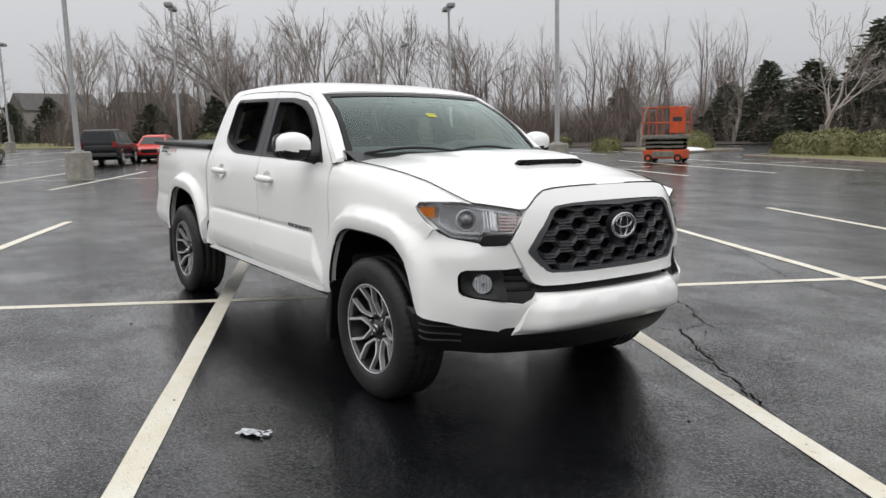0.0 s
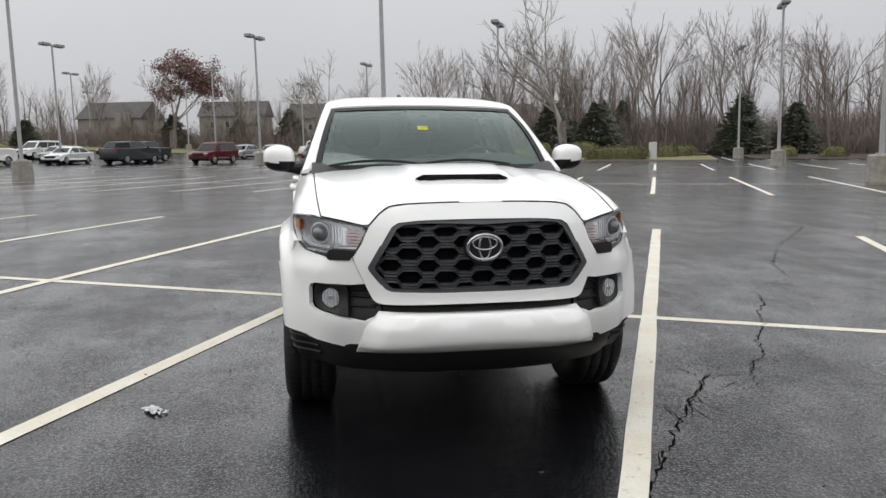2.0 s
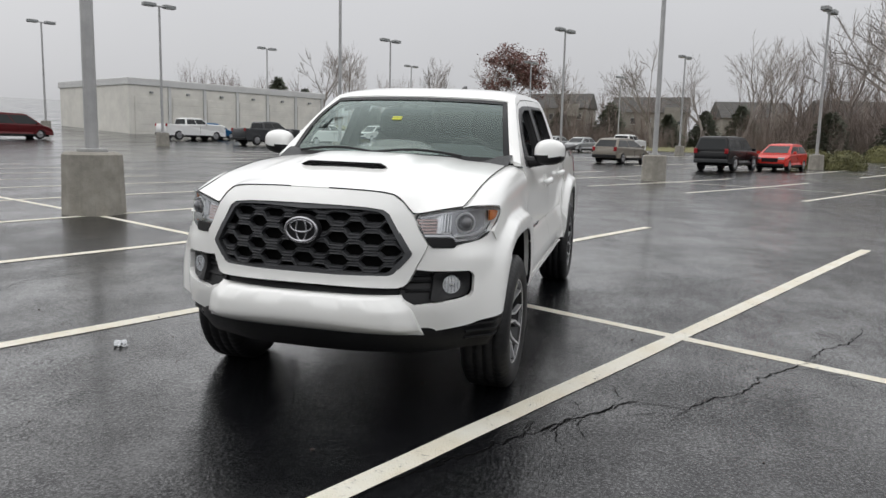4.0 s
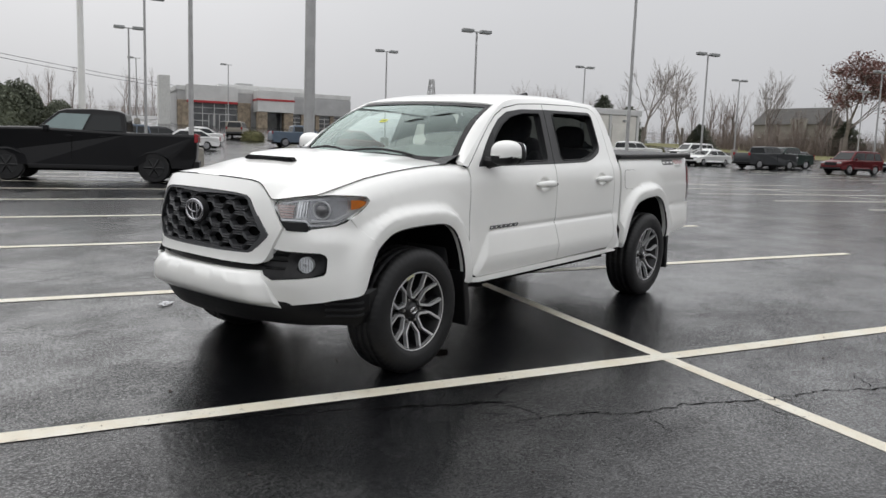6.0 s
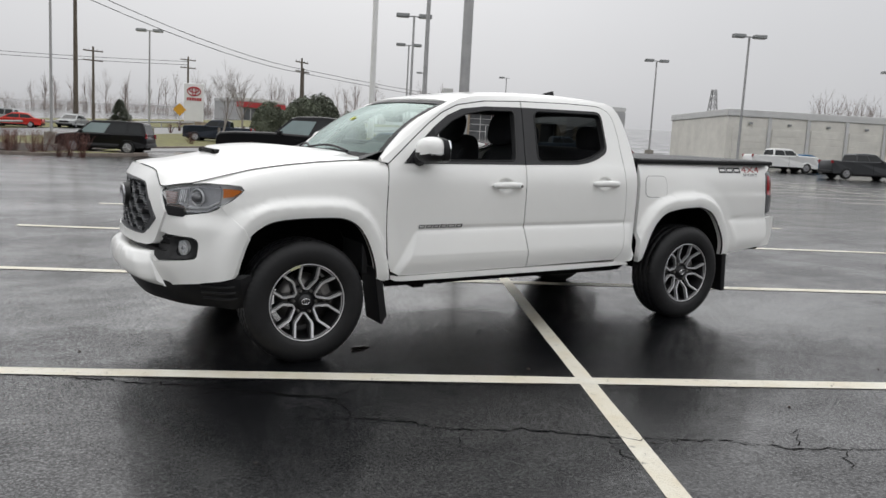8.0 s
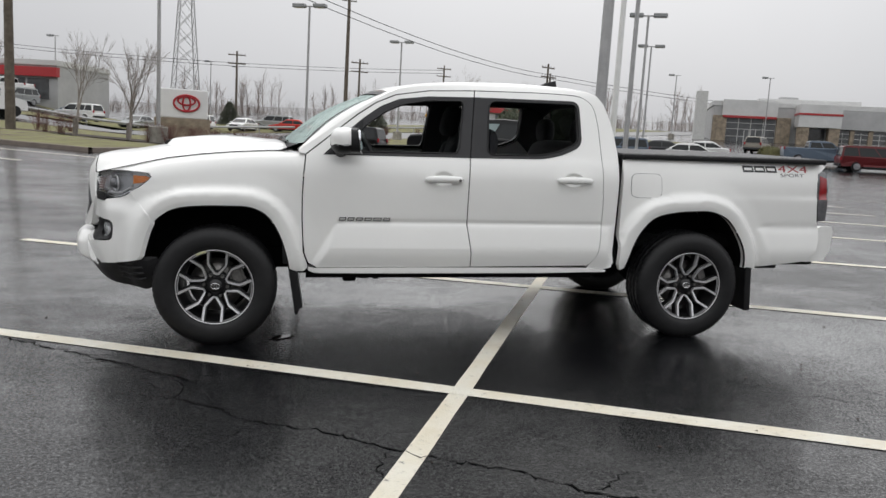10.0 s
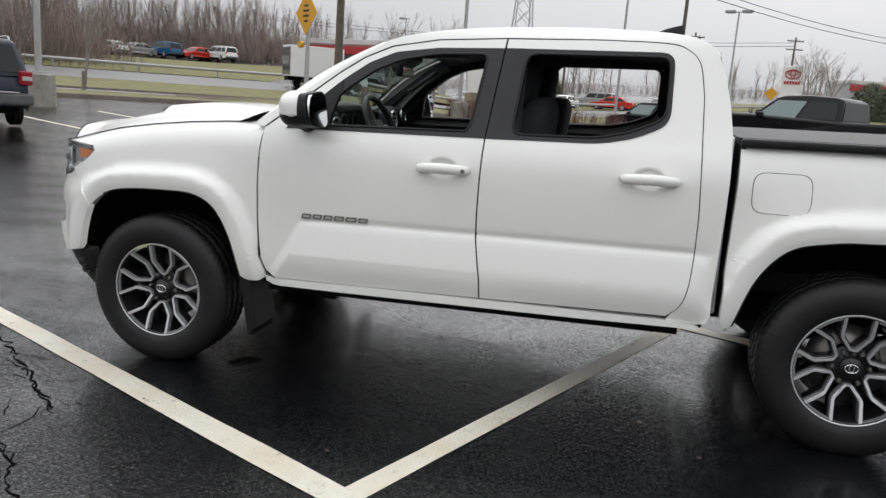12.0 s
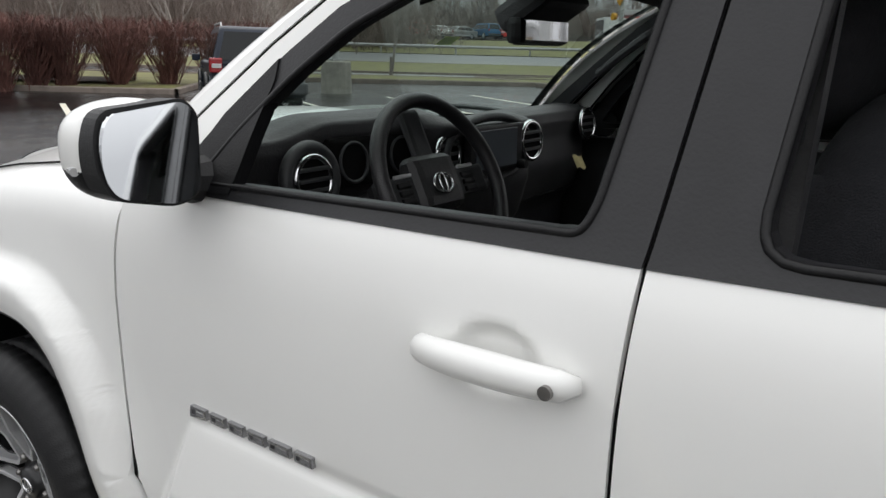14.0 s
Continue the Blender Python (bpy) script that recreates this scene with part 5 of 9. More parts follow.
    seam_q = [(1.115, 1.40), (1.3, 1.395), (1.6, 1.37), (1.9, 1.30), (2.06, 1.235), (2.15, 1.195), (2.22, 1.165), (2.245, 1.148)]
    lampline = [(2.243, 1.134), (2.20, 1.125), (2.15, 1.107), (2.10, 1.092), (2.03, 1.084), (1.985, 1.06), (2.0, 1.035), (2.05, 0.995), (2.115, 0.958)]
    fpoly = [(1.152, 0.490), (1.11, 0.478), (1.06, 0.478), (1.040, 0.492)] + back[1:] + [(1.09, 1.30)] + seam_q + lampline + [(2.075, 0.905), (2.025, 0.835)] + [p for p in arch_f if 1.155 < p[0] < 1.985]
    # outline runs round the opening from the bottom corner
    part("front_fender", panel(fpoly, [], fender, (0, 1, 0.3), 0.04, 0.0125, 0.0125, inward=(0, -1, 0), mirror=m, relax=5), M_WHITE, truck)
    # bed side
    arch_r = [tuple(p) for p in ARCHES[1] if p[1] > 0.50]
    bpoly = ([(-1.092, 0.488), (-1.076, 0.53), (-1.083, 0.80), (-1.093, 1.10), (-1.093, 1.248), (-2.0, 1.262), (-2.66, 1.262), (-2.70, 1.235), (-2.64, 1.19), (-2.615, 1.12), (-2.62, 0.95), (-2.635, 0.83)]
             + [(-2.655, 0.80), (-2.655, 0.70), (-2.63, 0.62), (-2.56, 0.548), (-2.3, 0.52), (-2.09, 0.50), (-2.035, 0.505)] + [p for p in reversed(arch_r)])
    bed = part("bed_side", panel(bpoly, [], left, (0, 1, 0), 0.05, 0.014, 0.0135, mirror=m, relax=5), M_WHITE, truck)
    part("bed_rail_cap", box((-2.66, sg * 0.80 - 0.045, 1.252), (-1.09, sg * 0.80 + 0.045, 1.288), 0.012), M_BLACKP, bed)
    if not m:
        fuel = round_poly([(-1.152, 0.992), (-1.152, 1.155), (-1.375, 1.155), (-1.375, 0.992)], 0.05)
        part("fuel_gap", panel(shrink(fuel, -0.003), [], lambda x, z: left(x, z, 0.0008), (0, 1, 0), 0.001, 0.06), M_DARK, bed)
        fd2 = part("fuel_door", panel(fuel, [], lambda x, z: left(x, z, 0.0022), (0, 1, 0), 0.002, 0.06), M_WHITE, bed)
    word_slabs([0.085, 0.085, 0.085], 0.046, 0.008, lift_map(m), -2.005 if not m else -2.275, 1.185, M_INK, bed, "decal_block", -1, -0.006, 0.002, 0.3)
    for body, size, x0, z0, mat_ in (("4X4", 0.068, (-2.285, -2.005), 1.187, M_REDFILM), ("SPORT", 0.033, (-2.30, -2.10), 1.155, M_INK)):
        cu = bpy.data.curves.new("decal_text", "FONT")
        cu.body, cu.size, cu.extrude, cu.resolution_u = body, size, 0.0, 3
        tmp = bpy.data.objects.new("decal_text", cu)
        scene.collection.objects.link(tmp)
        me = bpy.data.meshes.new_from_object(tmp.evaluated_get(bpy.context.evaluated_depsgraph_get()))
        bpy.data.objects.remove(tmp)
        w_ = max(v.co.x for v in me.vertices)
        for v in me.vertices:
            wide = 0.245 if body == "4X4" else 0.20
            t = v.co.x / w_ * wide
            x = x0[0] - t if not m else x0[1] - 0.245 + t
            z = z0 + v.co.y + 0.003
            v.co = Vector((x, sg * (side_y(x, z) + 0.002), z))
        me.materials.append(mat_)
        ob = new("decal_text", me)
        ob.parent = bed
    # tail lamp
    tl = [(-2.622, 1.185), (-2.65, 1.20), (-2.70, 1.20), (-2.715, 1.10), (-2.72, 0.95), (-2.715, 0.84), (-2.64, 0.84), (-2.625, 0.95), (-2.62, 1.12)]
    lamp = part("tail_lamp", panel(tl, [], lambda x, z: left(x, z, 0.004) - Vector((0, 0.25 * max(0, -2.66 - x), 0)), (0, 1, 0), 0.05, 0.03, mirror=m), M_SMOKE, truck)
    redp = [(-2.636, 1.17), (-2.70, 1.15), (-2.705, 1.0), (-2.63, 1.0)]
    part("red_lens", panel(redp, [], lambda x, z: left(x, z, 0.008) - Vector((0, 0.25 * max(0, -2.66 - x), 0)), (0, 1, 0), 0.006, 0.03, mirror=m), M_RED, lamp)
    # mud flaps
    for fx, tilt in ((1.145, 0.07), (-2.075, 0.03)):
        bm = box((fx - 0.012, sg * 0.80 - (0.125 if sg > 0 else 0.105), 0.19), (fx + 0.012, sg * 0.80 + (0.105 if sg > 0 else 0.125), 0.56), 0.008)
        for v in bm.verts:
            v.co.x += (v.co.x - fx) * 1.1
            v.co.x -= (0.56 - v.co.z) * tilt * 2
            if v.co.z < 0.3 and v.co.x < fx - 0.05:
                v.co.z += 0.04
        part("mud_flap", bm, M_BLACKP, truck)


# hood
hood_c = table([(1.10, 1.262), (1.3, 1.272), (1.6, 1.268), (1.9, 1.240), (2.1, 1.212), (2.25, 1.188), (2.36, 1.163), (2.45, 1.125)])


# where the hood ends in front: the grille surround in the middle, the lamps outside
EDGE_X = table([(0.0, 2.430), (0.2, 2.424), (0.34, 2.408), (0.417, 2.392), (0.465, 2.390), (0.512, 2.384), (0.536, 2.366), (0.63, 2.306), (0.727, 2.245), (0.76, 2.23)], 4)
EDGE_Z = table([(0.0, 1.161), (0.2, 1.159), (0.34, 1.153), (0.417, 1.141), (0.465, 1.108), (0.512, 1.056), (0.536, 1.053), (0.63, 1.071), (0.727, 1.087), (0.76, 1.09)], 4)


def hood_form(x, y):
    k = abs(y)
    zc, ze = hood_c(x), fender(min(x, 2.24), shoulder_z(min(x, 2.24)) - 0.1 + 0.1 * math.pi / 2).z + 0.004
    z = zc - (zc - ze) * (k / 0.75) ** 2.4
    ridge = 0.012 * step(k, 0.50, 0.40) * step(x, 2.30, 1.9)
    scoop = 0.034 * step(x, 1.22, 1.80) * step(x, 1.985, 1.97) * step(k, 0.285, 0.235)
    return z + ridge + scoop


def hood_z(x, y):
    xf, zf = EDGE_X(abs(y)), EDGE_Z(abs(y))
    w = min(1.0, max(0.0, (x - xf + 0.26) / 0.26)) ** 2
    return hood_form(x, y) + (zf - hood_form(xf, y)) * w


def hood_edge(x):
    return float(np.interp(x, [1.10, 1.5, 1.9, 2.1, 2.25], [0.748, 0.748, 0.742, 0.735, 0.724]))


HOOD = [(1.14, -0.746)] + [(1.14 + 0.085 * (1 - (k / 0.7) ** 2), k) for k in lin(-0.68, 0.68, 13)] + [(1.14, 0.746)]
right_edge = [(x, hood_edge(x)) for x in (1.3, 1.5, 1.7, 1.9, 2.05, 2.15, 2.20)]
front_edge = [(EDGE_X(y), y) for y in (0.724, 0.68, 0.63, 0.58, 0.536, 0.512, 0.49, 0.465, 0.44, 0.417, 0.38, 0.34, 0.28, 0.2, 0.1)]
hood_poly = HOOD + right_edge + front_edge + [(EDGE_X(0.0), 0.0)] + [(x, -y) for x, y in reversed(front_edge)] + [(x, -y) for x, y in reversed(right_edge)]
hood = part("hood", panel(hood_poly, [], lambda x, y: Vector((x, y, hood_z(x, y))), (0, 0, 1), 0.05, 0.03, 0.03, inward=(-0.85, 0, -0.5)), M_WHITE, truck)
for sg in (-1, 1):
    edge = [(1.16, hood_edge(1.16))] + right_edge + front_edge
    run = [Vector((x + 0.002, sg * (y + 0.001), hood_z(x, y) + 0.001)) for x, y in edge]
    part("hood_seam", tube(run, 0.0026, 6), M_DARK, hood)
scoop_bm = bmesh.new()
sc = [(-0.20, 1.262), (0.20, 1.262), (0.243, 1.243), (0.205, 1.226), (-0.205, 1.226), (-0.243, 1.243)]
a_ = [scoop_bm.verts.new((2.004, y, z)) for y, z in sc]
b_ = [scoop_bm.verts.new((1.90, y, z)) for y, z in sc]
scoop_bm.faces.new(a_)
for i in range(6):
    scoop_bm.faces.new((a_[i], a_[(i + 1) % 6], b_[(i + 1) % 6], b_[i]))
bmesh.ops.recalc_face_normals(scoop_bm, faces=scoop_bm.faces[:])
part("scoop_opening", scoop_bm, M_DARK, hood, "black slotted hood scoop opening")
for k in range(3):
    part("scoop_slat", box((2.003, -0.20 + 0.015 * abs(k - 1), 1.232 + 0.010 * k), (2.010, 0.20 - 0.015 * abs(k - 1), 1.236 + 0.010 * k), 0.001), M_BLACKP, hood)

# roof
roof_c = table([(0.66, 1.618), (0.55, 1.655), (0.4, 1.698), (0.2, 1.730), (0.0, 1.745), (-0.4, 1.754), (-0.75, 1.740), (-0.86, 1.722), (-0.93, 1.694), (-0.97, 1.664), (-1.02, 1.62)])


def roof_edge(x):
    z = float(np.interp(x, [-0.99, -0.94, -0.88, -0.5, 0.0, 0.3, 0.45, 0.52], [1.61, 1.672, 1.70, 1.718, 1.712, 1.692, 1.663, 1.632]))
    return side_y(x, z), z


def roof_f(x, t):
    ye, ze = roof_edge(min(x, 0.52))
    k = abs(t)
    zc = roof_c(x)
    bow = 0.06 * (1 - k * k) * step(x, 0.3, 0.52) - 0.03 * (1 - k * k) * step(x, -0.85, -0.985)
    return Vector((x + bow, t * ye, zc - (zc - ze) * (0.35 * k ** 2 + 0.65 * k ** 7)))


part("roof", grid_surface([0.52, 0.5, 0.47, 0.42, 0.36, 0.3, 0.2, 0.1, 0.0, -0.1, -0.2, -0.3, -0.4, -0.5, -0.6, -0.7, -0.78, -0.85, -0.9, -0.94, -0.965, -0.985][::-1], lin(-1, 1, 33), roof_f, 0.03), M_WHITE, truck)
fin = bmesh.new()
fpts = [(-0.68, 0.0, 1.742), (-0.77, 0.0, 1.786), (-0.85, 0.0, 1.806), (-0.868, 0.0, 1.705)]
for sgn in (1, -1):
    pass
fa = [fin.verts.new((x, 0.012 if z > 1.75 else 0.03, z)) for x, y, z in fpts]
fb = [fin.verts.new((x, -0.012 if z > 1.75 else -0.03, z)) for x, y, z in fpts]
fin.faces.new(fa)
fin.faces.new(fb[::-1])
for i in range(4):
    fin.faces.new((fa[i], fb[i], fb[(i + 1) % 4], fa[(i + 1) % 4]))
bmesh.ops.recalc_face_normals(fin, faces=fin.faces[:])
part("roof_antenna", fin, M_BLACKP, truck, "black shark fin antenna")


# windshield and rear window
def shield(t, h):
    """t across from -1 to 1, h up from 0 to 1."""
    base = Vector((1.085 + 0.155 * (1 - t * t), 0.745 * t, 1.252 + 0.012 * (1 - t * t)))
    top = Vector((0.525 + 0.06 * (1 - t * t), 0.617 * t, 1.634 + 0.018 * (1 - t * t)))
    p = base.lerp(top, h)
    p.x += 0.035 * math.sin(math.pi * h)
    p.z += 0.035 * math.sin(math.pi * h)
    return p


ws = part("windshield", grid_surface(lin(-0.985, 0.985, 19), lin(0.0, 0.99, 11), lambda t, h: shield(t, h)), M_GLASS, truck, "rain-specked grey-green windshield glass")
ws.visible_shadow = False
band = bmesh.new()
for us, vs in ((lin(-1, 1, 25), [0.93, 0.96, 1.0]), (lin(-1, 1, 25), [-0.03, 0.0, 0.035]), ([-1.0, -0.985, -0.955], lin(0, 1, 15)), ([0.955, 0.985, 1.0], lin(0, 1, 15))):
    join(band, grid_surface(us, vs, lambda t, h: shield(t, h) + Vector((0.004, 0, 0.004))))
part("windshield_surround", band, M_BLACKP, ws, smooth=True)
for m in SIDES:
    sg = -1 if m else 1
    rim_pts = spline(CAB_TOP[::-1], 4)
    n_ = len(rim_pts) - 1

    def pillar_f(h, k):
        x, z = rim_pts[round(h * n_)]
        a = Vector((float(x), sg * (side_y(float(x), float(z)) - 0.001), float(z)))
        b = shield(sg * 1.0, h) + Vector((0.001, 0, 0.001))
        p = a.lerp(b, k)
        return p + Vector((0.35, 0, 0.9)) * 0.010 * math.sin(math.pi * k)

    part("windshield_pillar", grid_surface([i / n_ for i in range(n_ + 1)], [0, 0.25, 0.5, 0.75, 0.93], pillar_f, 0.012), M_WHITE, truck)
cowl = grid_surface(lin(-1, 1, 21), [0, 1], lambda t, k: Vector((1.09 + 0.165 * (1 - t * t) + 0.075 * k, (0.735 - 0.01 * k) * t, 1.246 + 0.008 * (1 - t * t) - 0.012 * k)))
part("cowl", cowl, M_BLACKP, truck)
for t0, t1 in ((-0.15, 0.62), (-0.88, -0.12)):
    pts = [shield(t0 + (t1 - t0) * i / 8, 0.015 + 0.05 * math.sin(math.pi * i / 8)) + Vector((0.014, 0, 0.016)) for i in range(9)]
    part("wiper", tube(pts, 0.008, 6), M_BLACKP, truck)
tag = grid_surface([-0.12, -0.025], [0.50, 0.555], lambda t, h: shield(t, h) + Vector((0.003, 0, 0.003)))
part("window_tag", tag, M_YELLOW, ws, "yellow stock tag on the glass")
bm = bmesh.new()
for k in range(7):
    join(bm, grid_surface([-0.108 + 0.0115 * k, -0.1 + 0.0115 * k], [0.520, 0.533], lambda t, h: shield(t, h) + Vector((0.005, 0, 0.005))))
part("tag_print", bm, M_INK, ws)
bm = box((-0.09, -0.11, -0.035), (0.05, 0.11, 0.03), 0.02)
bmesh.ops.transform(bm, matrix=Matrix.Translation(shield(-0.0, 0.86) - Vector((0.06, 0, 0.045))) @ pose(0, 0, 0, 0, 30, 0), verts=bm.verts)
part("camera_housing", bm, M_TRIM, truck)


def rear_pane(t, h):
    a = Vector((-1.065 - 0.02 * (1 - t * t), 0.70 * t, 1.29))
    b = Vector((-0.985 - 0.03 * (1 - t * t), 0.60 * t, 1.665))
    return a.lerp(b, h)


bm = bmesh.new()
for us, vs in ((lin(-0.97, 0.97, 13), [0.86, 0.95]), (lin(-1.03, 1.03, 13), [-0.05, 0.08]), ([-1.03, -0.86], [0.08, 0.86]), ([0.86, 1.03], [0.08, 0.86])):
    join(bm, grid_surface(us, vs, rear_pane))
part("cab_back", bm, M_WHITE, truck, smooth=True)
rg = part("rear_window", grid_surface(lin(-0.87, 0.87, 9), [0.07, 0.87], lambda t, h: rear_pane(t, h) + Vector((0.006, 0, 0))), M_PRIVACY, truck)
rg.visible_shadow = False
part("cab_back_lower", box((-1.07, -0.775, 0.52), (-1.045, 0.775, 1.29), 0.006), M_WHITE, truck)

# nose: surround, grille, bumper, lamps
M_BADGE = material("dark_chrome", (0.42, 0.42, 0.44), 0.2, 0.9, 0.05)
GR = [(0.0, 1.088), (0.2, 1.086), (0.30, 1.082), (0.385, 1.072), (0.415, 1.052), (0.512, 0.880), (0.519, 0.866), (0.512, 0.850), (0.446, 0.770), (0.42, 0.760), (0.2, 0.757), (0.0, 0.757)]
OUT = [(0.0, 1.158), (0.2, 1.156), (0.34, 1.150), (0.417, 1.138), (0.465, 1.104), (0.512, 1.048), (0.547, 0.968), (0.586, 0.906), (0.575, 0.875), (0.535, 0.790), (0.528, 0.770), (0.504, 0.722), (0.488, 0.708), (0.462, 0.702), (0.2, 0.706), (0.0, 0.707)]


def both(half):
    return half + [(-y, z) for y, z in reversed(half) if y > 0]


def ring_map(y, z):
    k = abs(y)
    p = nose(math.copysign(s_of_y(k), y), z)
    out = 0.012 + 0.022 * step(k, 0.56, 0.40)
    p.x += out
    return p


surround = part("grille_surround", panel(both(OUT), [both(GR)], ring_map, (1, 0, 0), 0.075, 0.035, mirror=False), M_WHITE, truck)


def grille_map(y, z, out=0.0):
    p = nose(math.copysign(s_of_y(abs(y)), y), z)
    p.x += out
    return p


part("grille_back", panel(shrink(both(GR), -0.012), [], lambda y, z: grille_map(y, z, -0.045), (1, 0, 0), 0.01, 0.06), M_DARK, truck)
part("grille_frame", panel(shrink(both(GR), -0.004), [shrink(both(GR), 0.026)], lambda y, z: grille_map(y, z, 0.026), (1, 0, 0), 0.05, 0.05), M_GRILLE, truck)


def inside(y, z, poly):
    c = False
    for (a, b), (p, q) in zip(poly, poly[1:] + poly[:1]):
        if (b > z) != (q > z) and y < (p - a) * (z - b) / (q - b) + a:
            c = not c
    return c


GRP = shrink(both(GR), 0.006)
rows_z = [0.795, 0.848, 0.901, 0.954, 1.007, 1.053]
PITCH = 0.168


def bar_points(r):
    """A grille bar: flat crests and troughs joined by slants."""
    base = rows_z[r]
    pts = []
    pitch = PITCH
    flip = 1 if r % 2 else -1
    k = -4
    while k <= 4:
        c = k * pitch
        up = 0.013 if r < 5 else 0.006
        for dy, dz in ((-pitch / 2 + 0.020, -up), (-0.058, -up), (-0.033, up), (0.033, up), (0.058, -up)):
            pts.append((c + dy, base + dz * flip))
        k += 1
    pts = sorted(set(pts))
    fine = []
    for p, q in zip(pts, pts[1:]):
        n = 3
        for i in range(n):
            fine.append((p[0] + (q[0] - p[0]) * i / n, p[1] + (q[1] - p[1]) * i / n))
    return [p for p in fine if inside(p[0], p[1], GRP)]


for r in range(6):
    pts = bar_points(r)
    if len(pts) < 3:
        continue
    bm = bmesh.new()
    prev = None
    for y, z in pts:
        c = [bm.verts.new(grille_map(y, z + dz, dx)) for dz, dx in ((-0.013, -0.03), (-0.0105, 0.006), (-0.007, 0.011), (-0.001, 0.004), (0.001, 0.004), (0.007, 0.012), (0.0105, 0.006), (0.013, -0.03))]
        if prev:
            for i in range(7):
                bm.faces.new((prev[i], c[i], c[i + 1], prev[i + 1]))
        prev = c
    bmesh.ops.recalc_face_normals(bm, faces=bm.faces[:])
    part("grille_bar", bm, M_GRILLE, truck)
for z0, z1, off in [(rows_z[i], rows_z[i + 1], i) for i in range(5)]:
    # slanted webs that close the cells where neighbouring bars come near
    pitch = PITCH
    for k in range(-4, 5):
        c = k * pitch + (0 if off % 2 else pitch / 2)
        if inside(c, (z0 + z1) / 2, GRP):
            part("grille_web", box((grille_map(c, z0).x - 0.035, c - 0.014, z0 + 0.004), (grille_map(c, z0).x - 0.002, c + 0.014, z1 - 0.004), 0.004), M_GRILLE, truck)

EM = Vector((nose(0, 0.962).x + 0.020, 0, 0.962))
badge = part("front_badge", disc(EM, 0.094, (1, 0, 0), 40, 0.03, 0.80), M_BLACKP, truck, "dark oval badge with chrome ovals")
part("badge_ring", torus(EM + Vector((0.018, 0, 0)), 0.079, 0.0085, (1, 0, 0), 40, 8, 0.72), M_BADGE, badge)
part("badge_oval", torus(EM + Vector((0.018, 0, 0)), 0.026, 0.0055, (1, 0, 0), 32, 8, 2.05), M_BADGE, badge)
part("badge_oval", torus(EM + Vector((0.019, 0, 0.018)), 0.056, 0.0055, (1, 0, 0), 32, 8, 0.52), M_BADGE, badge)

s_ = s_of_y
sx = s_of_x
FOG = [(s_(0.48), 0.64), (s_(0.50), 0.74), (s_(0.53), 0.778), (s_(0.60), 0.778), (s_(0.74), 0.778), (s_(0.765), 0.765), (s_(0.772), 0.74), (s_(0.772), 0.67), (s_(0.765), 0.650), (s_(0.725), 0.636), (s_(0.60), 0.616), (s_(0.55), 0.606)]
BUMP = ([(s_(0.537), 0.786), (s_(0.592), 0.904), (s_(0.603), 0.890), (s_(0.65), 0.887), (s_(0.695), 0.886), (s_(0.708), 0.899), (sx(2.24), 0.908), (sx(2.174), 0.920), (sx(2.13), 0.940), (sx(2.11), 0.957)]
        + [(sx(2.06), 0.898), (sx(2.0), 0.828), (sx(1.984), 0.778)] + [(sx(x), z) for x, z in ((2.008, 0.725), (2.035, 0.64), (2.052, 0.57))]
        + [(sx(2.07), 0.548), (sx(2.11), 0.538), (sx(2.17), 0.520), (s_(0.775), 0.508), (s_(0.713), 0.498), (s_(0.64), 0.482), (s_(0.585), 0.468), (s_(0.572), 0.480)]
        + [(s_(0.555), 0.53), (s_(0.535), 0.588), (s_(0.512), 0.622), (s_(0.490), 0.644), (s_(0.52), 0.634), (s_(0.555), 0.614), (s_(0.60), 0.620), (s_(0.725), 0.638), (s_(0.760), 0.650), (s_(0.769), 0.668), (s_(0.769), 0.745), (s_(0.762), 0.765), (s_(0.745), 0.776), (s_(0.60), 0.777)])
HL = [(s_(0.534), 1.048), (s_(0.63), 1.066), (s_(0.70), 1.077), (s_(0.735), 1.082), (sx(2.176), 1.087), (sx(2.10), 1.086), (sx(2.01), 1.078), (sx(1.985), 1.055), (sx(2.0), 1.035), (sx(2.06), 0.990), (sx(2.12), 0.948), (sx(2.174), 0.922),
      (s_(0.708), 0.902), (s_(0.697), 0.889), (s_(0.601), 0.893), (s_(0.565), 0.944), (s_(0.549), 0.971), (s_(0.518), 1.017)]
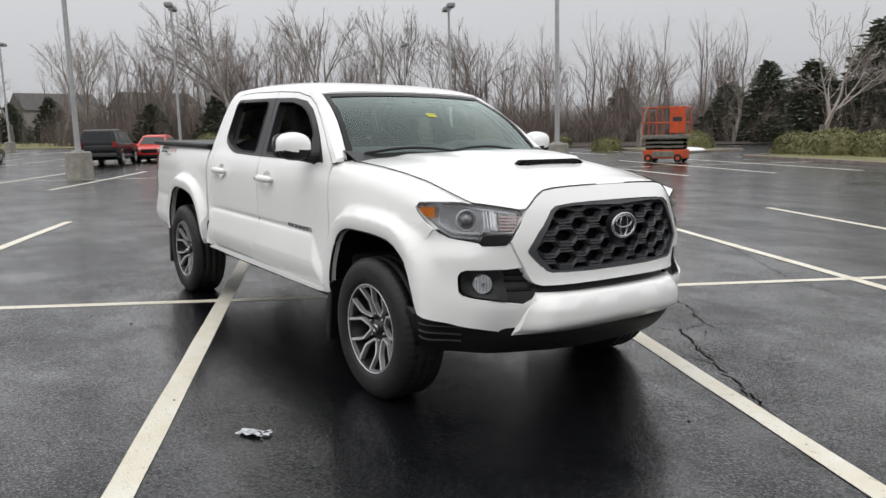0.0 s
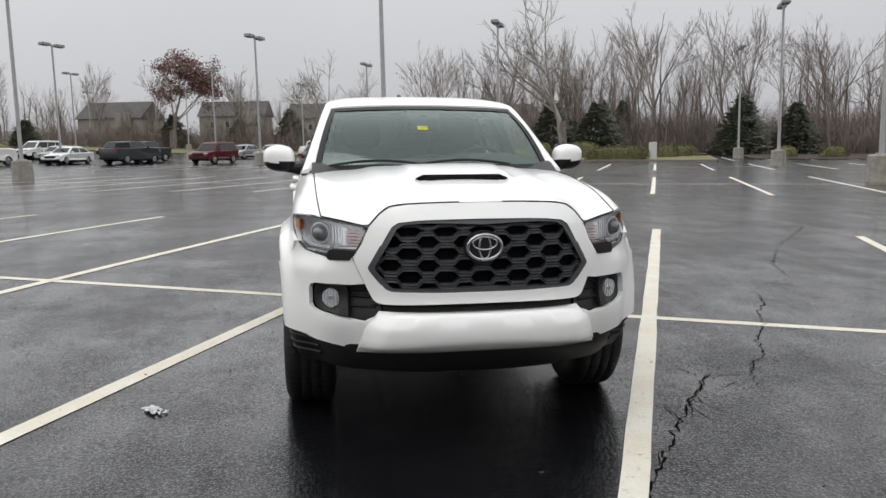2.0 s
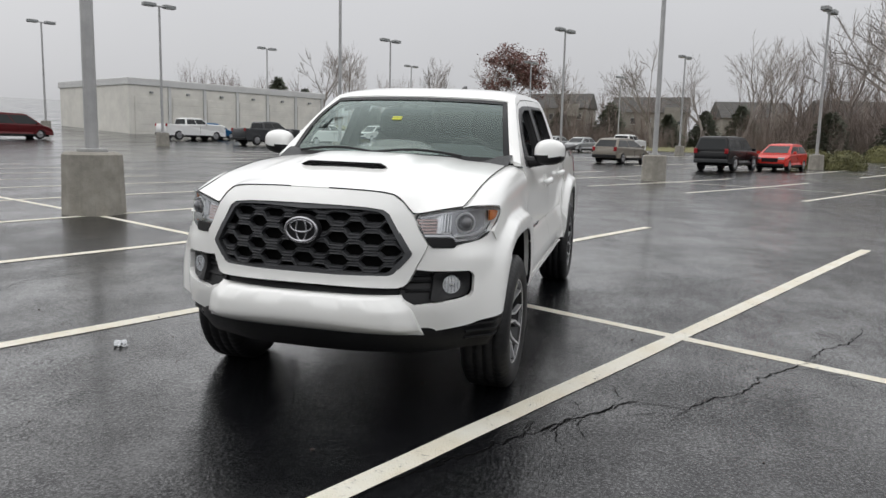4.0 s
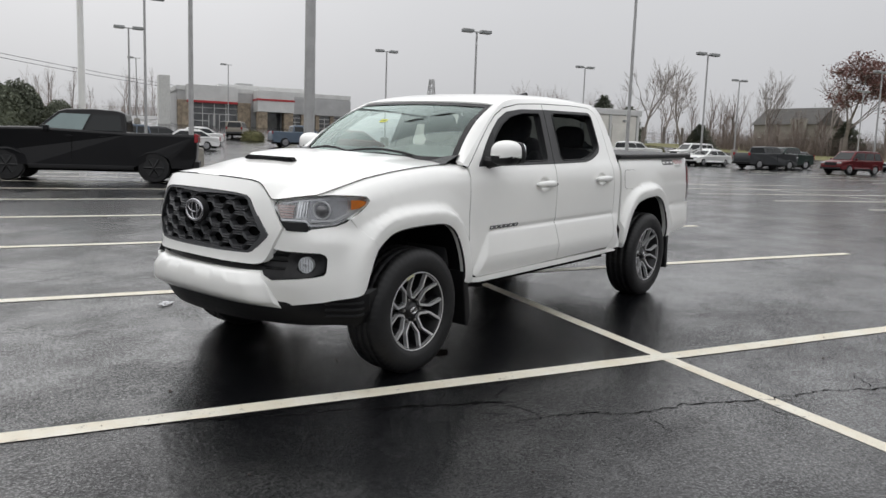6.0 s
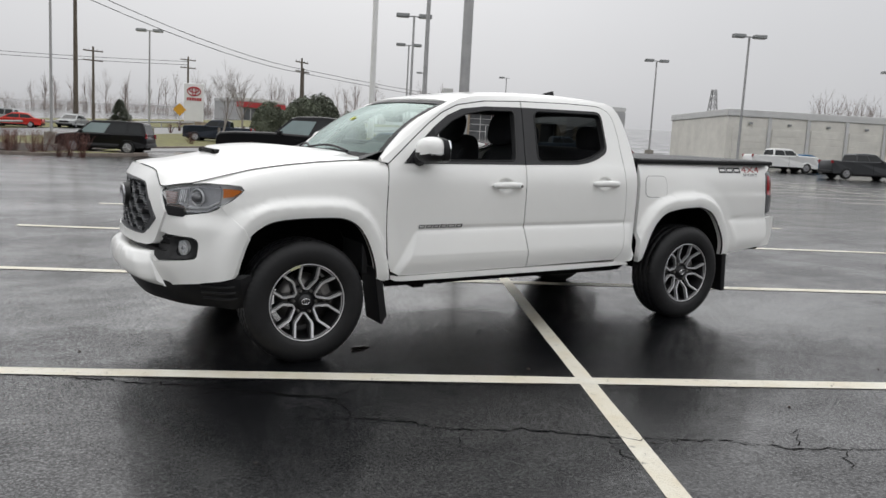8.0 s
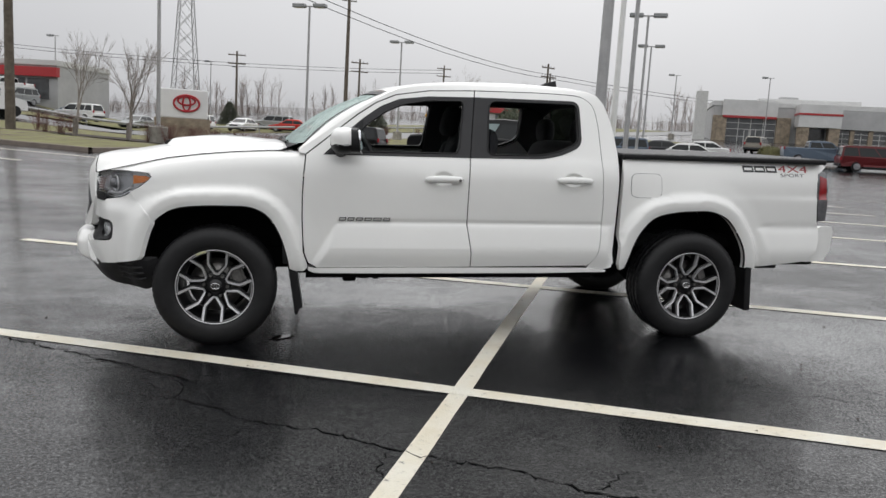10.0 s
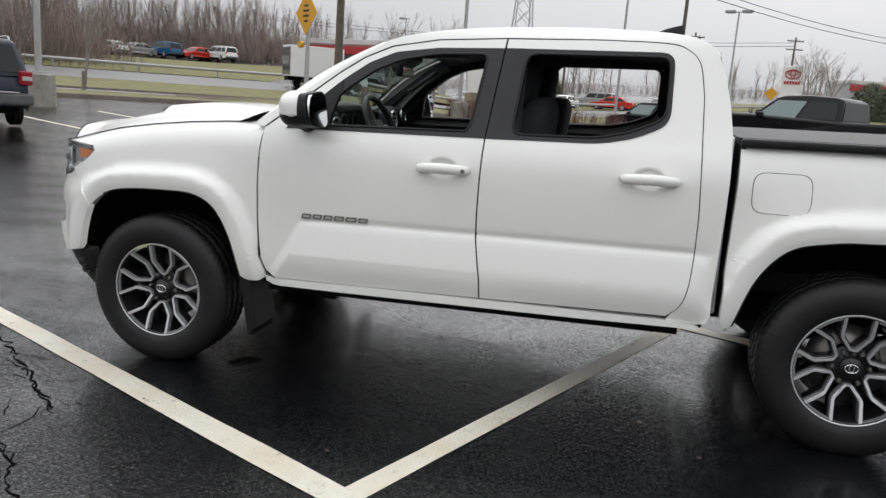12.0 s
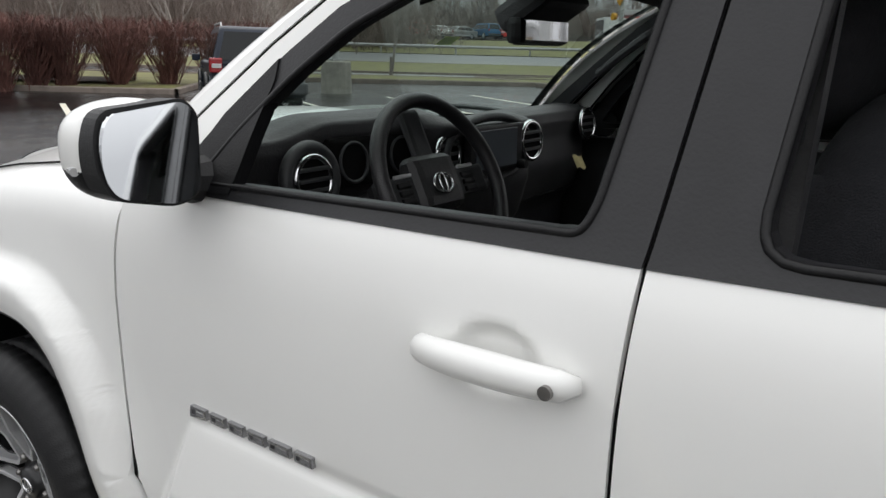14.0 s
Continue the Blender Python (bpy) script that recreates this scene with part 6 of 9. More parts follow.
for m in SIDES:
    sg = -1 if m else 1
    bump_panel = panel(BUMP, [], lambda s, z: nose(s, z, 0.010 * step(abs(s), s_of_y(0.76), s_of_x(2.08)) + 0.028 * step(z, 0.92, 0.82) * step(abs(s), s_of_y(0.60), s_of_y(0.76)) * step(abs(s), s_of_x(2.03), s_of_x(2.16))), (1, 1, 0), 0.03, 0.014, inward=(-0.8, -0.6, 0), mirror=m, relax=6)
    bumper = part("bumper_corner", bump_panel, M_WHITE, truck)
    pocket = part("fog_lamp_pocket", panel(shrink(FOG, -0.012), [], lambda s, z: nose(s, z, -0.028), (1, 0.6, 0), 0.02, 0.04, mirror=m), M_BLACKP, truck)
    fc0 = (s_(0.695), 0.706)
    fp = nose(fc0[0], fc0[1], -0.014)
    fdir = Vector((0.90, 0.43, 0))
    fpos = Vector((fp.x, sg * fp.y, fp.z))
    fdv = Vector((fdir.x, sg * fdir.y, 0))
    fog = part("fog_lamp", disc(fpos, 0.046, fdv, 28, 0.02), M_REFLECT, truck, "round clear fog lamp")
    part("fog_lens", disc(fpos + fdv * 0.012, 0.045, fdv, 28, 0.008), M_CLEAR, fog)
    for k in range(5):
        fx_ = Vector((-fdv.y, fdv.x, 0)) * (0.016 * (k - 2))
        part("fog_flute", tube([fpos + fdv * 0.010 + fx_ + Vector((0, 0, -h)), fpos + fdv * 0.0115 + fx_ + Vector((0, 0, h))] if (h := 0.040 - 0.004 * (k - 2) ** 2) else [], 0.0018, 6), M_CHROME, fog)
    part("fog_bulb", disc(fpos + fdv * 0.012, 0.011, fdv, 12, 0.006), M_CHROME, fog)
    hole = [(fc0[0] + 0.047 * math.cos(a), fc0[1] + 0.047 * math.sin(a)) for a in lin(0, 2 * math.pi, 29)[:-1]]
    frame_ = round_poly([(s_(0.612), 0.768), (s_(0.763), 0.768), (s_(0.766), 0.668), (s_(0.735), 0.648), (s_(0.612), 0.634)], 0.022)
    part("fog_bezel", panel(frame_, [hole], lambda s, z: nose(s, z, 0.002 - 0.012 * step(math.hypot(s - fc0[0], z - fc0[1]), 0.075, 0.05)), (1, 0.6, 0), 0.03, 0.02, mirror=m), M_BLACKP, fog)
    for zz in (0.680, 0.722, 0.752):
        bm = bmesh.new()
        prev = None
        for i in range(8):
            s = s_(0.50) + (s_(0.615) - s_(0.50)) * i / 7
            c = [bm.verts.new(nose(s, zz + dz, ox)) for dz, ox in ((-0.008, -0.026), (0.0, -0.016), (0.008, -0.026))]
            if prev:
                for j in range(2):
                    bm.faces.new((prev[j], c[j], c[j + 1], prev[j + 1]))
            prev = c
        if m:
            for v in bm.verts:
                v.co.y = -v.co.y
        bmesh.ops.recalc_face_normals(bm, faces=bm.faces[:])
        part("pocket_rib", bm, M_BLACKP, pocket)
    # headlamp: dark tray, reflector bowls, strip, amber corner, clear cover
    hl = part("headlamp", panel(HL, [], lambda s, z: nose(s, z, -0.035), (1, 0.8, 0), 0.02, 0.04, mirror=m), M_LAMPGREY, truck)
    inner = [(s_(0.535), 1.030), (s_(0.60), 1.045), (s_(0.672), 1.055), (s_(0.680), 0.955), (s_(0.60), 0.955), (s_(0.572), 0.960)]
    part("reflector", panel(inner, [], lambda s, z: nose(s, z, -0.024 - 0.02 * math.cos((s - s_(0.60)) * 30) ** 2), (1, 0.6, 0), 0.01, 0.012, mirror=m), M_REFLECT, hl)
    for k in range(5):
        zz = 0.958 + 0.0145 * k
        y0 = 0.566 - 0.0075 * k
        part("reflector_rib", panel([(s_(y0), zz), (s_(0.622), zz), (s_(0.622), zz + 0.0085), (s_(y0 - 0.004), zz + 0.0085)], [], lambda s, z: nose(s, z, -0.012), (1, 0.6, 0), 0.012, 0.05, mirror=m), M_RIB, hl)
    for k in range(4):
        y0 = 0.640 + 0.013 * k
        part("reflector_rib", panel([(s_(y0), 0.965), (s_(y0 + 0.006), 0.965), (s_(y0 + 0.006), 1.045), (s_(y0), 1.045)], [], lambda s, z: nose(s, z, -0.016), (1, 0.6, 0), 0.012, 0.05, mirror=m), M_REFLECT, hl)
    upper_band = [(s_(0.545), 1.036), (s_(0.63), 1.052), (s_(0.73), 1.069), (sx(2.176), 1.073), (sx(2.12), 1.070), (sx(2.12), 1.062), (sx(2.176), 1.062), (s_(0.73), 1.056), (s_(0.63), 1.040), (s_(0.548), 1.024)]
    part("upper_trim", panel(upper_band, [], lambda s, z: nose(s, z, -0.018), (1, 0.8, 0), 0.01, 0.03, mirror=m), M_TRAY, hl)
    dark_tray = [(s_(0.690), 1.052), (s_(0.73), 1.056), (sx(2.176), 1.060), (sx(2.11), 1.058), (sx(2.12), 0.975), (sx(2.174), 0.940), (s_(0.712), 0.928), (s_(0.694), 0.952)]
    part("projector_tray", panel(dark_tray, [], lambda s, z: nose(s, z, -0.030), (1, 0.8, 0), 0.01, 0.03, mirror=m), M_TRAY, hl)
    pc = nose(s_(0.747), 1.004, -0.022)
    pdir = Vector((0.85, 0.5 * sg, 0))
    ppos = Vector((pc.x, sg * pc.y, pc.z))
    part("projector_bezel", torus(ppos, 0.047, 0.0055, pdir, 32, 8), M_LAMPGREY, hl)
    bm = bmesh.new()
    bmesh.ops.create_uvsphere(bm, u_segments=20, v_segments=12, radius=0.036)
    for v in bm.verts:
        v.co = ppos + v.co
    part("projector_lens", bm, M_SMOKE, hl, smooth=True)
    amber = [(sx(2.10), 1.060), (sx(2.04), 1.058), (sx(2.0), 1.050), (sx(2.012), 1.034), (sx(2.05), 1.014), (sx(2.10), 1.008)]
    part("amber_lens", panel(amber, [], lambda s, z: nose(s, z, -0.010), (1, 1, 0), 0.015, 0.03, mirror=m), M_AMBER, hl)
    for drop, mt in ((0.0, M_CHROME), (0.022, M_LAMPGREY)):
        y1 = 0.686 + drop
        strip_ = [(s_(0.566 if not drop else 0.706), 0.954 if not drop else 0.946), (s_(y1), 0.951), (s_(y1 + 0.022), 0.927 + drop), (s_(0.79), 0.932 + drop), (sx(2.125), 0.965 + drop), (sx(2.125), 0.956 + drop), (s_(0.79), 0.922 + drop), (s_(y1 + 0.016), 0.916 + drop), (s_(y1 - 0.006), 0.941), (s_(0.572 if not drop else 0.700), 0.944 if not drop else 0.938)]
        part("light_strip", panel(strip_, [], lambda s, z: nose(s, z, -0.006 - drop * 0.2), (1, 0.8, 0), 0.02, 0.03, mirror=m), mt, hl)
    rim_ = panel(HL, [shrink(HL, 0.006)], lambda s, z: nose(s, z, 0.001), (1, 0.8, 0), 0.035, 0.04, inward=(-0.8, -0.6, 0), mirror=m)
    part("lamp_rim", rim_, M_LAMPDARK, hl)
    cover = part("clear_cover", panel(HL, [], lambda s, z: nose(s, z, 0.004), (1, 0.8, 0), 0.004, 0.04, mirror=m), M_CLEAR, hl)
    cover.visible_shadow = False
    part("lamp_notch", panel([(s_(0.572), 0.938), (s_(0.690), 0.936), (s_(0.704), 0.905), (s_(0.695), 0.889), (s_(0.603), 0.892)], [], lambda s, z: nose(s, z, 0.006), (1, 0.5, 0), 0.02, 0.03, mirror=m), M_BLACKP, hl)

# lower grille behind the surround and the white bumper bar
part("lower_grille", panel(both([(0.0, 0.735), (0.3, 0.738), (0.49, 0.755), (0.53, 0.70), (0.50, 0.60), (0.2, 0.60), (0.0, 0.60)]), [], lambda y, z: grille_map(y, z, -0.05), (1, 0, 0), 0.02, 0.06), M_BLACKP, truck)
for zz in (0.690, 0.708):
    bm = bmesh.new()
    prev = None
    for y in lin(-0.5, 0.5, 21):
        c = [bm.verts.new(grille_map(y, zz + dz, dx)) for dz, dx in ((-0.004, -0.05), (0.0, -0.02), (0.004, -0.05))]
        if prev:
            for j in range(2):
                bm.faces.new((prev[j], c[j], c[j + 1], prev[j + 1]))
        prev = c
    bmesh.ops.recalc_face_normals(bm, faces=bm.faces[:])
    part("lower_slat", bm, M_BLACKP, truck)


BAR_END = table([(0.44, 0.580), (0.47, 0.577), (0.53, 0.556), (0.587, 0.538), (0.62, 0.514), (0.645, 0.488), (0.67, 0.47)], 4)


def bar_map(u, k):
    """The white bumper bar: k runs from its top, over the front, to its underside."""
    e = abs(u) * 0.56
    drop = (e / 0.5) ** 2
    notch = 0.012 * (step(abs(e - 0.165), 0.085, 0.066) + step(abs(e - 0.43), 0.085, 0.066))
    prof = [(-0.05, 0.655), (0.02, 0.665), (0.054, 0.664 - 0.010 * drop), (0.070, 0.652 - 0.012 * drop - notch), (0.080, 0.632 - 0.012 * drop - notch), (0.086, 0.595), (0.086, 0.565), (0.080, 0.535 - 0.028 * drop), (0.068, 0.520 - 0.028 * drop), (0.02, 0.482 - 0.014 * drop), (-0.03, 0.474 - 0.014 * drop)]
    a = k * (len(prof) - 1)
    i = min(int(a), len(prof) - 2)
    f = a - i
    dx, z = prof[i][0] + (prof[i + 1][0] - prof[i][0]) * f, prof[i][1] + (prof[i + 1][1] - prof[i][1]) * f
    y = u * BAR_END(z)
    p = grille_map(y, 0.70)
    return Vector((p.x + dx - 0.042 * step(abs(u), 0.80, 1.0) * step(dx, 0.0, 0.05), y, z))


part("bumper_bar", grid_surface(lin(-1, 1, 81), lin(0, 1, 21), bar_map, 0.05, (-1, 0, 0)), M_WHITE, truck)
S_END = s_of_x(2.03)


def valance(t, k):
    """The black lower lip: t runs round the nose from corner to corner, k down."""
    p = nose(t * S_END, 0.56)
    e = abs(t)
    top, low = 0.520 + 0.02 * step(e, 0.6, 0.95), 0.362 - 0.012 * step(e, 0.4, 0.9) + 0.02 * step(e, 0.93, 1.0)
    inn = 0.018 + 0.07 * k ** 2
    d = Vector((p.x - 1.2, p.y * 0.8, 0)).normalized()
    return Vector((p.x - d.x * inn, p.y - d.y * inn, top + (low - top) * k))


part("front_valance", grid_surface(lin(-1.0, 1.0, 61), [0, 0.2, 0.4, 0.45, 0.5, 0.75, 0.93, 1.0], valance, 0.08, (-0.8, 0, 0.3)), M_BLACKP, truck, "black plastic lower valance")
for m in SIDES:
    for k in (0.25, 0.45, 0.65):
        pts = [valance((-1 if m else 1) * t, k) * 1.0 + Vector((0.004, 0, 0)) for t in lin(0.80, 0.97, 8)]
        part("valance_rib", tube(pts, 0.008, 6), M_BLACKP, truck)
part("front_skid_plate", grid_surface(lin(-0.5, 0.5, 7), [0, 1], lambda y, k: Vector((2.36 - 0.6 * k, y, 0.40 - 0.06 * k))), M_DARK, truck)


# wheels
def tyre_bm():
    prof = [(0.232, -0.105), (0.245, -0.122), (0.275, -0.132), (0.315, -0.134), (0.345, -0.127), (0.366, -0.113), (0.379, -0.098), (0.381, -0.085)]
    mid = [(0.381, -0.060), (0.373, -0.057), (0.373, -0.050), (0.382, -0.047), (0.382, -0.008), (0.374, -0.005)]
    half = prof + mid
    full = half + [(r, -w) for r, w in reversed(half)]
    n = 180
    bm = bmesh.new()
    ring = []
    for i in range(n):
        a = 2 * math.pi * i / n
        row = []
        for j, (r, w) in enumerate(full):
            rr = r
            if r > 0.36 and abs(w) > 0.04 and i % 3 == 0:
                rr -= 0.0045
            if r > 0.38 and abs(w) <= 0.05 and (i + (2 if w > 0 else 0)) % 6 == 0:
                rr -= 0.005
            row.append(bm.verts.new((rr * math.cos(a), w, rr * math.sin(a))))
        ring.append(row)
    for i in range(n):
        for j in range(len(full) - 1):
            bm.faces.new((ring[i][j], ring[(i + 1) % n][j], ring[(i + 1) % n][j + 1], ring[i][j + 1])).smooth = True
    bmesh.ops.recalc_face_normals(bm, faces=bm.faces[:])
    return bm


def revolve(prof, n=64):
    """A ring about the axle; prof holds (radius, along)."""
    bm = bmesh.new()
    ring = [[bm.verts.new((r * math.cos(2 * math.pi * i / n), w, r * math.sin(2 * math.pi * i / n))) for r, w in prof] for i in range(n)]
    for i in range(n):
        for j in range(len(prof) - 1):
            bm.faces.new((ring[i][j], ring[(i + 1) % n][j], ring[(i + 1) % n][j + 1], ring[i][j + 1])).smooth = True
    bmesh.ops.recalc_face_normals(bm, faces=bm.faces[:])
    return bm


def blade(bm, pts, y0, y1):
    """A prism over an outline in the wheel's plane (radius, angle)."""
    flat = [(r * math.cos(a), r * math.sin(a)) for r, a in pts]
    lo = [bm.verts.new((x, y0, z)) for x, z in flat]
    hi = [bm.verts.new((x, y1, z)) for x, z in flat]
    bm.faces.new(hi)
    bm.faces.new(lo[::-1])
    for i in range(len(flat)):
        bm.faces.new((lo[i], lo[(i + 1) % len(flat)], hi[(i + 1) % len(flat)], hi[i]))


def spoke_outline(c, s, w=0.0):
    """One kinked arm of a pair: c its pair's angle, s the side it leans to."""
    line = [(0.076, 0.0), (0.078, 0.15), (0.141, 0.375), (0.151, 0.372), (0.229, 0.250)]
    up, dn = [], []
    for i, (r, a) in enumerate(line):
        p, q = line[max(0, i - 1)], line[min(len(line) - 1, i + 1)]
        t = Vector((q[0] * math.cos(q[1]) - p[0] * math.cos(p[1]), q[0] * math.sin(q[1]) - p[0] * math.sin(p[1]))).normalized()
        x, y, h = r * math.cos(a), r * math.sin(a), (0.0054, 0.0057, 0.0064, 0.0064, 0.0074)[i] + w
        for side, far in ((up, 1), (dn, -1)):
            u, v = x - t.y * h * far, y + t.x * h * far
            if i == 0:
                v = 0.0
            if i == len(line) - 1:
                k = 0.229 / math.hypot(u, v)
                u, v = u * k, v * k
            side.append((math.hypot(u, v), c + s * math.atan2(v, u)))
    return up + dn[::-1]


def build_wheel(sg, spin, x):
    """sg: 1 for the truck's left side. The face looks along +y before the turn."""
    w = part("wheel", revolve([(0.226, 0.108), (0.234, 0.118), (0.238, 0.112), (0.232, 0.10), (0.226, 0.06), (0.205, 0.02), (0.200, -0.10), (0.235, -0.118)]), M_RIMBLACK, truck)
    part("tyre", tyre_bm(), M_RUBBER, w, "black all-season tyre")
    part("rim_lip", revolve([(0.2405, 0.113), (0.2395, 0.1195), (0.2365, 0.1205), (0.233, 0.117)]), M_SILVER, w)
    for k in range(6):
        c = spin + k * math.pi / 3
        for s in (-1, 1):
            bm = bmesh.new()
            blade(bm, spoke_outline(c, s), 0.055, 0.093)
            for v in bm.verts:
                r = math.hypot(v.co.x, v.co.z)
                v.co.y += 0.044 * step(r, 0.07, 0.235) - 0.022 + (0.0 if v.co.y > 0.07 else -0.01)
            bmesh.ops.recalc_face_normals(bm, faces=bm.faces[:])
            part("spoke", bm, M_SILVER, w)
        h = math.pi / 6
        for sd in (-1, 1):
            bm = bmesh.new()
            blade(bm, spoke_outline(c, sd, 0.006), 0.02, 0.068)
            for v in bm.verts:
                r = math.hypot(v.co.x, v.co.z)
                v.co.y += 0.044 * step(r, 0.07, 0.235) - 0.022
            bmesh.ops.recalc_face_normals(bm, faces=bm.faces[:])
            part("spoke_web", bm, M_RIMBLACK, w)
        part("lug_nut", tube([(0.072 * math.cos(c + h), 0.045, 0.072 * math.sin(c + h)), (0.072 * math.cos(c + h), 0.072, 0.072 * math.sin(c + h)), (0.072 * math.cos(c + h), 0.078, 0.072 * math.sin(c + h))], [0.0115, 0.0105, 0.006], 6), M_STEEL, w)
        bm = bmesh.new()
        turns = lin(c + 0.30, c + math.pi / 3 - 0.30, 7)
        blade(bm, [(0.222, a) for a in turns] + [(0.234, a) for a in reversed(turns)], 0.100, 0.1125)
        bmesh.ops.recalc_face_normals(bm, faces=bm.faces[:])
        part("rim_flange", bm, M_FLANGE, w)
    part("hub", revolve([(0.094, 0.02), (0.094, 0.042), (0.085, 0.050), (0.052, 0.054), (0.046, 0.072), (0.040, 0.082), (0.0005, 0.084)], 36), M_RIMBLACK, w)
    part("cap_badge", torus(Vector((0, 0.085, 0)), 0.026, 0.0034, (0, 1, 0), 28, 6, 0.70), M_CHROME, w)
    part("cap_badge", torus(Vector((0, 0.085, 0)), 0.0085, 0.0028, (0, 1, 0), 20, 6, 2.0), M_CHROME, w)
    part("brake_disc", revolve([(0.05, 0.0), (0.168, 0.0), (0.168, -0.02)], 48), M_STEEL, w)
    bm = bmesh.new()
    bmesh.ops.create_cube(bm, size=1)
    for v in bm.verts:
        v.co = Vector((v.co.x * 0.075 + 0.148, v.co.y * 0.07 + 0.0, v.co.z * 0.14))
    bmesh.ops.bevel(bm, geom=bm.edges[:], offset=0.015, segments=2, affect="EDGES")
    bmesh.ops.rotate(bm, verts=bm.verts, cent=(0, 0, 0), matrix=Matrix.Rotation(radians(-160 if sg > 0 else -20), 3, "Y"))
    part("brake_caliper", bm, M_STEEL, w)
    if sg > 0 and x > 0:
        wt = bmesh.new()
        turns = lin(1.08, 1.36, 6)
        blade(wt, [(0.226, a) for a in turns] + [(0.240, a) for a in reversed(turns)], 0.1205, 0.1220)
        bmesh.ops.recalc_face_normals(wt, faces=wt.faces[:])
        part("wheel_label", wt, M_TAPE, w, "pale adhesive label on the rim")
    w.matrix_local = Matrix.Translation((x, sg * 0.795, 0.374)) @ (Matrix.Rotation(math.pi, 4, "Z") if sg < 0 else Matrix.Identity(4))
    return w


for x, sg, spin in ((1.613, 1, 0.09), (-1.618, 1, 0.0), (1.613, -1, 0.3), (-1.618, -1, 0.5)):
    build_wheel(sg, spin + math.pi / 2, x)

# wheel wells, underbody, frame
for m in SIDES:
    sg = -1 if m else 1
    for arch in ARCHES:
        pts = [p for p in arch if p[1] > 0.465]
        bm = bmesh.new()
        prev = None
        for x, z in pts:
            cx = pts[len(pts) // 2][0]
            xx, zz = cx + (x - cx) * 1.015, z + 0.012
            c = [bm.verts.new((xx, sg * (side_y(x, max(z, 0.5)) - 0.015), zz)), bm.verts.new((xx, sg * 0.45, zz))]
            if prev:
                bm.faces.new((prev[0], c[0], c[1], prev[1]))
            prev = c
        part("wheel_liner", bm, M_DARK, truck)
        bm = bmesh.new()
        bm.faces.new([bm.verts.new((x, sg * 0.46, z + 0.01)) for x, z in pts])
        part("liner_wall", bm, M_DARK, truck)
        bm = bmesh.new()
        lips = [Vector((x, sg * (side_y(x, z) - 0.006), z + 0.003)) for x, z in pts if z > 0.5 and not 1.9 < x]
        add_tube(bm, lips, 0.008, 6, False)
        part("arch_lip", bm, M_BLACKP, truck)
part("floor_pan", box((-1.03, -0.74, 0.43), (1.15, 0.74, 0.50), 0.02), M_DARK, truck)
part("bed_floor", box((-2.60, -0.70, 0.62), (-1.10, 0.70, 0.72), 0.02), M_DARK, truck)
part("engine_block", box((1.2, -0.45, 0.45), (2.30, 0.45, 1.10), 0.05), M_DARK, truck)
for sg in (-1, 1):
    part("frame_rail", box((-2.6, sg * 0.42 - 0.05, 0.42), (2.2, sg * 0.42 + 0.05, 0.56), 0.015), M_DARK, truck)
part("rear_axle", tube([(-1.618, -0.68, 0.374), (-1.618, -0.1, 0.374), (-1.618, 0.1, 0.374), (-1.618, 0.68, 0.374)], [0.045, 0.06, 0.06, 0.045], 12), M_DARK, truck)
part("differential", tube([(-1.74, 0, 0.374), (-1.68, 0, 0.374), (-1.56, 0, 0.374), (-1.48, 0, 0.374)], [0.06, 0.14, 0.14, 0.06], 14), M_DARK, truck)
part("exhaust", tube([(0.9, -0.3, 0.37), (0.0, -0.3, 0.37), (-0.6, -0.35, 0.40), (-1.2, -0.5, 0.5), (-2.3, -0.6, 0.52)], 0.035, 10), M_DARK, truck)
part("muffler", tube([(-0.2, -0.3, 0.36), (-0.15, -0.3, 0.36), (-0.85, -0.32, 0.37), (-0.9, -0.32, 0.37)], [0.03, 0.085, 0.085, 0.03], 14), M_DARK, truck)
for bx, by, bz, bw, bh in ((0.92, 0.60, 0.40, 0.16, 0.05), (0.76, 0.66, 0.375, 0.09, 0.075), (0.66, 0.62, 0.385, 0.07, 0.06), (0.585, 0.66, 0.39, 0.05, 0.05), (0.50, 0.60, 0.40, 0.10, 0.04), (-0.55, 0.62, 0.40, 0.22, 0.05)):
    part("underbody_bracket", box((bx - bw / 2, by - 0.08, bz), (bx + bw / 2, by + 0.08, bz + bh), 0.015), M_DARK, truck)
part("front_axle", tube([(1.613, -0.68, 0.374), (1.613, 0.68, 0.374)], 0.035, 10), M_DARK, truck)

# bed cover, tailgate, rear bumper
part("tonneau_cover", grid_surface(lin(-2.63, -1.085, 24), lin(-0.80, 0.80, 9), lambda x, y: Vector((x, y, 1.290 + 0.006 * (1 - (y / 0.8) ** 2))), 0.03), M_VINYL, truck, "black roll-up vinyl bed cover")
part("bed_front_wall", box((-1.115, -0.82, 0.52), (-1.09, 0.82, 1.285), 0.006), M_BLACKP, truck)
part("tailgate", box((-2.72, -0.66, 0.80), (-2.66, 0.66, 1.275), 0.02), M_WHITE, truck)
rb = grid_surface(lin(-1, 1, 33), lin(0, 1, 9), lambda t, k: (lambda a: Vector((-2.665 - 0.155 * math.sin(math.pi * (0.08 + 0.84 * k)) * (1 - 0.75 * abs(t) ** 5) - 0.02, 0.80 * t * (1 - 0.0 * k), 0.795 - 0.245 * k)))(0), 0.05, (1, 0, 0))
part("rear_bumper", rb, M_WHITE, truck)
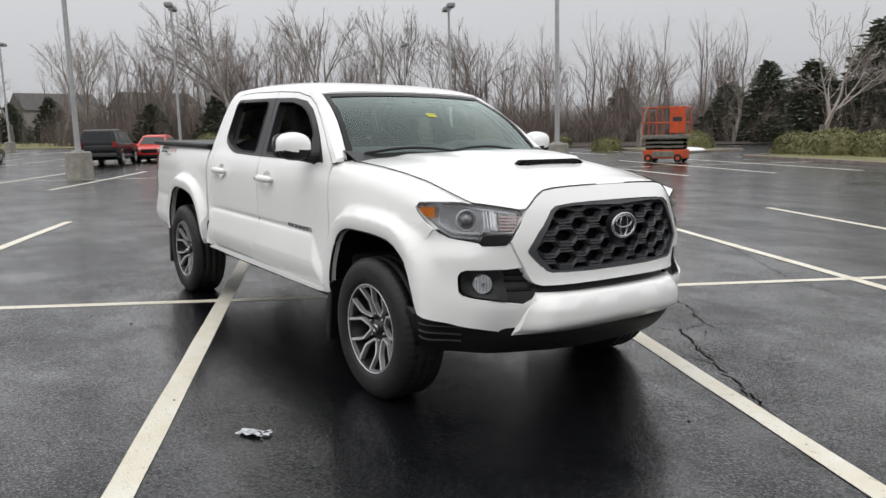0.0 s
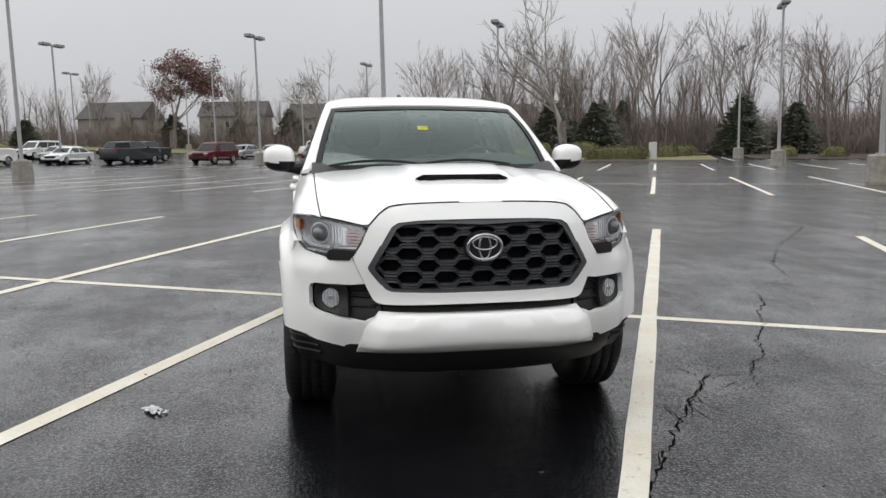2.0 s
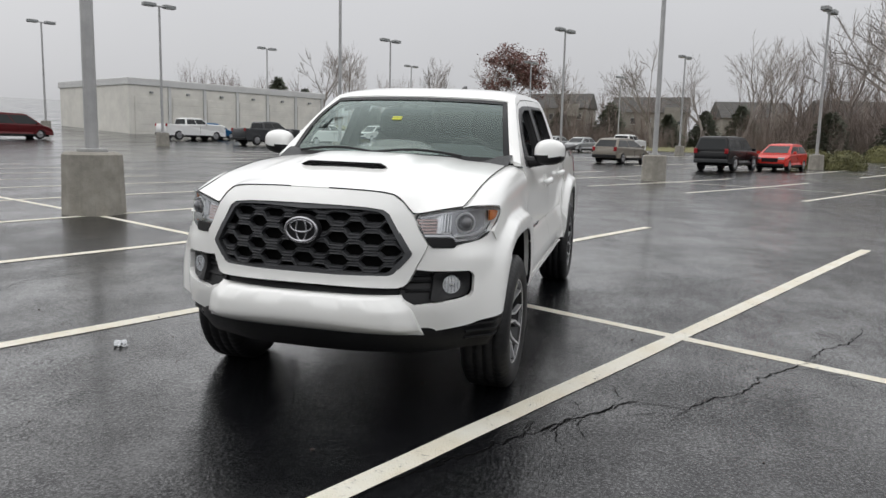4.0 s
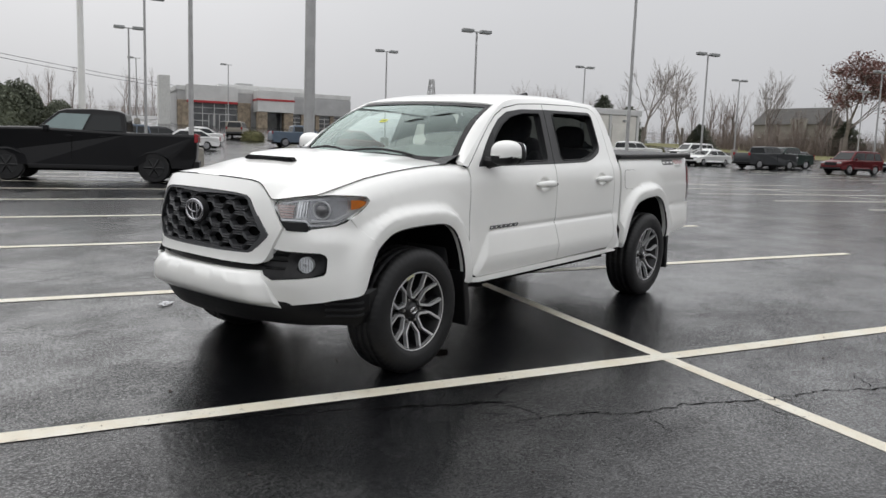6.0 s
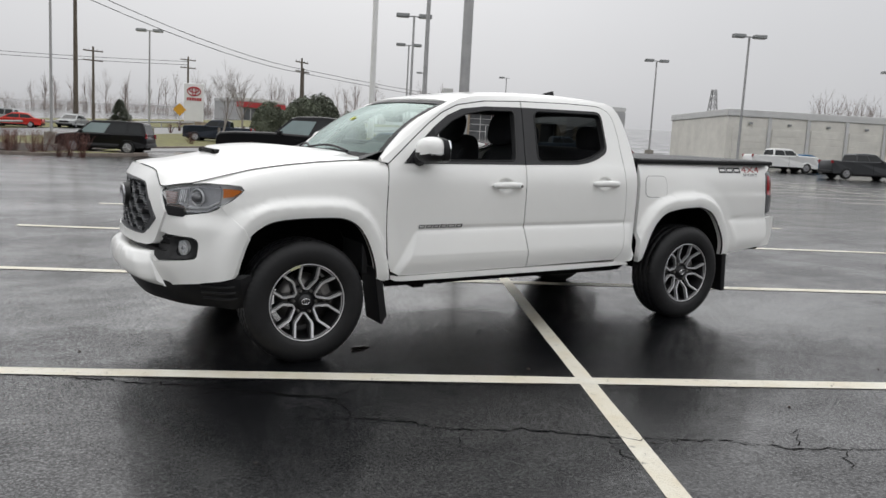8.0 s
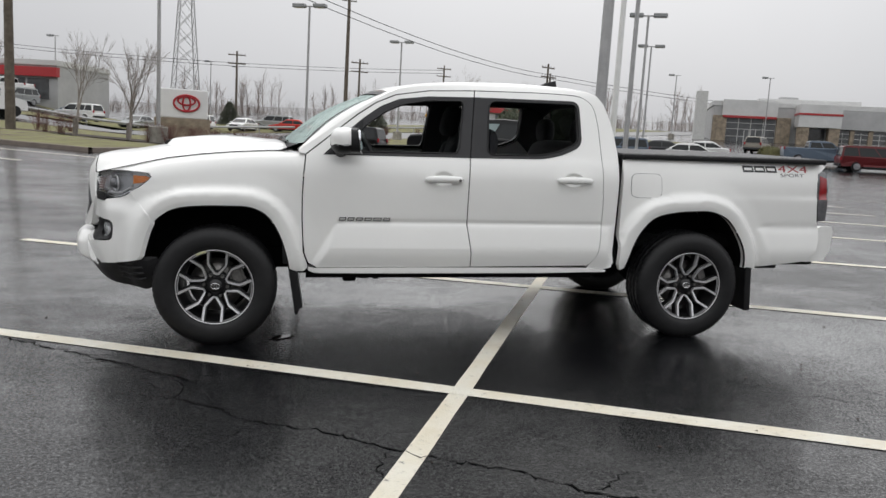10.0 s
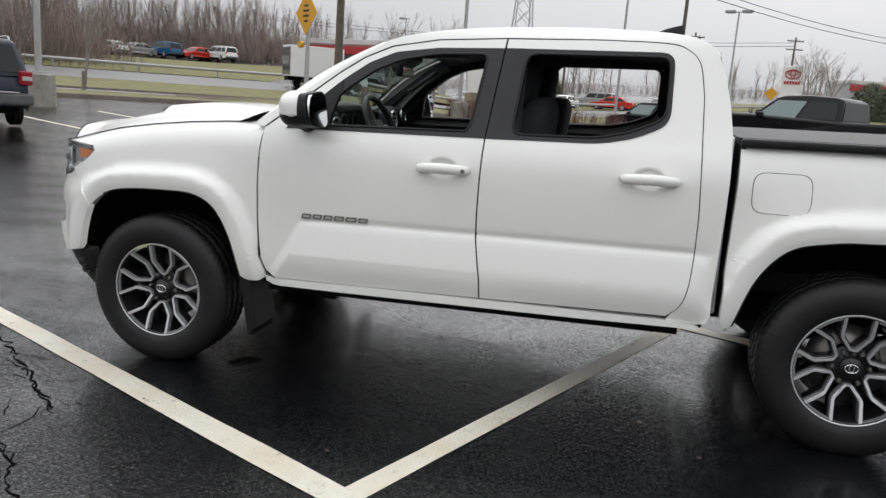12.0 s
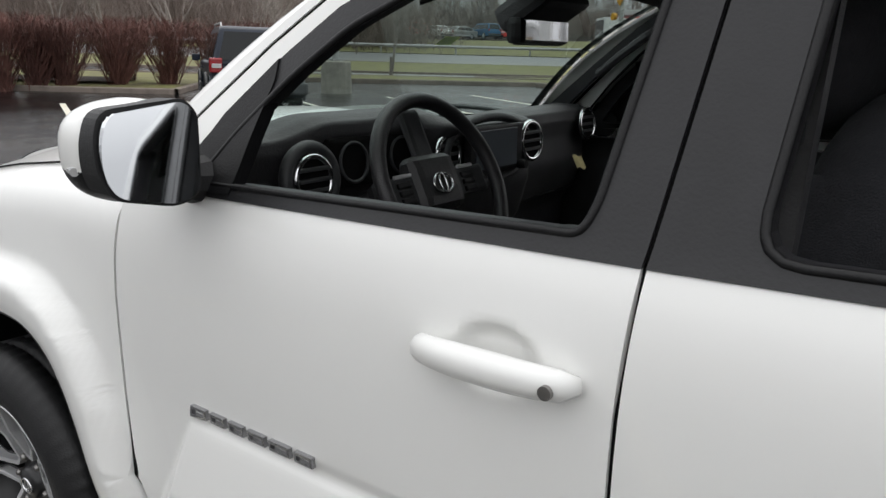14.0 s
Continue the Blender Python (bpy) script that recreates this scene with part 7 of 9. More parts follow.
for m in SIDES:
    sg = -1 if m else 1
    part("bumper_end", panel([(-2.664, 0.79), (-2.69, 0.80), (-2.795, 0.795), (-2.815, 0.76), (-2.80, 0.62), (-2.74, 0.545), (-2.58, 0.535), (-2.635, 0.60), (-2.664, 0.70)], [], lambda x, z: Vector((x, 0.822 - 0.8 * max(0, -2.68 - x) ** 1.6, z)), (0, 1, 0), 0.05, 0.03, mirror=m), M_WHITE, truck)
part("rear_valance", box((-2.70, -0.75, 0.50), (-2.20, 0.75, 0.56), 0.02), M_DARK, truck)

# side mirrors
for m in SIDES:
    sg = -1 if m else 1
    mir = part("side_mirror", tube([(0.83, sg * 0.80, 1.245), (0.84, sg * 0.86, 1.25), (0.835, sg * 0.93, 1.262)], [0.05, 0.035, 0.032], 10), M_BLACKP, truck)

    def shell(z_lo, z_hi, grow):
        bm = bmesh.new()
        bmesh.ops.create_cube(bm, size=2)
        bmesh.ops.subdivide_edges(bm, edges=bm.edges[:], cuts=9, use_grid_fill=True)
        for v in bm.verts:
            p = v.co.copy()
            e = 2.7
            n = (abs(p.x) ** e + abs(p.y) ** e + abs(p.z) ** e) ** (1 / e)
            p /= n
            taper = 1 - 0.16 * max(0, p.y) * (0.6 + 0.4 * p.z)
            x = 0.815 + p.x * (0.090 if p.x > 0 else 0.072) * (1 - 0.15 * p.y) + 0.028 * max(0, p.x) * (1 - p.z * p.z) * 0
            z = 1.316 + p.z * 0.084 * taper + 0.006 * p.y
            y = 0.964 + p.y * 0.100
            v.co = Vector((x, sg * y, z))
        if sg < 0:
            bmesh.ops.reverse_faces(bm, faces=bm.faces[:])
        drop = [f for f in bm.faces if not (z_lo <= f.calc_center_median().z < z_hi)]
        bmesh.ops.delete(bm, geom=drop, context="FACES")
        for f in bm.faces:
            f.smooth = True
        return bm

    part("mirror_cap", shell(1.292, 2, 0), M_WHITE, mir, "white mirror cap")
    part("mirror_base", shell(0, 1.292, 0), M_BLACKP, mir)
    face = round_poly([(0.897, 1.372), (0.915, 1.396), (1.042, 1.382), (1.058, 1.338), (1.058, 1.292), (1.043, 1.255), (0.951, 1.236), (0.912, 1.252)], 0.03)
    fc = np.mean(np.array(face), axis=0)
    for nm, grow, x_lo, x_hi, mt in (("mirror_frame", 1.05, 0.785, 0.728, M_BLACKP), ("mirror_glass", 0.985, 0.728, 0.722, M_MIRROR)):
        bm = bmesh.new()
        out_ = [(fc[0] + (y - fc[0]) * grow, fc[1] + (z - fc[1]) * grow) for y, z in face]
        lo = [bm.verts.new((x_lo, sg * y, z)) for y, z in out_]
        hi = [bm.verts.new((x_hi + 0.17 * (y - fc[0]) + 0.16 * (z - fc[1]), sg * y, z)) for y, z in out_]
        bm.faces.new(hi)
        for i in range(len(out_)):
            bm.faces.new((lo[i], lo[(i + 1) % len(out_)], hi[(i + 1) % len(out_)], hi[i]))
        bmesh.ops.recalc_face_normals(bm, faces=bm.faces[:])
        part(nm, bm, mt, mir)
    part("turn_signal", tube([(0.885, sg * 1.000, 1.290), (0.862, sg * 1.042, 1.292), (0.80, sg * 1.064, 1.292)], [0.006, 0.009, 0.007], 8), M_CLEARPL, mir)

# interior
part("headliner", grid_surface(lin(-0.97, 0.50, 9), lin(-0.60, 0.60, 7), lambda x, y: Vector((x, y, roof_c(x) - 0.045 - 0.06 * (abs(y) / 0.6) ** 4)), 0.02), M_TRIM, truck)
part("cabin_floor", box((-1.0, -0.78, 0.50), (1.2, 0.78, 0.54), 0.01), M_TRIM, truck)
part("firewall", box((1.16, -0.78, 0.50), (1.20, 0.78, 1.22), 0.01), M_TRIM, truck)
part("cabin_back_trim", box((-1.045, -0.76, 0.52), (-1.02, 0.76, 1.29), 0.01), M_TRIM, truck)
for m in SIDES:
    sg = -1 if m else 1
    for poly, nm in (([(1.0, 0.52), (1.02, 1.0), (0.93, 1.225), (-0.01, 1.228), (-0.02, 0.52)], "front"), ([(-0.04, 0.52), (-0.03, 1.228), (-0.57, 1.245), (-0.80, 1.33), (-0.92, 1.33), (-0.93, 0.80), (-0.88, 0.53)], "rear")):
        part("door_card", panel(poly, [], lambda x, z: left(x, min(z, 1.2), -0.085) + Vector((0, -0.25 * max(0, z - 1.2), 0)), (0, -1, 0), 0.05, 0.08, inward=(0, 1, 0), mirror=m), M_TRIM, truck)
    # pillar liners
    a_in = [(0.50, 1.60), (0.66, 1.52), (0.80, 1.42), (0.95, 1.30), (1.05, 1.23), (1.10, 1.24), (0.93, 1.365), (0.80, 1.458), (0.66, 1.553), (0.52, 1.632)]
    part("pillar_trim", panel(a_in, [], lambda x, z: left(x, z, -0.05), (0, -1, 0), 0.03, 0.06, inward=(0, 1, 0), mirror=m), M_TRIM2, truck)
    b_in = [(0.05, 1.23), (0.01, 1.63), (-0.16, 1.63), (-0.16, 1.23), (-0.14, 0.6), (0.05, 0.6)]
    part("pillar_trim", panel(b_in, [], lambda x, z: left(x, z, -0.055), (0, -1, 0), 0.03, 0.06, inward=(0, 1, 0), mirror=m), M_TRIM, truck)
    c_in = [(-0.79, 1.33), (-0.79, 1.60), (-0.95, 1.64), (-1.03, 1.40), (-1.04, 1.2), (-0.93, 1.2)]
    part("pillar_trim", panel(c_in, [], lambda x, z: left(x, z, -0.055), (0, -1, 0), 0.03, 0.06, inward=(0, 1, 0), mirror=m), M_TRIM, truck)
    hr = [(0.52, 1.60), (0.25, 1.60), (-0.8, 1.61), (-0.9, 1.60), (-0.9, 1.70), (0.2, 1.69), (0.45, 1.65)]
    part("roof_rail_trim", panel(hr, [], lambda x, z: left(x, z, -0.045), (0, -1, 0), 0.03, 0.08, inward=(0, 1, 0), mirror=m), M_TRIM, truck)
    if m:
        part("grab_handle", tube([(0.80, -0.70, 1.42), (0.78, -0.65, 1.415), (0.70, -0.63, 1.47), (0.62, -0.63, 1.525), (0.60, -0.66, 1.545)], 0.014, 8), M_TRIM, truck)

# dashboard
dash_prof = [(1.18, 1.235), (1.05, 1.285), (0.93, 1.312), (0.86, 1.310), (0.825, 1.297), (0.82, 1.27), (0.835, 1.22), (0.83, 1.14), (0.86, 1.04), (0.90, 0.98), (0.92, 0.80), (0.98, 0.62)]


def dash_f(y, k):
    a = k * (len(dash_prof) - 1)
    i = min(int(a), len(dash_prof) - 2)
    f = a - i
    x = dash_prof[i][0] + (dash_prof[i + 1][0] - dash_prof[i][0]) * f
    z = dash_prof[i][1] + (dash_prof[i + 1][1] - dash_prof[i][1]) * f
    hood_ = step(abs(y - 0.36), 0.27, 0.15)
    centre = step(abs(y + 0.0), 0.26, 0.19)
    z += 0.034 * hood_ * step(z, 1.2, 1.3) * step(x, 1.1, 0.95)
    x -= 0.075 * centre * step(z, 0.90, 1.0) * step(z, 1.34, 1.30) + 0.03 * hood_ * step(z, 1.25, 1.31)
    x += 0.05 * (abs(y) / 0.75) ** 3
    return Vector((x, y, z))


dash = part("dashboard", grid_surface(lin(-0.76, 0.76, 61), lin(0, 1, 45), dash_f), M_TRIM, truck, "black moulded dashboard")
for y, z, x, r in ((0.195, 1.240, 0.745, 0.044), (-0.155, 1.245, 0.728, 0.050), (-0.69, 1.25, 0.835, 0.050), (0.585, 1.222, 0.79, 0.048)):
    c = Vector((x, y, z))
    v = part("air_vent", torus(c, r, 0.007, (-1, 0, 0.08), 32, 8), M_CHROME, dash, "round air vent with silver ring")
    part("vent_well", disc(c + Vector((0.006, 0, 0)), r, (-1, 0, 0.08), 28, 0.008), M_DARK, dash)
    for k in (-1, 0, 1):
        part("vent_slat", box((c.x - 0.006, c.y - r * 0.86, c.z + k * 0.022 - 0.004), (c.x + 0.010, c.y + r * 0.86, c.z + k * 0.022 + 0.004), 0.002), M_TRIM2, dash)
scr = part("display", box((0.722, -0.100, 1.180), (0.742, 0.140, 1.298), 0.006), M_BLACKP, dash, "pale switched-off touch screen in black frame")
part("display_glass", box((0.7195, -0.070, 1.192), (0.7225, 0.112, 1.288), 0.001), M_SCREEN, scr)
part("volume_knob", tube([(0.722, -0.086, 1.19), (0.700, -0.086, 1.19)], [0.013, 0.011], 16), M_BLACKP, scr)
part("dash_bezel", torus(Vector((0.742, 0.02, 1.238)), 0.19, 0.012, (-1, 0, 0.05), 40, 8, 0.42), M_TRIM2, dash)
part("gauge_binnacle", box((0.80, 0.25, 1.19), (0.83, 0.53, 1.30), 0.01), M_DARK, dash)
for y in (0.30, 0.46):
    part("gauge", torus(Vector((0.797, y, 1.245)), 0.042, 0.004, (-1, 0, 0.1), 28, 6), M_TRIM2, dash)
part("left_vent_surround", torus(Vector((0.80, 0.585, 1.222)), 0.066, 0.014, (-1, 0, 0.08), 32, 8), M_TRIM2, dash)
part("glovebox_line", box((0.868, -0.66, 1.035), (0.876, -0.24, 1.042), 0.001), M_DARK, dash)
leaf = grid_surface(lin(-0.03, 0.03, 5), lin(-0.02, 0.02, 4), lambda a, b: Vector((0.79 + b * 0.5, -0.56 + a, 1.14 + b + 0.006 * math.sin(90 * a))))
part("paper_tag", leaf, M_PAPER, dash, "crumpled yellowish paper tag")
part("center_console", box((-0.35, -0.13, 0.54), (0.86, 0.13, 0.88), 0.04), M_TRIM, truck)
part("shifter", tube([(0.50, 0.0, 0.88), (0.52, 0.0, 1.0), (0.52, 0.0, 1.06)], [0.02, 0.02, 0.032], 10), M_LEATHER, truck)

# steering wheel
tilt = Vector((-0.90, 0, 0.43)).normalized()
WC = Vector((0.605, 0.395, 1.212))
wheel_rim = part("steering_wheel", torus(WC, 0.182, 0.0165, tilt, 56, 12, 1.0), M_LEATHER, truck, "black leather steering wheel with silver trim")
q = tilt.to_track_quat("Z", "Y").to_matrix().to_4x4()


def on_wheel(bm, dz=0.0):
    bmesh.ops.transform(bm, matrix=Matrix.Translation(WC) @ q @ Matrix.Translation((0, 0, dz)), verts=bm.verts)
    return bm


side_ax = (q.to_3x3().inverted() @ Vector((0, 1, 0)))
rot2 = Matrix.Rotation(math.atan2(side_ax.y, side_ax.x), 4, "Z")
bm = box((-0.075, -0.07, -0.055), (0.075, 0.055, -0.005), 0.03, rot2, 3)
part("airbag_cover", on_wheel(bm), M_LEATHER, wheel_rim)
for s in (-1, 1):
    bm = box((0.06 * s if s > 0 else -0.175, -0.032, -0.04), (0.175 if s > 0 else -0.06, 0.032, -0.018), 0.010, rot2)
    part("wheel_spoke", on_wheel(bm), M_TRIM2, wheel_rim)
    bm = box((0.078 if s > 0 else -0.130, -0.034, -0.017), (0.130 if s > 0 else -0.078, -0.026, -0.010), 0.003, rot2)
    part("silver_accent", on_wheel(bm), M_SILVER, wheel_rim)
    for k in range(3):
        bm = box((0.085 if s > 0 else -0.125, -0.018 + 0.016 * k, -0.019), (0.125 if s > 0 else -0.085, -0.006 + 0.016 * k, -0.012), 0.003, rot2)
        part("wheel_button", on_wheel(bm), M_BLACKP, wheel_rim)
bm = box((-0.028, -0.172, -0.04), (0.028, -0.05, -0.02), 0.010, rot2 @ Matrix.Rotation(0, 4, "Z"))
part("lower_spoke", on_wheel(bm), M_TRIM2, wheel_rim)
bc = WC - tilt * 0.0
part("wheel_badge", torus(bc + tilt * -0.002, 0.030, 0.003, tilt, 28, 6, 0.70), M_CHROME, wheel_rim)
part("wheel_badge", torus(bc + tilt * -0.002, 0.010, 0.0026, tilt, 20, 6, 2.0), M_CHROME, wheel_rim)
part("steering_column", tube([WC - tilt * 0.02, WC - tilt * 0.26], [0.05, 0.06], 12), M_TRIM, truck)
for s in (-1, 1):
    part("stalk", tube([WC - tilt * 0.07 + Vector((0, 0.05 * s, 0)), WC - tilt * 0.06 + Vector((0, 0.16 * s, 0.02))], [0.009, 0.012], 8), M_BLACKP, truck)

# rear-view mirror and overhead console
part("rear_view_mirror", box((0.60, -0.115, 1.49), (0.645, 0.115, 1.555), 0.018), M_BLACKP, truck)
part("mirror_stem", tube([(0.63, 0, 1.55), (0.66, 0, 1.60)], 0.018, 8), M_BLACKP, truck)
part("rear_mirror_glass", box((0.5975, -0.10, 1.50), (0.6005, 0.10, 1.546), 0.001), M_MIRROR, truck)
part("overhead_console", box((0.28, -0.12, 1.60), (0.55, 0.12, 1.665), 0.02), M_TRIM2, truck)


def rounded(cx, cy, cz, sx_, sy_, sz_, e=2.6, lean=0.0, cuts=7):
    bm = bmesh.new()
    bmesh.ops.create_cube(bm, size=2)
    bmesh.ops.subdivide_edges(bm, edges=bm.edges[:], cuts=cuts, use_grid_fill=True)
    for v in bm.verts:
        p = v.co
        n = (abs(p.x) ** e + abs(p.y) ** e + abs(p.z) ** e) ** (1 / e)
        p = p / n
        z = cz + p.z * sz_
        v.co = Vector((cx + p.x * sx_ - lean * (z - cz), cy + p.y * sy_, z))
    for f in bm.faces:
        f.smooth = True
    return bm


for y in (0.38, -0.38):
    part("seat_cushion", rounded(0.17, y, 0.80, 0.28, 0.26, 0.10, 4), M_FABRIC, truck)
    sb = part("seat_back", rounded(-0.145, y, 1.08, 0.095, 0.25, 0.34, 3.4, 0.22), M_FABRIC, truck, "dark fabric front seat backrest")
    part("seat_bolster", rounded(-0.105, y + 0.19, 1.05, 0.09, 0.06, 0.27, 3.0, 0.22), M_FABRIC, sb)
    part("seat_bolster", rounded(-0.105, y - 0.19, 1.05, 0.09, 0.06, 0.27, 3.0, 0.22), M_FABRIC, sb)
    part("headrest", rounded(-0.115, y, 1.475, 0.075, 0.15, 0.125, 2.8, 0.22), M_FABRIC, sb)
    for s in (-1, 1):
        part("headrest_post", tube([(-0.14, y + 0.05 * s, 1.36), (-0.13, y + 0.05 * s, 1.42)], 0.007, 8), M_STEEL, sb)
part("rear_bench", rounded(-0.62, 0, 0.82, 0.28, 0.68, 0.11, 5), M_FABRIC, truck)
part("rear_backrest", rounded(-0.90, 0, 1.05, 0.09, 0.70, 0.30, 5, 0.15), M_FABRIC, truck)
for y in (-0.42, 0.42):
    part("rear_headrest", rounded(-0.93, y, 1.42, 0.055, 0.14, 0.10, 3), M_FABRIC, truck)
for y in (0.745, -0.745):
    part("seat_belt", box((-0.145, y - 0.004 - 0.03 * (1 if y > 0 else -1), 0.8), (-0.105, y + 0.004 - 0.03 * (1 if y > 0 else -1), 1.42), 0.001), M_TRIM2, truck)

# ---- parked vehicles ----
M_CARGLASS = material("dark_car_glass", (0.010, 0.012, 0.013), 0.06, 0, 0.05, 2, spec=0.3)
# pale base colour paints in the daylight seen through the front panes
M_PALEGLASS = material("painted_skylight_glass", (0.16, 0.22, 0.22), 0.08, 0, 0.05, 2, coat=0.5)
M_GREYPL = material("weathered_grey_plastic", (0.13, 0.13, 0.135), 0.5, 0.2, 0.15, 6)
M_PLATE = material("number_plate", (0.55, 0.56, 0.58), 0.5)
M_RIMGREY = material("cast_rim", (0.36, 0.36, 0.37), 0.35, 0.7, 0.1)
PAINTS = {n: car_paint(n + "_car_paint", c, 0.3, coat=0.2, spec=0.15) for n, c in (("black", (0.005, 0.005, 0.006)), ("white", (0.74, 0.74, 0.73)), ("silver", (0.32, 0.33, 0.33)), ("maroon", (0.10, 0.012, 0.014)), ("red", (0.52, 0.035, 0.025)), ("blue", (0.012, 0.10, 0.22)),
                                                                ("charcoal", (0.045, 0.047, 0.05)), ("green", (0.018, 0.03, 0.026)), ("beige", (0.22, 0.20, 0.17)), ("navy", (0.016, 0.022, 0.035)), ("steel", (0.10, 0.13, 0.17)))}
KINDS = {  # length, width, height, hood line, greenhouse base and roof (as shares of the length), belt height, wheel radius, axles
    "sedan": dict(L=4.75, W=1.82, H=1.45, line=[(0.5, 0.50), (0.485, 0.66), (0.43, 0.74), (0.24, 0.90), (-0.36, 0.99), (-0.47, 0.96), (0 - 0.495, 0.80), (-0.5, 0.50)], base=(0.25, -0.40), roof=(0.06, -0.22), belt=0.93, r=0.33, ax=(0.31, -0.29)),
    "hatchback": dict(L=4.35, W=1.76, H=1.50, line=[(0.5, 0.48), (0.485, 0.66), (0.44, 0.76), (0.30, 0.93), (-0.46, 1.0), (-0.495, 0.85), (-0.5, 0.48)], base=(0.31, -0.485), roof=(0.06, -0.36), belt=0.96, r=0.32, ax=(0.31, -0.31)),
    "suv": dict(L=4.75, W=1.90, H=1.74, line=[(0.5, 0.55), (0.49, 0.80), (0.45, 0.95), (0.26, 1.07), (-0.47, 1.10), (-0.495, 0.9), (-0.5, 0.55)], base=(0.27, -0.485), roof=(0.10, -0.43), belt=1.06, r=0.37, ax=(0.30, -0.29)),
    "minivan": dict(L=5.1, W=1.98, H=1.76, line=[(0.5, 0.48), (0.485, 0.72), (0.43, 0.88), (0.34, 1.0), (-0.48, 1.08), (-0.498, 0.85), (-0.5, 0.48)], base=(0.35, -0.49), roof=(0.14, -0.45), belt=1.02, r=0.34, ax=(0.31, -0.29)),
    "pickup": dict(L=5.9, W=2.03, H=1.95, line=[(0.5, 0.62), (0.499, 1.14), (0.494, 1.28), (0.476, 1.37), (0.40, 1.41), (0.20, 1.44), (-0.19, 1.37), (-0.193, 1.36), (-0.488, 1.37), (-0.5, 1.30), (-0.495, 0.72)], base=(0.205, -0.187), roof=(0.085, -0.160), belt=1.36, r=0.42, ax=(0.315, -0.305)),
}


def vehicle(kind, paint, x, y, turn, label, scale=1.0, glass_mat=None, plate=False, dark_rims=False, group="", pale_front=False):
    k = KINDS[kind]
    L, W, H, r = k["L"], k["W"], k["H"], k["r"]
    pm = PAINTS[paint]
    gm = glass_mat or M_CARGLASS
    name = {"sedan": "sedan", "hatchback": "hatchback", "suv": "suv", "minivan": "minivan", "pickup": "parked_pickup"}[kind]
    root = thing(name, on(x, y, turn) @ Matrix.Scale(scale, 4), label, "pickup truck" if kind == "pickup" else "car", group or "parked cars")
    low = 0.26 if kind in ("sedan", "hatchback", "minivan") else 0.36
    outline = [(a * L, b) for a, b in k["line"]]
    bottom = []
    for ax in (k["ax"][1], k["ax"][0]):
        cx = ax * L
        bottom += [(cx + (r + 0.07) * math.cos(math.pi - i * math.pi / 10), r + (r + 0.07) * math.sin(math.pi - i * math.pi / 10)) for i in range(11)]
    outline = outline + [(-0.48 * L, low + 0.05)] + [(a, max(b, low)) for a, b in bottom] + [(0.48 * L, low + 0.02)]
    bm = bmesh.new()
    levels = []
    for yy, dz, f in ((W / 2 - 0.005, 0.075, 0.985), (W / 2 - 0.03, 0.03, 0.995), (W / 2 - 0.10, 0.0, 1.0), (-W / 2 + 0.10, 0.0, 1.0), (-W / 2 + 0.03, 0.03, 0.995), (-W / 2 + 0.005, 0.075, 0.985)):
        row = []
        for a, b in outline:
            nose_ = max(0.0, abs(a) / (L / 2) - 0.80) / 0.20
            row.append(bm.verts.new((a * f, yy * (1 - 0.10 * nose_ ** 2), b - (dz if b > 0.75 else 0))))
        levels.append(row)
    n = len(outline)
    for p, q in zip(levels, levels[1:]):
        for i in range(n):
            bm.faces.new((p[i], p[(i + 1) % n], q[(i + 1) % n], q[i])).smooth = True
    bm.faces.new(levels[0])
    bm.faces.new(levels[-1][::-1])
    bmesh.ops.triangulate(bm, faces=[f for f in bm.faces if len(f.verts) > 4])
    bmesh.ops.recalc_face_normals(bm, faces=bm.faces[:])
    body = part("body", bm, pm, root)
    # greenhouse
    b0, b1, r0, r1 = k["base"][0] * L, k["base"][1] * L, k["roof"][0] * L, k["roof"][1] * L
    zb, zt = k["belt"] - 0.03, H - 0.03
    yb, yt = W / 2 - 0.07, W / 2 - 0.27
    side = [(b0, zb), (r0 + 0.12, zt - 0.06), (r0 - 0.08, zt), ((r0 + r1) / 2, H), (r1 + 0.08, zt), (r1 - 0.10, zt - 0.07), (b1, zb)]
    bm = bmesh.new()

    def yy_at(z):
        return yb + (yt - yb) * (z - zb) / (H - zb)

    rows_ = [[bm.verts.new((a, s * yy_at(b), b)) for a, b in side] for s in (1, 1 - 1e-9, -1 + 1e-9, -1)]
    inner = [[bm.verts.new((a, s * (yy_at(b) - 0.10), b + (0.03 if b > zb + 0.05 else 0))) for a, b in side] for s in (1, -1)]
    seq = [rows_[0], inner[0], inner[1], rows_[3]]
    for v in rows_[1] + rows_[2]:
        bm.verts.remove(v)
    for p, q in zip(seq, seq[1:]):
        for i in range(len(side) - 1):
            bm.faces.new((p[i], p[i + 1], q[i + 1], q[i])).smooth = True
    bm.faces.new(seq[0])
    bm.faces.new(seq[-1][::-1])
    bmesh.ops.recalc_face_normals(bm, faces=bm.faces[:])
    part("cabin", bm, pm, root)

    def pane(pts, nm, mat_=gm):
        bm = bmesh.new()
        bm.faces.new([bm.verts.new(p) for p in pts])
        bm.normal_update()
        f = bm.faces[:][0]
        c = f.calc_center_median()
        if f.normal.dot(Vector((c.x, c.y * 3, 0.2))) < 0:
            f.normal_flip()
        part(nm, bm, mat_, root)

    def side_x(z, front):
        t = (z - zb) / (zt - 0.06 - zb)
        return (b0 + (r0 + 0.12 - b0) * t) if front else (b1 + (r1 - 0.10 - b1) * t)

    z0, z1 = zb + 0.06, zt - 0.10
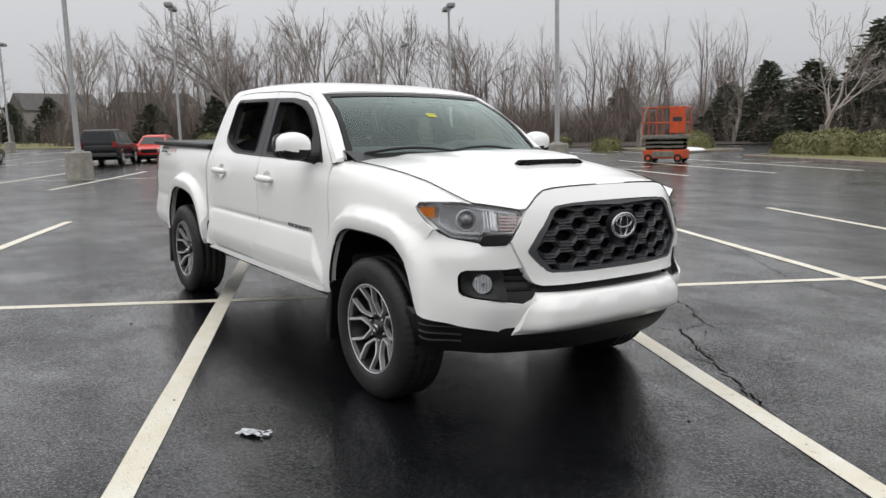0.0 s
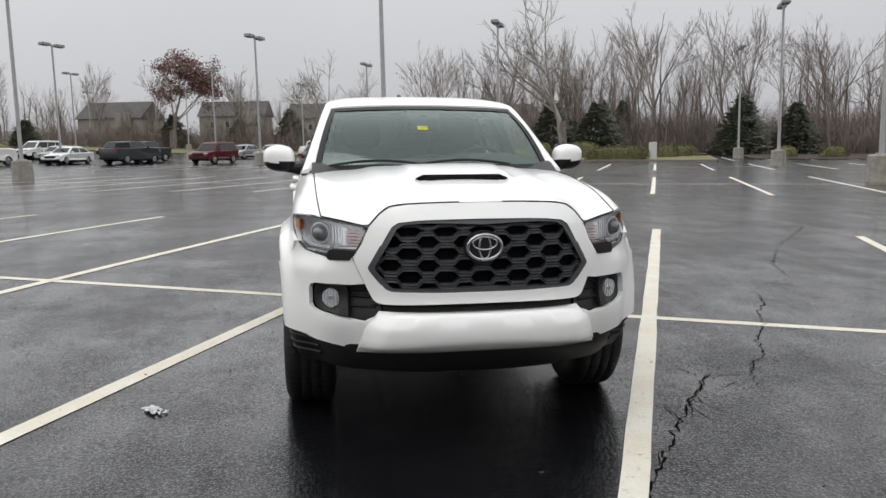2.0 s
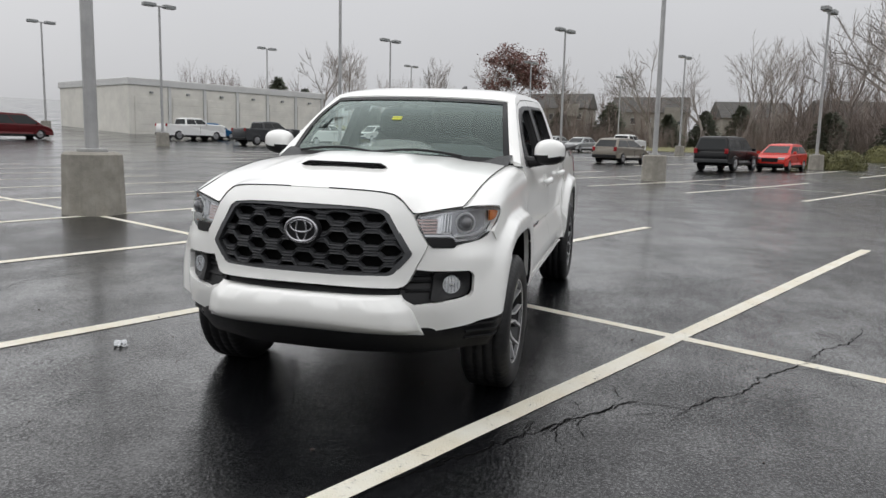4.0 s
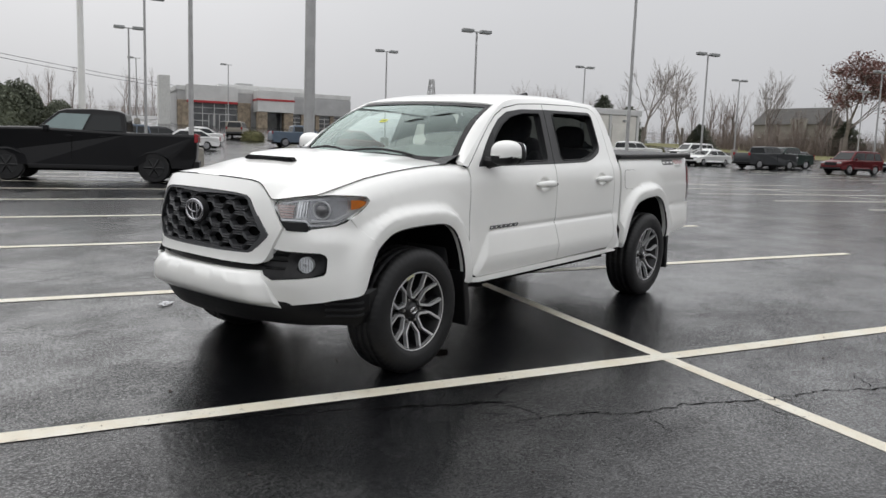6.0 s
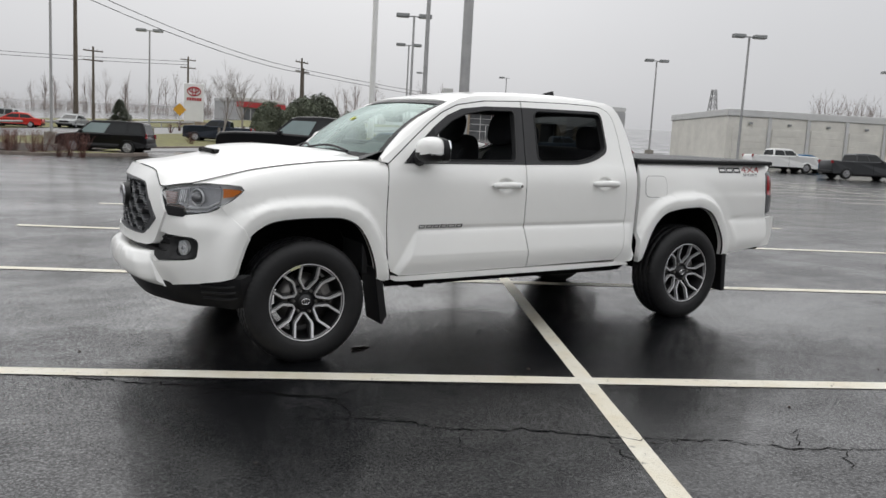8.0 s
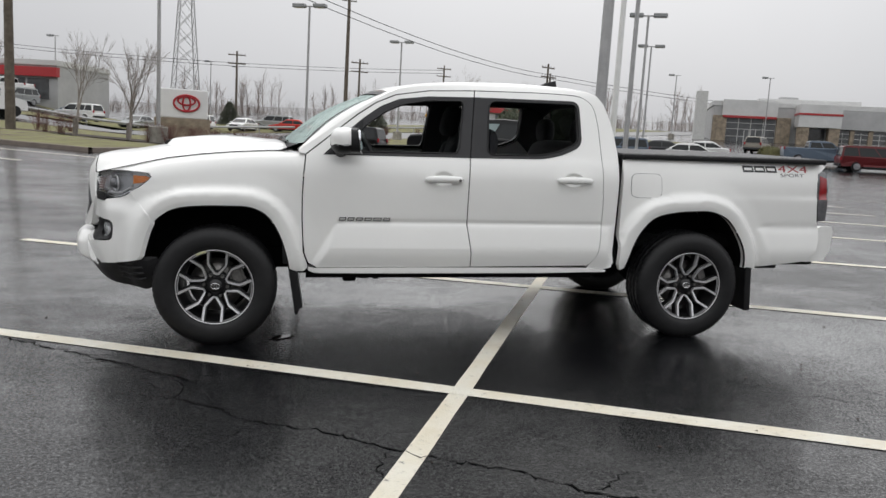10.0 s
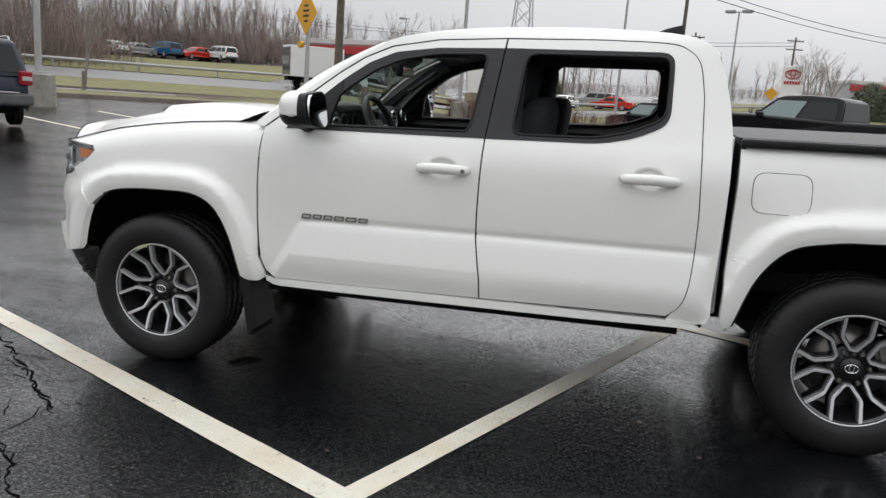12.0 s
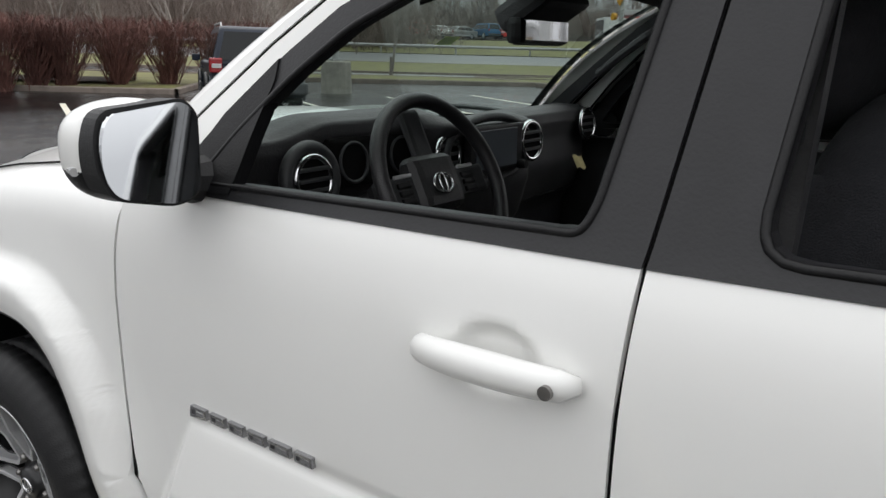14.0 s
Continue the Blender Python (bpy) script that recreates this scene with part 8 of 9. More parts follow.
    for s in (1, -1):
        def pt(xx, z):
            return (xx, s * (yy_at(z) + 0.012), z)
        f0, f1, e0, e1 = side_x(z0, True) - 0.10, side_x(z1, True) - 0.10, side_x(z0, False) + 0.10, side_x(z1, False) + 0.12
        cuts = [0, 0.52, 1.0] if kind in ("sedan", "pickup", "hatchback") else [0, 0.40, 0.74, 1.0]
        for a, b in zip(cuts, cuts[1:]):
            g0, g1 = 0.035 if a > 0 else 0, 0.035 if b < 1 else 0
            pane([pt(f0 + (e0 - f0) * a - g0, z0), pt(f1 + (e1 - f1) * a - g0, z1), pt(f1 + (e1 - f1) * b + g1, z1), pt(f0 + (e0 - f0) * b + g1, z0)], "side_window", M_PALEGLASS if pale_front and a == 0 else gm)
    for front in (True, False):
        o = 0.015 if front else -0.015
        pane([(side_x(z0, front) + o, yy_at(z0) - 0.12, z0 + 0.012), (side_x(z0, front) + o, -yy_at(z0) + 0.12, z0 + 0.012), (side_x(z1, front) + o, -yy_at(z1) + 0.10, z1 + 0.022), (side_x(z1, front) + o, yy_at(z1) - 0.10, z1 + 0.022)], "windshield" if front else "rear_window", gm)
    # lamps, bumpers, handles, mirrors
    hz = 0.70 if kind != "pickup" else 1.12
    if kind == "suv":
        hz = 0.86
    for s in (1, -1):
        part("headlamp", box((0.462 * L, s * (W / 2 - 0.26) - 0.18, hz - 0.07), (0.492 * L, s * (W / 2 - 0.26) + 0.14, hz + 0.06), 0.025), M_REFLECT, root)
        tz = hz + 0.16 if kind != "sedan" else 0.84
        part("tail_lamp", box((-0.503 * L, s * (W / 2 - 0.17) - 0.09, tz - 0.13), (-0.485 * L, s * (W / 2 - 0.17) + 0.09, tz + 0.12), 0.02), M_RED, root)
        part("side_mirror", box((b0 - 0.42, s * (W / 2 + 0.09) - 0.09, k["belt"] - 0.02), (b0 - 0.28, s * (W / 2 + 0.09) + 0.09, k["belt"] + 0.13), 0.03), pm, root)
        for hx in (0.06 * L, -0.12 * L if kind != "pickup" else -0.085 * L):
            part("door_handle", box((hx - 0.1, s * (W / 2 + 0.005) - 0.014, k["belt"] - 0.15), (hx + 0.08, s * (W / 2 + 0.005) + 0.014, k["belt"] - 0.115), 0.008), pm, root)
        part("door_gap", box((0.02 * L if kind != "pickup" else 0.045 * L, s * (W / 2 - 0.002) - 0.004, low + 0.14), (0.0215 * L if kind != "pickup" else 0.0465 * L, s * (W / 2 - 0.002) + 0.004, k["belt"] - 0.04), 0), M_DARK, root)
        part("sill", box((k["ax"][1] * L + r + 0.1, s * (W / 2 - 0.03) - 0.03, low - 0.02), (k["ax"][0] * L - r - 0.1, s * (W / 2 - 0.03) + 0.03, low + 0.10), 0.02), M_BLACKP, root)
    part("grille", box((0.475 * L, -W / 2 + 0.45, hz - 0.22), (0.4985 * L, W / 2 - 0.45, hz + 0.02), 0.02), M_BLACKP, root)
    part("front_bumper", box((0.46 * L, -W / 2 + 0.12, low + 0.02), (0.502 * L, W / 2 - 0.12, low + 0.16), 0.03), M_BLACKP if kind != "pickup" else pm, root)
    part("rear_bumper", box((-0.508 * L, -W / 2 + 0.10, low + 0.08), (-0.46 * L, W / 2 - 0.10, low + 0.26), 0.03), M_BLACKP if kind != "suv" else M_TRIM2, root)
    if plate:
        for s in (1, -1):
            tail = part("tail_lamp", box((-0.509 * L, s * (W / 2 - 0.14) - 0.115, 0.86), (-0.478 * L, s * (W / 2 - 0.14) + 0.125, 1.14), 0.03), M_RED, root)
            part("reversing_lens", box((-0.512 * L, s * (W / 2 - 0.14) - 0.10, 0.95), (-0.505 * L, s * (W / 2 - 0.14) + 0.08, 1.03), 0.01), M_CLEARPL, tail)
            part("roof_rail", tube([(-0.40 * L, s * (W / 2 - 0.30), H - 0.02), (-0.38 * L, s * (W / 2 - 0.30), H + 0.055), (0.0, s * (W / 2 - 0.30), H + 0.06), (0.06 * L, s * (W / 2 - 0.30), H - 0.03)], 0.02, 8), M_GALV, root)
            for ax in k["ax"]:
                arc = [(ax * L + (r + 0.085) * math.cos(a), s * (W / 2 + 0.004), r + (r + 0.085) * math.sin(a)) for a in lin(-0.1, math.pi + 0.1, 15)]
                part("wheel_arch_trim", tube(arc, 0.035, 6), M_TRIM2, root)
        part("bumper_cover", box((-0.516 * L, -W / 2 + 0.02, 0.46), (-0.44 * L, W / 2 - 0.02, 0.70), 0.05), M_GREYPL, root)
        part("bumper_step", box((-0.519 * L, -W / 2 + 0.28, 0.695), (-0.47 * L, W / 2 - 0.28, 0.725), 0.01), M_GALV, root)
        part("number_plate", box((-0.507 * L, -0.16, 0.78), (-0.501 * L, 0.16, 0.93), 0.004), M_PLATE, root)
        part("plate_bar", box((-0.509 * L, -0.11, 0.84), (-0.5065 * L, 0.11, 0.88), 0.0), M_STEEL, root)
    part("underbody", box((-0.45 * L, -W / 2 + 0.22, low - 0.08), (0.45 * L, W / 2 - 0.22, low + 0.25), 0.03), M_DARK, root)
    if kind == "pickup":
        part("bed_cover", box((-0.485 * L, -W / 2 + 0.12, 1.345), (-0.20 * L, W / 2 - 0.12, 1.367), 0.01), M_VINYL, root)
    for ax in k["ax"]:
        for s in (1, -1):
            cx, cy = ax * L, s * (W / 2 - 0.13)
            w = part("wheel", tube([(cx, cy - 0.11, r), (cx, cy - 0.085, r), (cx, cy + 0.085, r), (cx, cy + 0.11, r)], [r * 0.92, r, r, r * 0.92], 22), M_RUBBER, root)
            part("rim", tube([(cx, cy + s * 0.10, r), (cx, cy + s * 0.118, r)], [r * 0.66, r * 0.62], 16), M_RIMBLACK if dark_rims else M_RIMGREY, w)
            for q_ in range(6 if dark_rims else 5):
                a = q_ * (1.0472 if dark_rims else 1.2566)
                part("spoke", tube([(cx, cy + s * 0.121, r), (cx + 0.6 * r * math.cos(a), cy + s * 0.121, r + 0.6 * r * math.sin(a))], [r * 0.10, r * 0.07], 4), M_RUBBER if dark_rims else M_RIMGREY, w)
    return root


UP, DN = -25.3, 154.7
vehicle("pickup", "black", -4.75, -16.1, -35, "large black crew-cab pickup truck parked across the lot", 0.93, None, False, True, "", True)
vehicle("suv", "navy", 13.68, -9.48, -33, "dark navy SUV with roof rack, seen from behind", 1.0, None, True)
vehicle("suv", "black", -1.5, -38.5, UP, "black compact SUV parked by the verge", 0.97, None, False, False, "", True)
vehicle("suv", "black", -36.8, 5.9, DN, "black SUV parked with its rear to the aisle", 1.0)
vehicle("hatchback", "red", -40.2, 9.1, UP, "bright red hatchback parked in a stall", 0.98)
vehicle("hatchback", "beige", -42.8, 0.3, DN, "beige hatchback parked in a stall", 1.0)
vehicle("pickup", "white", -70.7, 0.0, DN, "white pickup truck parked far off", 0.93)
vehicle("sedan", "silver", -74.9, -7.5, UP, "silver sedan parked far off")
vehicle("sedan", "silver", -71.0, -4.4, UP, "silver sedan parked far off")
vehicle("suv", "maroon", -57.8, -8.4, UP, "maroon crossover SUV parked in a stall", 0.98)
vehicle("pickup", "green", -65.2, -15.2, UP, "dark green pickup truck parked in a stall", 0.93)
vehicle("pickup", "charcoal", -60.1, -15.2, DN, "dark grey pickup truck parked in a stall", 0.93)
vehicle("suv", "white", -72.3, -26.2, UP, "white SUV parked far off")
vehicle("pickup", "white", -54.8, -24.6, DN, "white pickup truck parked before the long building", 0.93)
vehicle("pickup", "charcoal", -50.4, -27.6, DN, "dark grey pickup truck parked before the long building", 0.95)
vehicle("sedan", "blue", -55.6, -35.8, DN, "bright blue sedan parked before the long building", 0.98)
vehicle("pickup", "white", -51.8, -35.4, DN, "white pickup truck parked before the long building", 0.95)
vehicle("minivan", "maroon", -38.6, -41.2, DN, "maroon minivan parked near the dealership", 1.0)
vehicle("pickup", "steel", -38.9, -47.6, DN, "blue-grey pickup truck parked near the dealership", 0.96)
vehicle("suv", "beige", -43.5, -63.2, DN + 70, "brownish SUV before the dealership entrance", 0.95)
vehicle("sedan", "white", -26.0, -45.3, UP, "white sedan parked near the dealership")
vehicle("sedan", "charcoal", -26.5, -50.5, UP, "dark grey sedan parked near the dealership")
vehicle("suv", "steel", -21.5, -46.5, UP, "blue-grey SUV parked near the dealership", 0.97)
vehicle("sedan", "white", -31.0, -52.0, UP, "white sedan parked near the dealership")
vehicle("pickup", "navy", -12.5, -60.0, UP, "dark blue pickup truck far across the verge", 0.95)
for i, (x, y, kd, col) in enumerate(((22, -74, "suv", "white"), (17, -76, "sedan", "silver"), (12, -77, "suv", "white"), (7, -79, "sedan", "white"), (2, -80, "sedan", "red"), (27, -72, "suv", "silver"), (32, -84, "pickup", "white"), (-3, -82, "sedan", "silver"), (24, -80, "sedan", "steel"),
                                     (14, -84, "suv", "white"), (4, -86, "suv", "silver"), (56.2, -66.6, "suv", "red"), (54.3, -68.3, "sedan", "white"), (52.4, -69.8, "sedan", "silver"), (50.8, -72.6, "suv", "blue"), (48.2, -74.9, "sedan", "red"), (46.0, -76.2, "suv", "white"), (-60, -20, "sedan", "white"),
                                     (-76, -17, "sedan", "charcoal"), (-80, -21, "suv", "black"), (-66, -22.5, "sedan", "silver"))):
    vehicle(kd, col, x, y, UP + (i * 23) % 16 + (90 if i < 17 and i % 2 else 0), f"{col} {'pickup truck' if kd == 'pickup' else 'SUV' if kd == 'suv' else kd} in a distant lot", 0.97, None, False, False, "distant cars")


def work_van(x, y, turn, boxy):
    """A white van, or a cab with a tall cargo box."""
    root = thing("box_truck" if boxy else "cargo_van", on(x, y, turn), "white box truck with dirty cargo door on the road" if boxy else "white cargo van on the road", "truck" if boxy else "van")
    W = 2.2 if boxy else 2.0
    bm = bmesh.new()
    if boxy:
        part("cargo_box", box((-3.3, -W / 2, 0.85), (0.9, W / 2, 3.15), 0.05), PAINTS["white"], root)
        part("cargo_door", box((-3.33, -W / 2 + 0.12, 0.95), (-3.29, W / 2 - 0.12, 3.0), 0.01), M_SMOKE, root)
        part("chassis", box((-3.3, -0.5, 0.55), (2.6, 0.5, 0.86), 0.03), M_DARK, root)
        outline = [(0.95, 0.5), (0.95, 2.05), (1.5, 2.1), (2.05, 1.35), (2.85, 1.15), (2.95, 0.9), (2.95, 0.45)]
        axles = (2.1, -2.1)
    else:
        outline = [(-2.7, 0.45), (-2.72, 1.2), (-2.6, 1.98), (-2.4, 2.05), (1.0, 2.05), (1.35, 1.95), (1.95, 1.3), (2.6, 1.12), (2.7, 0.9), (2.7, 0.42)]
        axles = (1.75, -1.7)
    rows_ = [[bm.verts.new((a, s * (W / 2 - (0.12 if b > 1.4 else 0.03)), b)) for a, b in outline] for s in (1, -1)]
    n = len(outline)
    for i in range(n):
        bm.faces.new((rows_[0][i], rows_[0][(i + 1) % n], rows_[1][(i + 1) % n], rows_[1][i]))
    bm.faces.new(rows_[0])
    bm.faces.new(rows_[1][::-1])
    bmesh.ops.recalc_face_normals(bm, faces=bm.faces[:])
    part("cab" if boxy else "body", bm, PAINTS["white"], root)
    wx = (1.15, 1.85) if boxy else (0.75, 1.65)
    for s in (1, -1):
        bm = bmesh.new()
        yy = s * (W / 2 - 0.07)
        bm.faces.new([bm.verts.new(p) for p in ((wx[0], yy, 1.35), (wx[1], yy, 1.35), (wx[1] - 0.42, s * (W / 2 - 0.10), 1.88), (wx[0], s * (W / 2 - 0.10), 1.88))])
        part("side_window", bm, M_CARGLASS, root)
        for ax in axles:
            part("wheel", tube([(ax, s * (W / 2 - 0.14) - 0.12, 0.38), (ax, s * (W / 2 - 0.14) + 0.12, 0.38)], 0.38, 20), M_RUBBER, root)
    part("front_bumper", box((outline[-1][0] - 0.1, -W / 2 + 0.08, 0.42), (outline[-1][0] + 0.06, W / 2 - 0.08, 0.66), 0.03), M_BLACKP, root)
    if not boxy:
        for s in (-0.6, 0.6):
            part("ladder_rack", box((-2.3, s - 0.03, 2.12), (0.9, s + 0.03, 2.18), 0.01), M_REDFILM, root)
        for xx in (-2.2, -0.8, 0.7):
            part("rack_bar", box((xx, -0.75, 2.04), (xx + 0.05, 0.75, 2.15), 0.01), M_STEEL, root)
    return root


work_van(23.0, -52.6, 222, True)


# ---- scissor lift ----
def scissor_lift(x, y, turn):
    M_OR = material("orange_machine_paint", (0.62, 0.085, 0.02), 0.45, 0, 0.2, 5, 0.2, 40)
    M_GREYP = material("weathered_grey_paint", (0.24, 0.23, 0.19), 0.6, 0.2, 0.25, 6)
    root = thing("scissor_lift", on(x, y, turn), "small orange and grey scissor lift, folded down", "scissor lift")
    part("chassis", box((-0.85, -0.38, 0.16), (0.85, 0.38, 0.52), 0.03), M_OR, root)
    part("side_tray", box((-0.45, -0.41, 0.22), (0.45, 0.41, 0.46), 0.02), M_GREYP, root)
    for xx in (-0.62, 0.62):
        for s in (-1, 1):
            w = part("wheel", tube([(xx, s * 0.36 - 0.06, 0.17), (xx, s * 0.36 + 0.06, 0.17)], 0.17, 20), M_RUBBER, root)
            part("hub", tube([(xx, s * 0.43, 0.17), (xx, s * 0.44, 0.17)], [0.08, 0.07], 12), M_OR, w)
    for k in range(5):
        z = 0.56 + 0.085 * k
        for s in (-1, 1):
            for d in (-1, 1):
                part("scissor_arm", tube([(-0.78, s * 0.27, z + 0.03 * d), (0.78, s * 0.27, z - 0.03 * d)], 0.028, 6), M_GREYP if k % 2 else M_DARK, root)
    part("platform", box((-0.90, -0.38, 0.98), (0.90, 0.38, 1.12), 0.02), M_GREYP, root)
    for s in (-1, 1):
        for z in (1.62, 2.24):
            part("guard_rail", tube([(-0.88, s * 0.36, z), (0.88, s * 0.36, z)], 0.022, 8), M_OR, root)
        for xx in (-0.88, -0.3, 0.3, 0.88):
            part("rail_post", tube([(xx, s * 0.36, 1.12), (xx, s * 0.36, 2.24)], 0.022, 8), M_OR, root)
    for xx in (-0.88, 0.88):
        for z in (1.62, 2.24):
            part("end_rail", tube([(xx, -0.36, z), (xx, 0.36, z)], 0.022, 8), M_OR, root)
    part("control_panel", box((0.25, -0.40, 1.2), (0.88, -0.33, 2.26), 0.02), M_OR, root)
    part("panel_sign", box((0.38, -0.408, 1.66), (0.76, -0.401, 1.84), 0.004), M_INK, root)
    return root


scissor_lift(-15.6, 23.1, 20)
snow = bmesh.new()
bmesh.ops.create_uvsphere(snow, u_segments=24, v_segments=12, radius=1)
for v in snow.verts:
    v.co = Vector((v.co.x * 1.3, v.co.y * 0.55, max(0, v.co.z) * 0.28 * (1 + 0.4 * noise.noise(v.co * 3))))
M_SNOW = material("old_snow", (0.78, 0.80, 0.82), 0.6, 0, 0.1, 5, 0.4, 20)
ob = part("snow_heap", snow, M_SNOW, smooth=True)
ob.matrix_world = on(-23.2, 34.4, 30)
tagged(ob, "small leftover heap of old white snow", "snow")

# ---- buildings ----
M_PANEL = material("pale_metal_wall", (0.74, 0.72, 0.66), 0.55, 0.05, 0.1, 0.6, 0.1, 8)
M_PANEL2 = material("light_grey_cladding", (0.62, 0.62, 0.61), 0.45, 0.15, 0.08, 0.5)
M_DKPANEL = material("mid_grey_cladding", (0.44, 0.44, 0.44), 0.5, 0.1, 0.1, 0.5)
M_STONE = material("tan_stone", (0.38, 0.31, 0.23), 0.85, 0, 0.3, 1.4, 0.8, 6)
M_REDBAND = material("red_band", (0.42, 0.03, 0.035), 0.45)
M_FRAME = material("window_frame_white", (0.62, 0.62, 0.60), 0.5)
M_SHOPGLASS = material("shop_glass", (0.12, 0.125, 0.13), 0.08, 0, 0.3, 0.6, coat=0.5)
M_SIDING = material("house_siding", (0.30, 0.28, 0.25), 0.8, 0, 0.1, 1.0)
M_ROOF = material("shingle_roof", (0.10, 0.095, 0.09), 0.9, 0, 0.2, 2.0, 0.5, 10)


def service_building():
    x, y = lot(-31.5, -66)
    m = pose(x, y, gz(x, y) + 0.1, 0, 0, LOT_DEG)
    root = thing("service_building", m, "long low pale metal service building with garage doors", "building")
    part("wall", box((-23.2, -14, -1.2), (0.5, 0, 4.4), 0.04), M_PANEL, root)
    part("roof_edge", box((-23.4, -14.2, 4.4), (0.6, 0.12, 5.05), 0.05), M_PANEL2, root)
    for k in range(6):
        xx = -22.6 + 3.85 * k
        d = part("garage_door", box((xx, -0.05, -0.6), (xx + 3.3, 0.06, 3.4), 0.02), M_PANEL, root)
        for j in range(6):
            part("door_panel", box((xx + 0.05, 0.061, -0.5 + 0.64 * j), (xx + 3.25, 0.085, 0.08 + 0.64 * j), 0.015), M_PANEL, d)
        part("pilaster", box((xx - 0.42, -0.02, -1.0), (xx - 0.12, 0.16, 4.4), 0.02), M_PANEL2, root)
        part("wall_lamp", box((xx + 1.5, 0.05, 3.7), (xx + 1.8, 0.3, 3.9), 0.03), M_HEAD, root)
    return root


service_building()


def dealership():
    x, y = lot(-12, -120)
    m = pose(x, y, gz(x, y) - 0.2, 0, 0, LOT_DEG) @ Matrix.Diagonal((0.9, 1, 1, 1))
    root = thing("dealership", m, "grey car dealership with red band, stone piers, glass entrance", "building")
    part("main_wall", box((-29, -20, -1.5), (1.5, 0, 5.4), 0.04), M_DKPANEL, root)
    part("parapet", box((-29.2, -20.2, 5.4), (1.7, 0.1, 6.1), 0.04), M_PANEL2, root)
    part("upper_block", box((-22, -18, 6.1), (-6, -4, 7.0), 0.04), M_PANEL2, root)
    # entrance portal
    part("portal_band", box((-8.4, 0.0, 3.9), (0.2, 0.9, 6.3), 0.04), M_PANEL2, root)
    part("red_band", box((-8.3, 0.85, 3.6), (0.1, 1.0, 3.95), 0.02), M_REDBAND, root)
    for xx in (-10.6, -0.6):
        part("stone_pier", box((xx, 0.0, -1.5), (xx + 2.2, 0.8, 3.9), 0.06), M_STONE, root)
    part("entrance_glass", box((-8.4, 0.0, -0.6), (-0.6, 0.25, 3.6), 0.01), M_SHOPGLASS, root)
    for k in range(5):
        part("mullion", box((-8.4 + 1.95 * k - 0.05, 0.2, -0.6), (-8.4 + 1.95 * k + 0.05, 0.36, 3.6), 0.01), M_FRAME, root)
    for z in (0.9, 2.0, 2.9):
        part("transom", box((-8.4, 0.2, z - 0.04), (-0.6, 0.34, z + 0.04), 0.01), M_FRAME, root)
    for k in range(2):
        dr = part("entrance_door", box((-5.4 + 1.0 * k, 0.26, -0.6), (-4.5 + 1.0 * k, 0.42, 1.9), 0.02), M_SHOPGLASS, root)
        for a, b in ((-5.4, -5.28), (-4.62, -4.5)):
            part("door_stile", box((a + 1.0 * k, 0.42, -0.6), (b + 1.0 * k, 0.46, 1.9), 0.005), M_FRAME, dr)
    # projecting block with its own red band
    part("side_block", box((-17.5, 0.0, 2.6), (-11.2, 3.6, 5.9), 0.04), M_PANEL2, root)
    part("red_band", box((-17.6, 3.55, 4.3), (-11.1, 3.68, 4.6), 0.02), M_REDBAND, root)
    part("red_band", box((-11.25, 0.0, 4.3), (-11.1, 3.6, 4.6), 0.02), M_REDBAND, root)
    for xx in (-17.4, -12.9):
        part("stone_pier", box((xx, 1.8, -1.5), (xx + 1.6, 3.5, 2.6), 0.06), M_STONE, root)
    part("side_glass", box((-15.8, 0.5, -0.8), (-12.9, 0.8, 2.6), 0.01), M_SHOPGLASS, root)
    # service wing with glazed doors between stone piers
    for k in range(4):
        xx = -28.6 + 2.75 * k
        part("stone_pier", box((xx, 0.0, -1.5), (xx + 0.7, 0.5, 2.6), 0.05), M_STONE, root)
        gd = part("glazed_door", box((xx + 0.7, 0.0, -1.0), (xx + 2.75, 0.2, 2.4), 0.01), M_SHOPGLASS, root)
        for j in range(5):
            part("door_rail", box((xx + 0.75, 0.2, -0.9 + 0.72 * j), (xx + 2.7, 0.26, -0.82 + 0.72 * j), 0.008), M_FRAME, gd)
        part("door_stile", box((xx + 1.68, 0.2, -0.9), (xx + 1.76, 0.26, 2.2), 0.008), M_FRAME, gd)
    part("wing_band", box((-29, 0.0, 2.6), (-17.6, 0.6, 5.2), 0.04), M_DKPANEL, root)
    part("sign_tower", box((2.7, -2.0, -1.5), (4.5, 0.6, 7.4), 0.05), M_FRAME, root)
    part("rooftop_unit", box((-13, -10, 6.9), (-10, -8, 7.6), 0.05), M_DKPANEL, root)
    return root


dealership()


